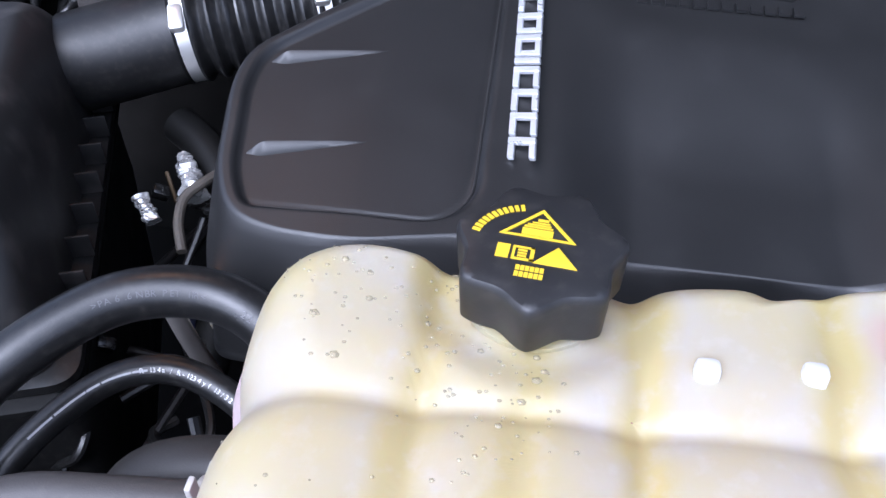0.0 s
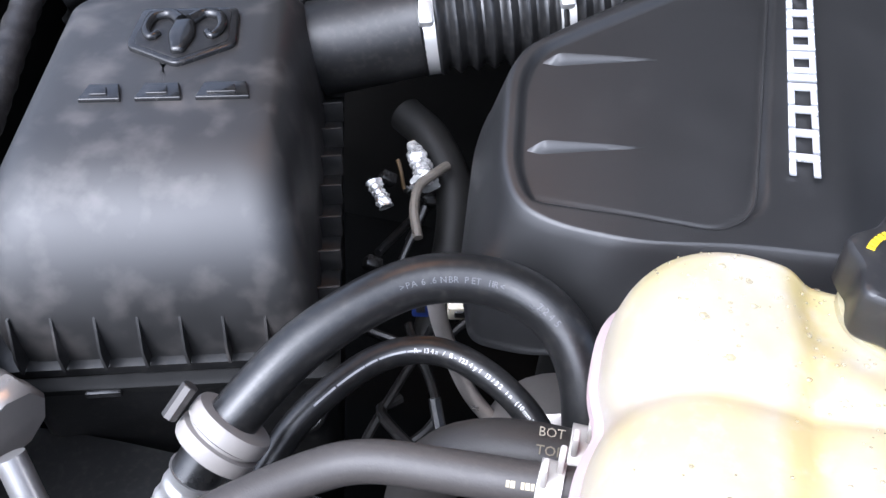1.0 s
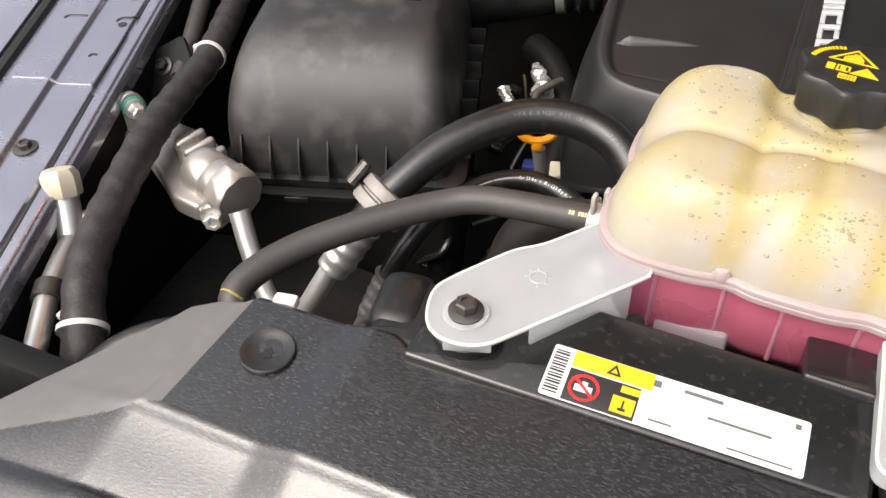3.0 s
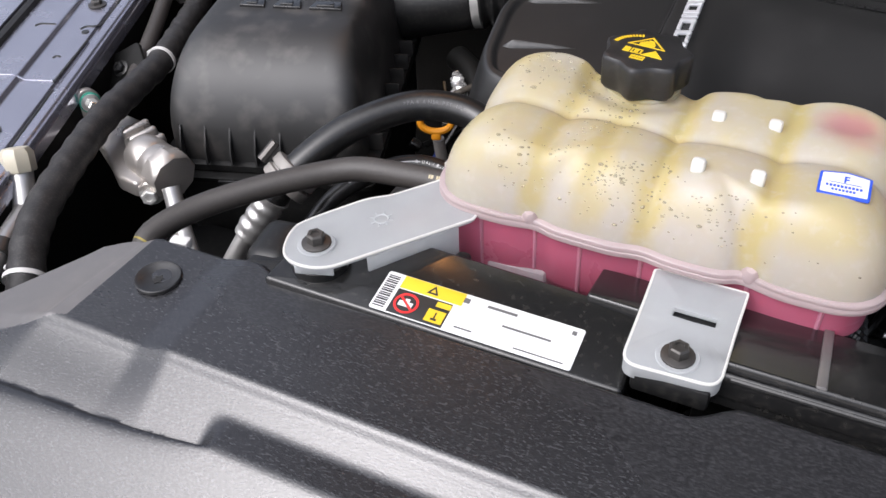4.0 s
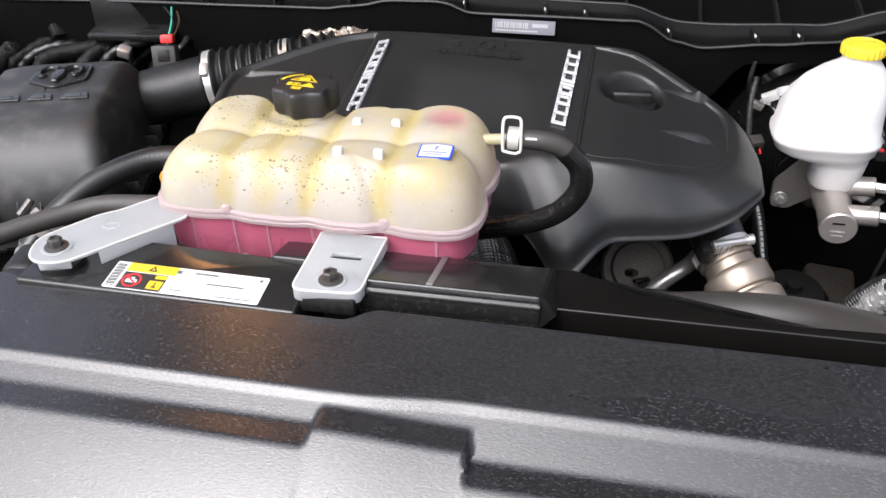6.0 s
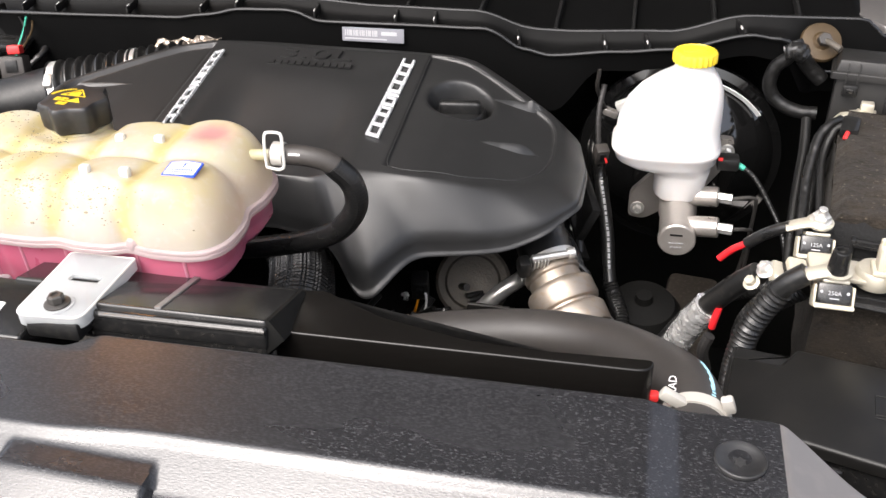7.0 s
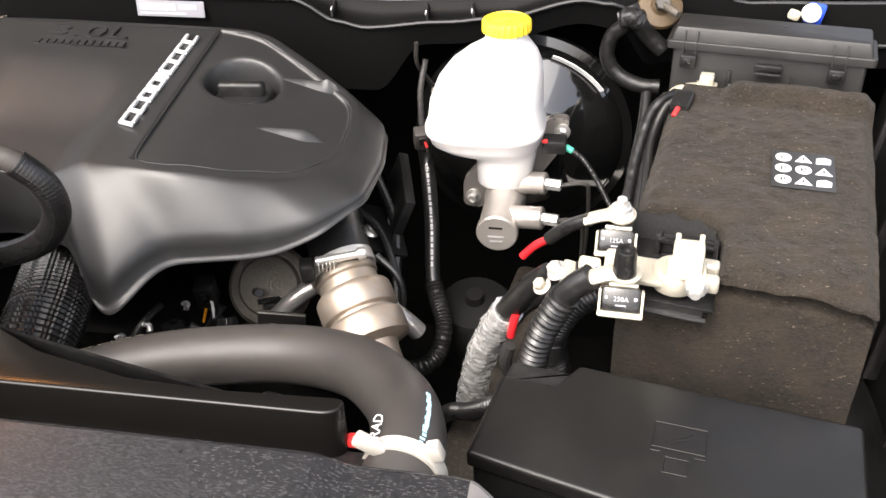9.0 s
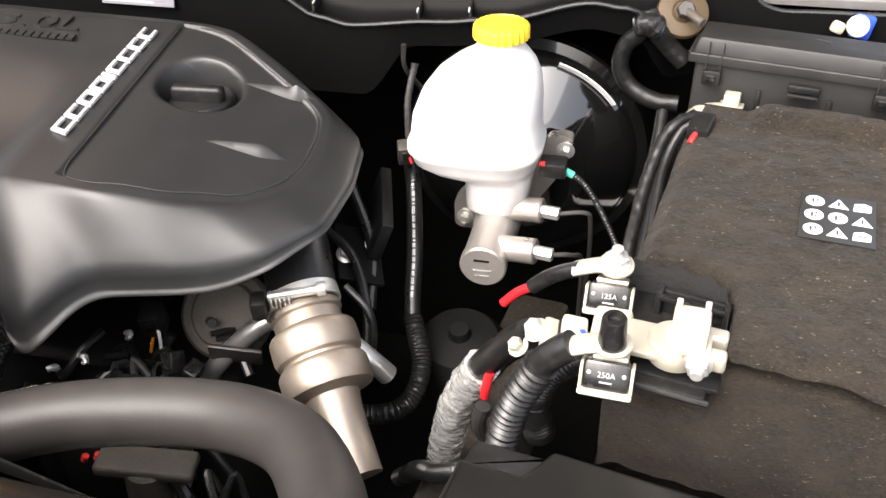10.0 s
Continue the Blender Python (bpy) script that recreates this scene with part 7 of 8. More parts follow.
PL = [(0.470, 0.660, 1.085), (0.466, 0.64, 1.05), (0.470, 0.622, 1.005), (0.476, 0.612, 0.968), (0.490, 0.555, 0.925), (0.500, 0.500, 0.880), (0.518, 0.462, 0.852), (0.512, 0.425, 0.832), (0.48, 0.405, 0.83), (0.44, 0.40, 0.84)]
part("cable", tube(PL[2:7], 0.0088, 14), M["rubber"], root)
part("upper_wire", tube(PL[:3], 0.0040, 10, 0.003, 0.0008, 0.009), M["tape"], root)
part("corrugated_end", tube(PL[5:], 0.0105, 16, 0.0014, 0.0016, 0.004), M["rubber"], root)
part("printing", offset_print(bmesh.new(), PL, 0.0089, ((0.125, 0.26),), (0.62, -0.3, 1.5), 0.003), M["grey_ink"], root, "white printed marks")
for k, (pts, r) in enumerate((([(0.40, 0.52, 0.97), (0.44, 0.50, 0.95), (0.466, 0.46, 0.92), (0.476, 0.42, 0.88)], 0.005), ([(0.42, 0.57, 0.99), (0.452, 0.53, 0.94), (0.462, 0.48, 0.90)], 0.006), ([(0.45, 0.45, 0.95), (0.475, 0.44, 0.93), (0.48, 0.43, 0.90), (0.47, 0.42, 0.86)], 0.004))):
    hose("cable", pts, r, M["rubber"], "black cable beside the turbo pipe", "cable", seg=10)


# ---- elbow duct and cables by the relay box ----
root = thing("vacuum_hose", (0.70, 0.68, 1.0), "black taped hose elbow beside the brake booster", "hose")
part("hose", tube([(0.703, 0.690, 1.139), (0.695, 0.687, 1.124), (0.682, 0.690, 1.108), (0.678, 0.690, 1.087), (0.686, 0.690, 1.068), (0.703, 0.685, 1.057), (0.720, 0.681, 1.053), (0.740, 0.679, 1.053)], 0.0088, 26, 0.0016, 0.0002, 0.014, crumple=0.0004), M["dark_tape"], root)
part("hose", tube([(0.700, 0.692, 1.142), (0.709, 0.685, 1.128), (0.724, 0.690, 1.109), (0.740, 0.690, 1.094)], 0.0098, 24, 0.0016, 0.0002, 0.012, crumple=0.0005), M["dark_tape"], root)
part("tape_knot", tube([(0.694, 0.688, 1.130), (0.703, 0.683, 1.134), (0.712, 0.684, 1.128)], 0.0125, 26, 0.0012, 0.0005, 0.006, crumple=0.0022), M["gloss"], root, "crumpled shiny tape")
for pts, r in (([(0.725, 0.655, 1.055), (0.722, 0.62, 1.03), (0.712, 0.56, 0.99), (0.705, 0.50, 0.95), (0.70, 0.45, 0.92)], 0.006), ([(0.770, 0.625, 1.072), (0.748, 0.605, 1.06), (0.730, 0.57, 1.03), (0.722, 0.52, 0.99), (0.715, 0.46, 0.95)], 0.0085)):
    hose("battery_cable", pts, r, M["dark_tape"], "black taped cable running down beside the battery", "cable", seg=14)


def negative_terminal():
    root = thing("battery_terminal", (0.785, 0.63, 1.05), "tinned battery clamp with a bolt and sensor plug", "battery terminal")
    part("clamp", tube([(0.788, 0.626, 1.078), (0.772, 0.616, 1.082), (0.758, 0.604, 1.084), (0.750, 0.596, 1.080)], 0.009, 12, flat=0.5), M["tin"], root)
    part("cable", tube([(0.752, 0.598, 1.081), (0.738, 0.585, 1.080), (0.724, 0.566, 1.066), (0.712, 0.52, 1.035), (0.705, 0.46, 1.005), (0.70, 0.40, 0.97)], 0.0062, 14, 0.004, 0.0006, 0.014, crumple=0.0008), M["rubber"], root, "black taped cable")
    part("thin_cable", tube([(0.757, 0.575, 1.086), (0.742, 0.572, 1.08), (0.728, 0.54, 1.055), (0.722, 0.47, 1.02), (0.712, 0.40, 0.99)], 0.0042, 10), M["rubber"], root, "thin black cable")
    part("post", add(box((0.786, 0.630, 1.086), (0.015, 0.013, 0.012), 0.002, (0, 0, -10)), box((0.786, 0.628, 1.079), (0.022, 0.016, 0.004), 0.001, (0, 0, -10))), M["tin"], root)
    part("strip", box((0.820, 0.615, 1.084), (0.026, 0.006, 0.004), 0.001, (0, 0, -6)), M["zinc"], root)
    part("plug", box((0.757, 0.568, 1.086), (0.020, 0.030, 0.014), 0.003, (10, 0, -14)), M["gloss"], root)
    part("red_wire", tube([(0.753, 0.556, 1.086), (0.749, 0.546, 1.084), (0.748, 0.543, 1.082)], 0.0026, 8), M["redp"], root)


negative_terminal()


# ---- positive terminal with its fuse blocks ----
def positive_terminal():
    root = thing("battery_terminal", (0.70, 0.30, 1.03), "tinned battery terminal carrying two black fuse blocks", "battery terminal")
    part("bridge", box((0.6985, 0.303, 1.0525), (0.027, 0.066, 0.014), 0.004, (-4, 0, -3), 3), M["cream"], root, "cream plastic bridge between the fuses")
    part("busbar", box((0.724, 0.300, 1.0600), (0.030, 0.034, 0.005), 0.0015, (0, 0, -8)), M["tin"], root)
    clamp = part("clamp", spin([(0.0175, -0.014), (0.0185, -0.012), (0.0185, 0.0), (0.0165, 0.003), (0.0125, 0.0035)], (0.742, 0.297, 1.066), (0, 0, 1), 36), M["tin"], root, "tinned ring clamp on the post")
    for c, size in (((0.7660, 0.3025, 1.066), (0.020, 0.012, 0.013)), ((0.7610, 0.2825, 1.066), (0.026, 0.012, 0.013))):
        part("jaw", box(c, size, 0.003, (0, 0, -9), 3), M["tin"], clamp)
    part("clamp_bolt", add(rod((0.7580, 0.2900, 1.0690), (0.7545, 0.2620, 1.0670), 0.0042, 14), hexbolt((0.7560, 0.2740, 1.0680), (-0.12, -1, -0.05), 0.0075, 0.008, 1.25)), M["zinc"], clamp, "bright clamp bolt")
    post = part("post_block", add(box((0.7490, 0.2890, 1.0830), (0.0235, 0.019, 0.026), 0.0025, (-6, 0, -5)), box((0.7490, 0.2890, 1.0725), (0.030, 0.024, 0.006), 0.002, (0, 0, -5))), M["cream"], root, "pale square block over the post")
    for dx in (-0.0085, 0.0095):
        part("corner_tip", box((0.7490 + dx, 0.2965, 1.0975), (0.004, 0.005, 0.006), 0.001, (-6, 0, -5)), M["cream"], post)
    part("well_floor", box((0.742, 0.326, 1.0420), (0.076, 0.088, 0.004), 0.001, (0, 0, -10)), M["black"], root, "black plastic floor of the cut-out")
    part("tray", box((0.741, 0.2860, 1.0390), (0.050, 0.026, 0.005), 0.0015, (-4, 0, -10)), M["black"], root, "black tray under the clamp")
    part("tray_rim", tube([(0.719, 0.277, 1.0395), (0.742, 0.2725, 1.0390), (0.766, 0.2685, 1.0385)], 0.0022, 8), M["black"], root)
    part("rear_bracket", box((0.7550, 0.3510, 1.0500), (0.050, 0.005, 0.026), 0.0015, (0, 0, -14)), M["black"], root, "black plastic bracket behind the clamp")
    part("bracket_rail", box((0.7530, 0.3440, 1.0600), (0.048, 0.005, 0.004), 0.0012, (0, 0, -14)), M["gloss"], root)
    for x, y in ((0.731, 0.354), (0.778, 0.341)):
        part("bracket_post", box((x, y, 1.052), (0.005, 0.010, 0.026), 0.0015, (0, 0, -14)), M["black"], root)
    for (x, y, z), txt in (((0.6950, 0.3440, 1.0580), "125A"), ((0.6995, 0.2600, 1.0600), "250A")):
        mm = pose(x, y, z, -30, 0, -3)
        b = part("fuse_block", turned(box((0, 0.004, 0), (0.0290, 0.020, 0.0200), 0.0022), mm), M["gloss"], root, "black fuse block with a rating")
        face = mm @ pose(0, -0.0061, 0.0, 90, 0, 0)
        part("rating", words(txt, 0.0054, face @ pose(0, 0.0010, 0), 0.0002), M["grey_ink"], b, "pale rating figures")
        part("fine_print", bars([(-0.0040, 0.0040, -0.0042, -0.0032)], face), M["grey_ink"], b)
        for dx in (-0.0112, 0.0112):
            part("rivet", spin([(0.0015, 0), (0.0013, 0.0005), (0.0, 0.0006)], face @ Vector((dx, 0.002, 0)), face.to_3x3() @ Vector((0, 0, 1)), 10), M["grey_ink"], b)
        part("carrier", turned(box((0, 0.003, -0.0110), (0.0350, 0.025, 0.0045), 0.0018), mm), M["cream"], b, "cream plastic carrier")
        for dx in (-0.0163, 0.0163):
            part("carrier_side", turned(box((dx, 0.005, -0.0015), (0.0022, 0.020, 0.019), 0.0008), mm), M["cream"], b)
        part("lug_plate", turned(box((0.0010, 0.008, 0.0118), (0.0230, 0.020, 0.0035), 0.0012), mm), M["tin"], b)
    part("washer", spin([(0.0130, 0), (0.0130, 0.0020), (0.0100, 0.0026)], (0.6975, 0.3570, 1.0770), (0, -0.15, 1), 28), M["tin"], root)
    part("stud_nut", hexbolt((0.6975, 0.3570, 1.0795), (0, -0.15, 1), 0.0090, 0.0080, 1.15), M["zinc"], root, "bright hex nut")
    part("stud", rod((0.6975, 0.3560, 1.086), (0.6975, 0.3545, 1.0950), 0.0042, 14), M["zinc"], root)
    part("washer", spin([(0.0135, 0), (0.0135, 0.0020), (0.0100, 0.0026)], (0.7005, 0.2715, 1.0770), (0, -0.1, 1), 28), M["tin"], root)
    part("stud_cap", spin([(0.0098, 0), (0.0092, 0.004), (0.0080, 0.022), (0.0072, 0.0235), (0.0045, 0.0235), (0.0040, 0.0205), (0.0, 0.0205)], (0.7005, 0.2705, 1.0785), (0, -0.08, 1), 24), M["gloss"], root, "black stud cap")
    # side connection: two cream plates with a nut
    part("side_plate", box((0.6740, 0.3045, 1.0540), (0.018, 0.025, 0.012), 0.003, (8, 10, 4), 3), M["cream"], root)
    part("side_plate", box((0.6570, 0.3070, 1.0460), (0.012, 0.026, 0.014), 0.003, (8, 16, 4), 3), M["tin"], root)
    part("side_gap", box((0.6645, 0.3060, 1.0480), (0.005, 0.022, 0.012), 0.001, (8, 12, 4)), M["black"], root)
    part("blue_mark", box((0.6810, 0.2990, 1.0600), (0.0035, 0.0060, 0.0012), 0.0003, (8, 10, 30)), M["blue"], root, "blue paint dab")
    part("side_nut", hexbolt((0.6480, 0.3100, 1.0470), (-0.5, -0.3, 0.8), 0.0068, 0.009, 1.4), M["zinc"], root)
    part("side_nut", hexbolt((0.6360, 0.3050, 1.0340), (-0.5, -0.4, 0.8), 0.0055, 0.008, 1.5), M["tin"], root)


positive_terminal()


def power_cables():
    root = thing("power_cable", (0.65, 0.37, 1.0), "red battery cable with a black sleeve and brass lug", "cable")
    part("red_end", tube([(0.612, 0.381, 1.010), (0.623, 0.379, 1.024), (0.637, 0.374, 1.037)], 0.0039, 12), M["red"], root, "bright red insulation")
    part("sleeve", tube([(0.636, 0.374, 1.036), (0.648, 0.368, 1.051), (0.661, 0.362, 1.063), (0.672, 0.358, 1.070)], 0.0060, 14), M["rubber"], root)
    part("lug", tube([(0.668, 0.359, 1.069), (0.684, 0.357, 1.076), (0.697, 0.356, 1.078)], 0.0085, 12, flat=0.5), M["tin"], root)
    root = thing("power_cable", (0.64, 0.27, 0.95), "black corrugated cable loom with a sleeve and brass lug", "cable")
    part("lug", tube([(0.698, 0.272, 1.078), (0.684, 0.270, 1.076), (0.672, 0.271, 1.070)], 0.0090, 12, flat=0.5), M["tin"], root)
    part("sleeve", tube([(0.676, 0.271, 1.073), (0.664, 0.272, 1.062), (0.652, 0.274, 1.045)], 0.0105, 14), M["rubber"], root)
    part("corrugated_loom", tube([(0.656, 0.273, 1.050), (0.645, 0.274, 1.026), (0.636, 0.274, 1.000), (0.630, 0.272, 0.965), (0.628, 0.27, 0.92)], 0.0128, 22, 0.0010, 0.0028, 0.0056), M["rubber"], root)
    root = thing("power_cable", (0.58, 0.34, 0.86), "foil-sleeved battery cable with a red wire", "cable")
    part("sleeve", tube([(0.642, 0.314, 1.040), (0.626, 0.322, 1.020), (0.608, 0.332, 0.990), (0.600, 0.336, 0.975)], 0.0115, 16), M["rubber"], root)
    part("foil_sleeve", tube([(0.603, 0.336, 0.980), (0.590, 0.344, 0.950), (0.578, 0.352, 0.915), (0.568, 0.36, 0.87), (0.56, 0.37, 0.82)], 0.0155, 40, 0.0012, 0.0006, 0.006, crumple=0.0016), M["foil"], root, "crinkled foil sleeve")
    part("red_wire", tube([(0.612, 0.322, 0.988), (0.609, 0.320, 0.972), (0.608, 0.321, 0.963)], 0.0038, 10), M["red"], root, "red insulation")
    part("wire_end", tube([(0.607, 0.321, 0.952), (0.603, 0.322, 0.93), (0.61, 0.33, 0.90)], 0.0062, 10), M["tape"], root)
    for pts, r in (([(0.67, 0.37, 0.99), (0.63, 0.40, 0.955), (0.60, 0.42, 0.91), (0.57, 0.43, 0.85)], 0.012), ([(0.600, 0.30, 0.90), (0.570, 0.315, 0.87), (0.545, 0.34, 0.84), (0.52, 0.36, 0.80)], 0.009), ([(0.69, 0.33, 1.02), (0.66, 0.335, 0.99), (0.645, 0.34, 0.95), (0.65, 0.35, 0.90)], 0.014)):
        hose("cable_loom", pts, r, M["rubber"], "black corrugated cable loom beside the battery", "cable", seg=16, step=0.0014, ripple=0.0018, pitch=0.0042)


power_cables()


# ---- washer cap, brown pot, right side ----
def washer_cap():
    root = thing("washer_filler", (0.79, 0.06, 0.9), "pale yellow washer filler cap with a raised tab", "filler cap")
    part("cap", spin([(0.026, 0), (0.028, 0.002), (0.028, 0.012), (0.024, 0.017), (0.0, 0.018)], (0.772, 0.030, 1.012), (0, 0, 1), 32), M["yellow_pale"], root)
    part("tab", box((0.802, 0.050, 1.040), (0.034, 0.014, 0.026), 0.003, (-30, 0, -20)), M["yellow_pale"], root)
    part("neck", rod((0.772, 0.030, 0.85), (0.772, 0.030, 1.012), 0.022, 24), M["black"], root)


washer_cap()


def right_edge():
    root = thing("brown_flange", (0.73, 0.71, 1.10), "brown plated steel flange on the firewall", "flange")
    part("disc", spin([(0.023, 0), (0.026, 0.002), (0.0245, 0.006), (0.020, 0.0072), (0.012, 0.0078), (0.009, 0.011), (0.0, 0.011)], (0.733, 0.708, 1.136), (0.12, -0.72, 0.65), 36), M["rust"], root)
    part("stem", tube([(0.735, 0.698, 1.144), (0.743, 0.686, 1.143), (0.752, 0.676, 1.140)], 0.0042, 12), M["pump"], root)
    part("nut", turned(rod((0, 0, 0), (0, 0, 0.008), 0.009, 6), pose(0.735, 0.699, 1.142, 45, 0, 10)), M["bolt"], root)
    root = thing("wiring_plug", (0.90, 0.725, 1.09), "round pale plug on a teal connector", "connector")
    part("face", spin([(0.0085, 0), (0.0105, 0.0015), (0.0105, 0.005), (0.0085, 0.006), (0.0075, 0.0052), (0.0015, 0.0052), (0.0, 0.004)], (0.898, 0.719, 1.130), (0.1, -0.9, 0.42), 28), M["lug"], root)
    part("body", box((0.904, 0.724, 1.128), (0.020, 0.008, 0.024), 0.003, (0, 10, 0)), M["blue"], root)
    part("side", box((0.881, 0.719, 1.128), (0.013, 0.009, 0.011), 0.003, (0, 20, 0)), M["cream"], root)
    root = thing("side_shield", (0.98, 0.45, 0.85), "black plastic splash shield beside the battery", "shield")
    part("panel", sheet(lambda u, v: (0.965 + 0.03 * v + 0.012 * math.sin(u * 6), 0.28 + 0.42 * u, 0.82 + 0.27 * v - 0.03 * (2 * u - 1) ** 2), 30, 16, 0.0), M["black"], root)
    for k in range(4):
        part("rib", box((0.972, 0.34 + 0.095 * k, 0.95), (0.016, 0.006, 0.20), 0.002, (0, 6, 0)), M["black"], root)
    part("top_lip", tube([(0.992, 0.29, 1.06), (0.998, 0.40, 1.086), (0.990, 0.55, 1.086), (0.996, 0.69, 1.062)], 0.006, 10), M["gloss"], root)
    root = thing("side_bracket", (0.905, 0.12, 0.95), "small pale metal bracket on a black pipe", "bracket")
    part("pipe", tube([(0.93, 0.20, 1.05), (0.915, 0.13, 1.01), (0.90, 0.07, 0.96), (0.89, 0.03, 0.92)], 0.008, 12), M["black"], root)
    part("tab", box((0.898, 0.125, 1.020), (0.020, 0.012, 0.014), 0.003, (20, 0, 20)), M["tin"], root)
    part("tab", box((0.890, 0.108, 0.998), (0.024, 0.010, 0.012), 0.003, (30, 0, 35)), M["tin"], root)
    root = thing("fender_skirt", (1.0, 0.7, 1.1), "grey plastic cowl end piece", "trim")
    part("end_piece", slab(rounded([(0.812, 0.740), (0.90, 0.738), (1.06, 0.742), (1.06, 0.95), (0.76, 0.95), (0.785, 0.79)], 0.012), 1.140, 1.150, 0.003), M["wing"], root)


right_edge()


# ---- small plastics on the support rail ----
def rail_bits():
    root = thing("rail_clip", (-0.274, 0.025, 1.09), "small white plastic clip behind the radiator cover", "clip")
    part("clip", box((-0.271, 0.018, 1.115), (0.015, 0.009, 0.008), 0.002, (0, 0, 10)), M["white"], root)
    root = thing("support_bracket", (-0.20, 0.05, 1.02), "moulded black plastic bracket under the tank arm", "bracket")
    part("body", slab(rounded([(-0.215, 0.012), (-0.125, 0.008), (-0.120, 0.050), (-0.150, 0.062), (-0.21, 0.066)], 0.008), 1.04, 1.1405 - 0.02, 0.006), M["black"], root)
    part("boss", spin([(0.020, 0), (0.020, 0.022), (0.017, 0.024)], (-0.154, 0.025, 1.116), (0, 0, 1), 28), M["black"], root)
    part("hump", turned(box((0, 0, 0), (0.036, 0.050, 0.036), 0.012, (0, 0, 0), 3), pose(-0.205, 0.045, 1.105, 0, 0, 8)), M["black"], root)
    part("hump", turned(box((0, 0, 0), (0.020, 0.030, 0.030), 0.008, (0, 0, 0), 3), pose(-0.175, 0.066, 1.105, 0, 0, 8)), M["black"], root)
    part("tab_seat", box((0.087, 0.044, 1.1285), (0.046, 0.066, 0.016), 0.003), M["black"], root)
    for x, y in ((-0.097, 0.0614), (-0.071, 0.0708)):
        part("prong", box((x, y, 1.116), (0.012, 0.022, 0.022), 0.005, (0, 0, 8), 3), M["black"], root)


rail_bits()


# ---- dark panels below the fitting block ----
def splash_panel():
    root = thing("splash_panel", (-0.42, 0.1, 0.80), "curved black plastic air inlet below the filter box", "panel")

    def at(a, b):
        x, y = -0.53 + 0.26 * a, -0.03 + 0.27 * b
        return (x, y, 0.885 + 0.045 * math.sin(2.6 * a + 0.3) * (1 - 0.5 * b) - 0.035 * (1 - step(0.0, 0.45, b)))
    part("panel", sheet(at, 50, 50, 0.004), M["black"], root, smooth=60)
    part("inlet_tube", tube([(-0.52, -0.04, 0.90), (-0.46, 0.02, 0.945), (-0.39, 0.055, 0.965), (-0.32, 0.065, 0.965), (-0.25, 0.05, 0.95)], 0.026, 24), M["black"], root)
    part("thin_hose", tube([(-0.435, -0.045, 1.01), (-0.405, -0.005, 1.035), (-0.370, 0.018, 1.045), (-0.335, 0.026, 1.048), (-0.300, 0.022, 1.045)], 0.0105, 18), M["rubber"], root, "thin grey-black hose behind the cover")


splash_panel()


# ---- rear corner behind the filter box ----
def rear_corner():
    rng = random.Random(9)
    root = thing("rear_wiring", (-0.55, 0.70, 1.0), "bundle of dark taped hoses and wires behind the filter box", "wiring")
    for k in range(13):
        x0 = -0.66 + 0.019 * k
        pts = [(x0 + rng.uniform(-0.04, 0.04), 0.60 + rng.uniform(0, 0.06), 1.00 + rng.uniform(-0.02, 0.03)), (x0 + rng.uniform(-0.03, 0.06), 0.66 + rng.uniform(-0.03, 0.03), 1.065 + rng.uniform(-0.03, 0.02)), (x0 + rng.uniform(0.0, 0.12), 0.69 + rng.uniform(-0.03, 0.03), 1.075 + rng.uniform(-0.04, 0.03)), (x0 + rng.uniform(0.05, 0.16), 0.72, 1.06 + rng.uniform(-0.04, 0.05))]
        part("taped_hose", tube(pts, rng.uniform(0.004, 0.013), 14, 0.004, 0.0016, 0.018, crumple=0.001), M["rubber"] if k % 4 == 0 else M["dark"], root)
    for k in range(9):
        c = (rng.uniform(-0.64, -0.42), rng.uniform(0.62, 0.70), rng.uniform(1.05, 1.10))
        part("plug", box(c, (rng.uniform(0.012, 0.026), 0.016, rng.uniform(0.012, 0.022)), 0.003, (rng.uniform(-40, 40), rng.uniform(-40, 40), rng.uniform(0, 90))), M[("gloss", "black", "cast")[k % 3]], root)
    root = thing("rear_bracket", (-0.44, 0.68, 1.0), "black plastic bracket tray with a bright edge", "bracket")
    part("tray", box((-0.445, 0.670, 1.098), (0.13, 0.05, 0.012), 0.004, (6, 0, 6)), M["gloss"], root)
    part("upright", box((-0.47, 0.690, 1.125), (0.09, 0.02, 0.05), 0.004, (0, 0, 6)), M["black"], root)


rear_corner()
connector("engine_sensor", (0.474, 0.596, 1.016), (0.017, 0.016, 0.024), (20, 0, 20), "grey_rubber", "clear round sensor plug with red wires", (("redp", ((0.478, 0.590, 1.018), (0.482, 0.588, 1.008))),))


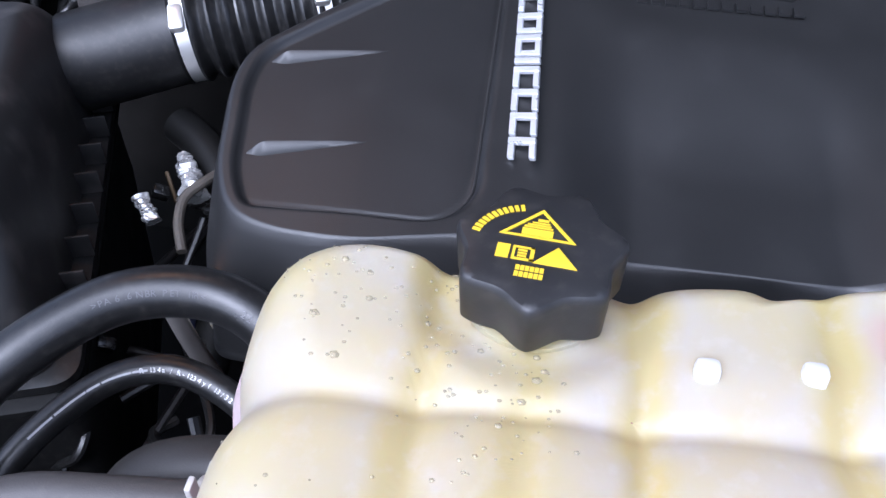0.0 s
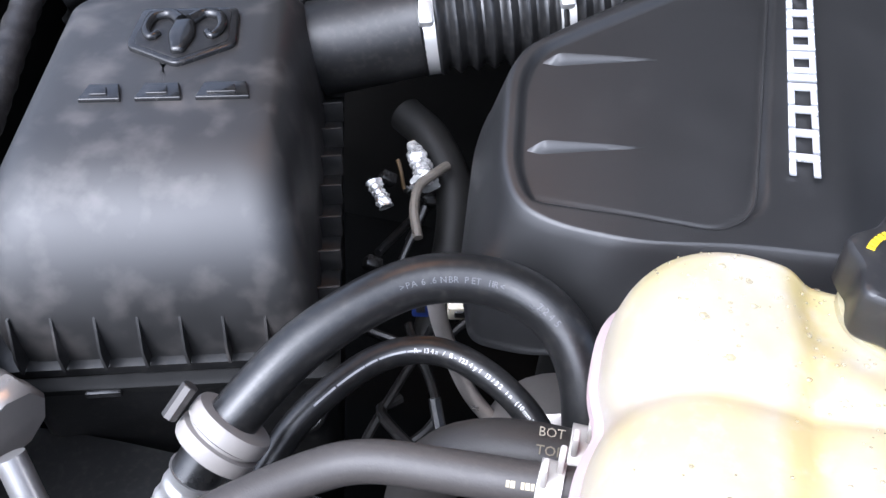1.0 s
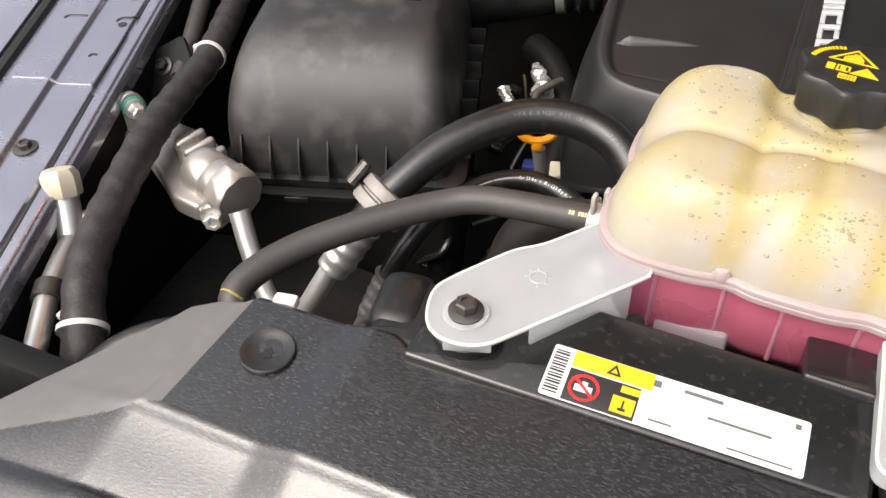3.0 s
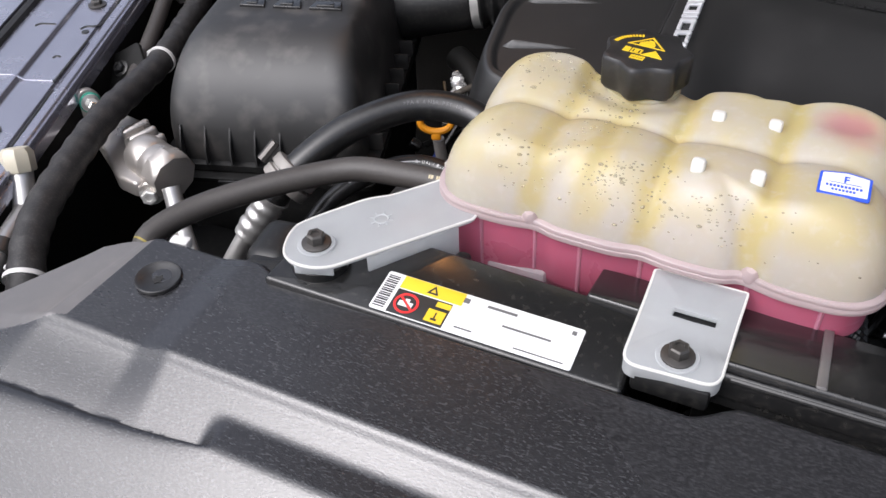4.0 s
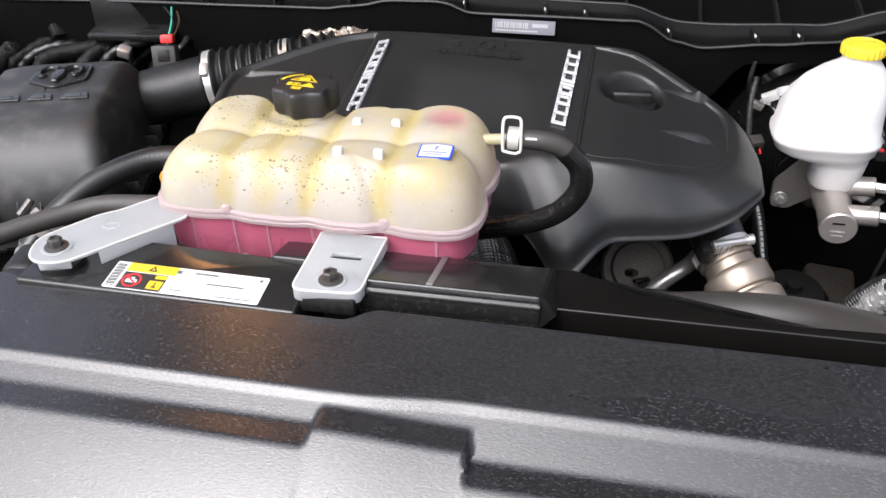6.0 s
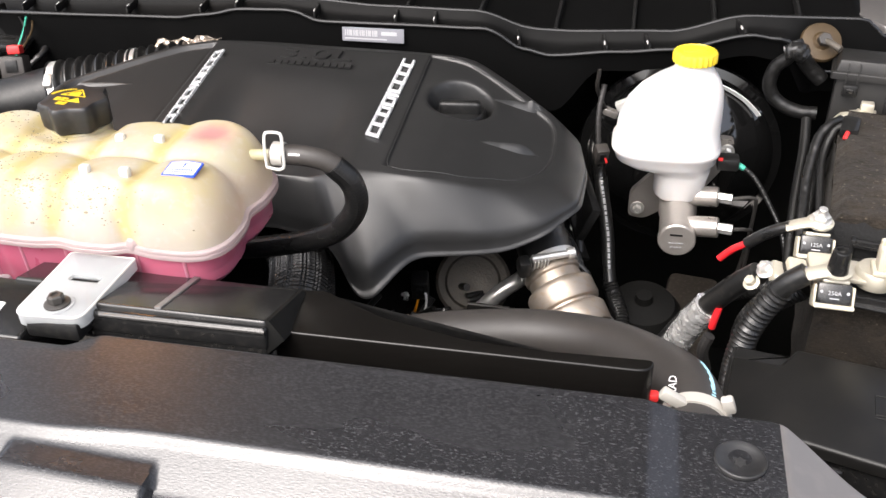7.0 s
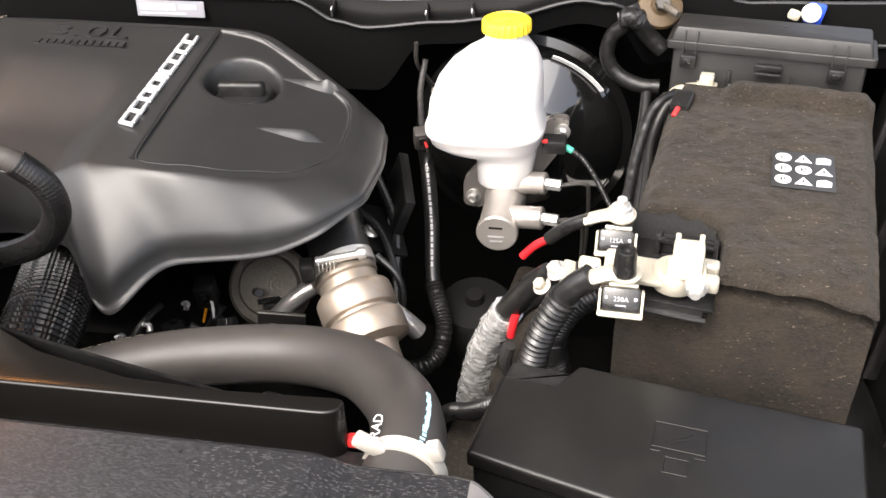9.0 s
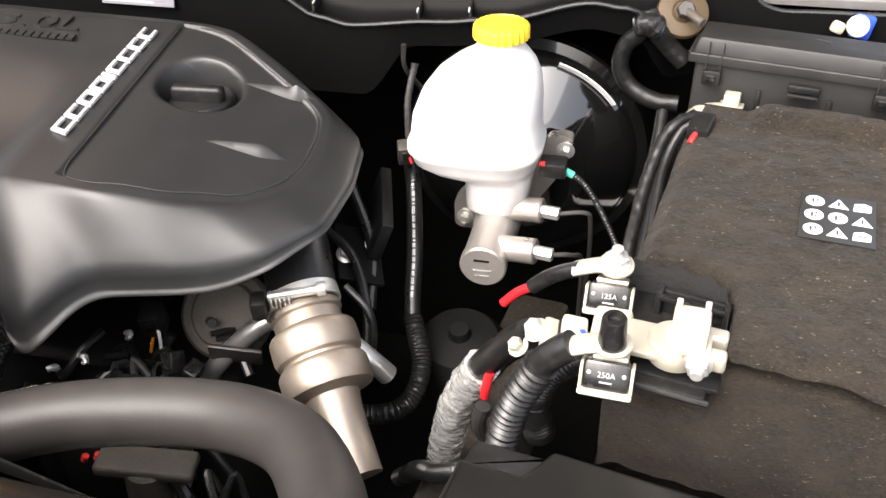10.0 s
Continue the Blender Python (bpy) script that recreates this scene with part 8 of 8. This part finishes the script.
def lower_right():
    root = thing("steel_canister", (0.54, 0.52, 0.78), "dark painted steel canister low in the bay", "canister")
    part("body", spin([(0.03, 0), (0.048, 0.006), (0.05, 0.02), (0.05, 0.07), (0.04, 0.085), (0.012, 0.09), (0.010, 0.10)], (0.545, 0.535, 0.76), (0, -0.2, 1), 32), M["dark"], root)
    root = thing("frame_rail", (0.58, 0.45, 0.70), "brown dusty steel frame rail below the battery", "frame rail")
    part("rail", box((0.585, 0.42, 0.76), (0.07, 0.46, 0.10), 0.010, (0, 0, -8)), M["rail"], root)
    root = thing("engine_bracket", (0.43, 0.52, 0.88), "black folded engine bracket with bolts", "bracket")
    part("plate", box((0.440, 0.520, 0.935), (0.05, 0.07, 0.006), 0.002, (20, 25, 30)), M["dark"], root)
    part("plate", box((0.455, 0.555, 0.965), (0.012, 0.09, 0.05), 0.002, (10, 20, 20)), M["black"], root)
    for p in ((0.432, 0.505, 0.945), (0.452, 0.535, 0.940)):
        part("bolt", hexbolt(p, (0.3, -0.4, 0.85), 0.006, 0.008), M["zinc"], root)
    root = thing("lower_fitting", (0.30, 0.15, 0.80), "dusty alloy hose fitting below the radiator hose", "fitting")
    part("flange", box((0.345, 0.165, 0.885), (0.085, 0.035, 0.014), 0.005, (0, 6, 6), 3), M["cast"], root)
    part("stub", rod((0.345, 0.165, 0.43), (0.345, 0.165, 0.885), 0.028, 24), M["cast"], root)
    part("bolt", hexbolt((0.315, 0.165, 0.894), (0, 0, 1), 0.006, 0.008), M["zinc"], root)
    for k, (x, y) in enumerate(((0.275, 0.185), (0.262, 0.170), (0.29, 0.16))):
        part("red_seal", rod((x, y, 0.870), (x + 0.004, y, 0.876), 0.0035, 10), M["redp"], root)


lower_right()


def core_label():
    root = thing("radiator_label", (-0.125, 0.20, 0.98), "white paper label with a barcode on a black housing", "label")
    m = pose(-0.122, 0.208, 1.0, -8, 0, 2)
    part("housing", turned(box((0.02, -0.01, -0.012), (0.075, 0.060, 0.020), 0.003), m), M["black"], root)
    part("sheet", slab([(-0.014, -0.020), (0.030, -0.020), (0.030, 0.018), (-0.014, 0.018)], -0.002, 0.0006, 0.0002, m), M["paper"], root)
    part("barcode", bars([(-0.009 + 0.0022 * i, -0.0077 + 0.0022 * i + 0.0005 * (i % 3 == 0), y0, y0 + 0.007) for i in range(15) for y0 in (0.007, -0.004)], m @ pose(0, 0, 0.0006), 0.0002), M["grey_ink"], root)


core_label()
part("red_latch", box((-0.350, 0.600, 1.116), (0.018, 0.016, 0.012), 0.002, (-15, 0, 14)), M["redp"], bpy.data.objects["airflow_sensor"], "red locking tab")


# ---- clutter in the gap under the engine cover's front edge ----
def engine_clutter():
    rng = random.Random(31)
    root = thing("injector_wiring", (0.27, 0.36, 0.86), "dark wires, plugs and foil scraps under the engine cover", "wiring")
    for i in range(16):
        x, y = rng.uniform(0.18, 0.38), rng.uniform(0.30, 0.40)
        pts = [(x, y, rng.uniform(0.86, 0.92))]
        for _ in range(3):
            p = pts[-1]
            pts.append((p[0] + rng.uniform(-0.03, 0.03), p[1] + rng.uniform(-0.025, 0.025), min(0.935, max(0.84, p[2] + rng.uniform(-0.02, 0.02)))))
        part("wire", tube(pts, rng.uniform(0.0018, 0.0055), 8), M[rng.choice(("rubber", "rubber", "tape", "black"))], root)
    for i in range(5):
        c = (rng.uniform(0.20, 0.33), rng.uniform(0.32, 0.40), rng.uniform(0.89, 0.925))
        part("plug", box(c, (0.018, 0.014, 0.020), 0.002, (rng.uniform(-30, 30), rng.uniform(-30, 30), rng.uniform(0, 90))), M["gloss"], root)
    for p, q in (((0.232, 0.336, 0.925), (0.241, 0.330, 0.921)), ((0.262, 0.368, 0.93), (0.268, 0.361, 0.928)), ((0.205, 0.322, 0.915), (0.211, 0.327, 0.912))):
        part("foil_scrap", tube([p, tuple((a + b) / 2 + 0.002 for a, b in zip(p, q)), q], 0.0032, 10, 0.001, crumple=0.001), M["foil"], root, "bright foil scrap")
    part("bracket", box((0.36, 0.385, 0.905), (0.05, 0.004, 0.03), 0.001, (25, 10, 12)), M["bolt"], root, "dull steel bracket")
    root = thing("lower_wiring", (0.33, 0.26, 0.82), "grimy plugs with red seals low behind the radiator hose", "wiring")
    for i in range(7):
        x, y = rng.uniform(0.24, 0.42), rng.uniform(0.235, 0.30)
        pts = [(x, y, 0.84), (x + rng.uniform(-0.03, 0.03), y + 0.01, 0.87), (x + rng.uniform(-0.04, 0.04), y + rng.uniform(-0.02, 0.03), 0.85)]
        part("wire", tube(pts, rng.uniform(0.003, 0.006), 8), M["rubber"], root)
    part("flange", turned(add(box((0, 0, 0), (0.085, 0.030, 0.012), 0.004, (0, 0, 0), 3), rod((0.0, 0, -0.4), (0.0, 0, 0.0), 0.020, 20)), pose(0.325, 0.268, 0.878, 0, 6, 10)), M["pump"], root, "dusty alloy flange")
    for x, y in ((0.272, 0.272), (0.280, 0.262), (0.262, 0.268)):
        part("red_seal", rod((x, y, 0.868), (x + 0.003, y, 0.874), 0.0032, 10), M["redp"], root)


engine_clutter()


# ---- pale plug between the engine loom and the reservoir ----
def loom_plug():
    root = thing("loom_plug", (0.478, 0.69, 1.02), "pale grey two-part plug hanging on a thin wire", "connector")
    part("socket", box((0.480, 0.690, 1.033), (0.020, 0.012, 0.010), 0.002, (0, 20, 0)), M["cast"], root)
    part("plug", box((0.497, 0.690, 1.046), (0.022, 0.012, 0.012), 0.002, (0, -25, 0)), M["lug"], root)
    part("wire", tube([(0.463, 0.646, 1.111), (0.461, 0.652, 1.085), (0.466, 0.672, 1.060), (0.474, 0.690, 1.036)], 0.0026, 8), M["old_rubber"], root)


loom_plug()
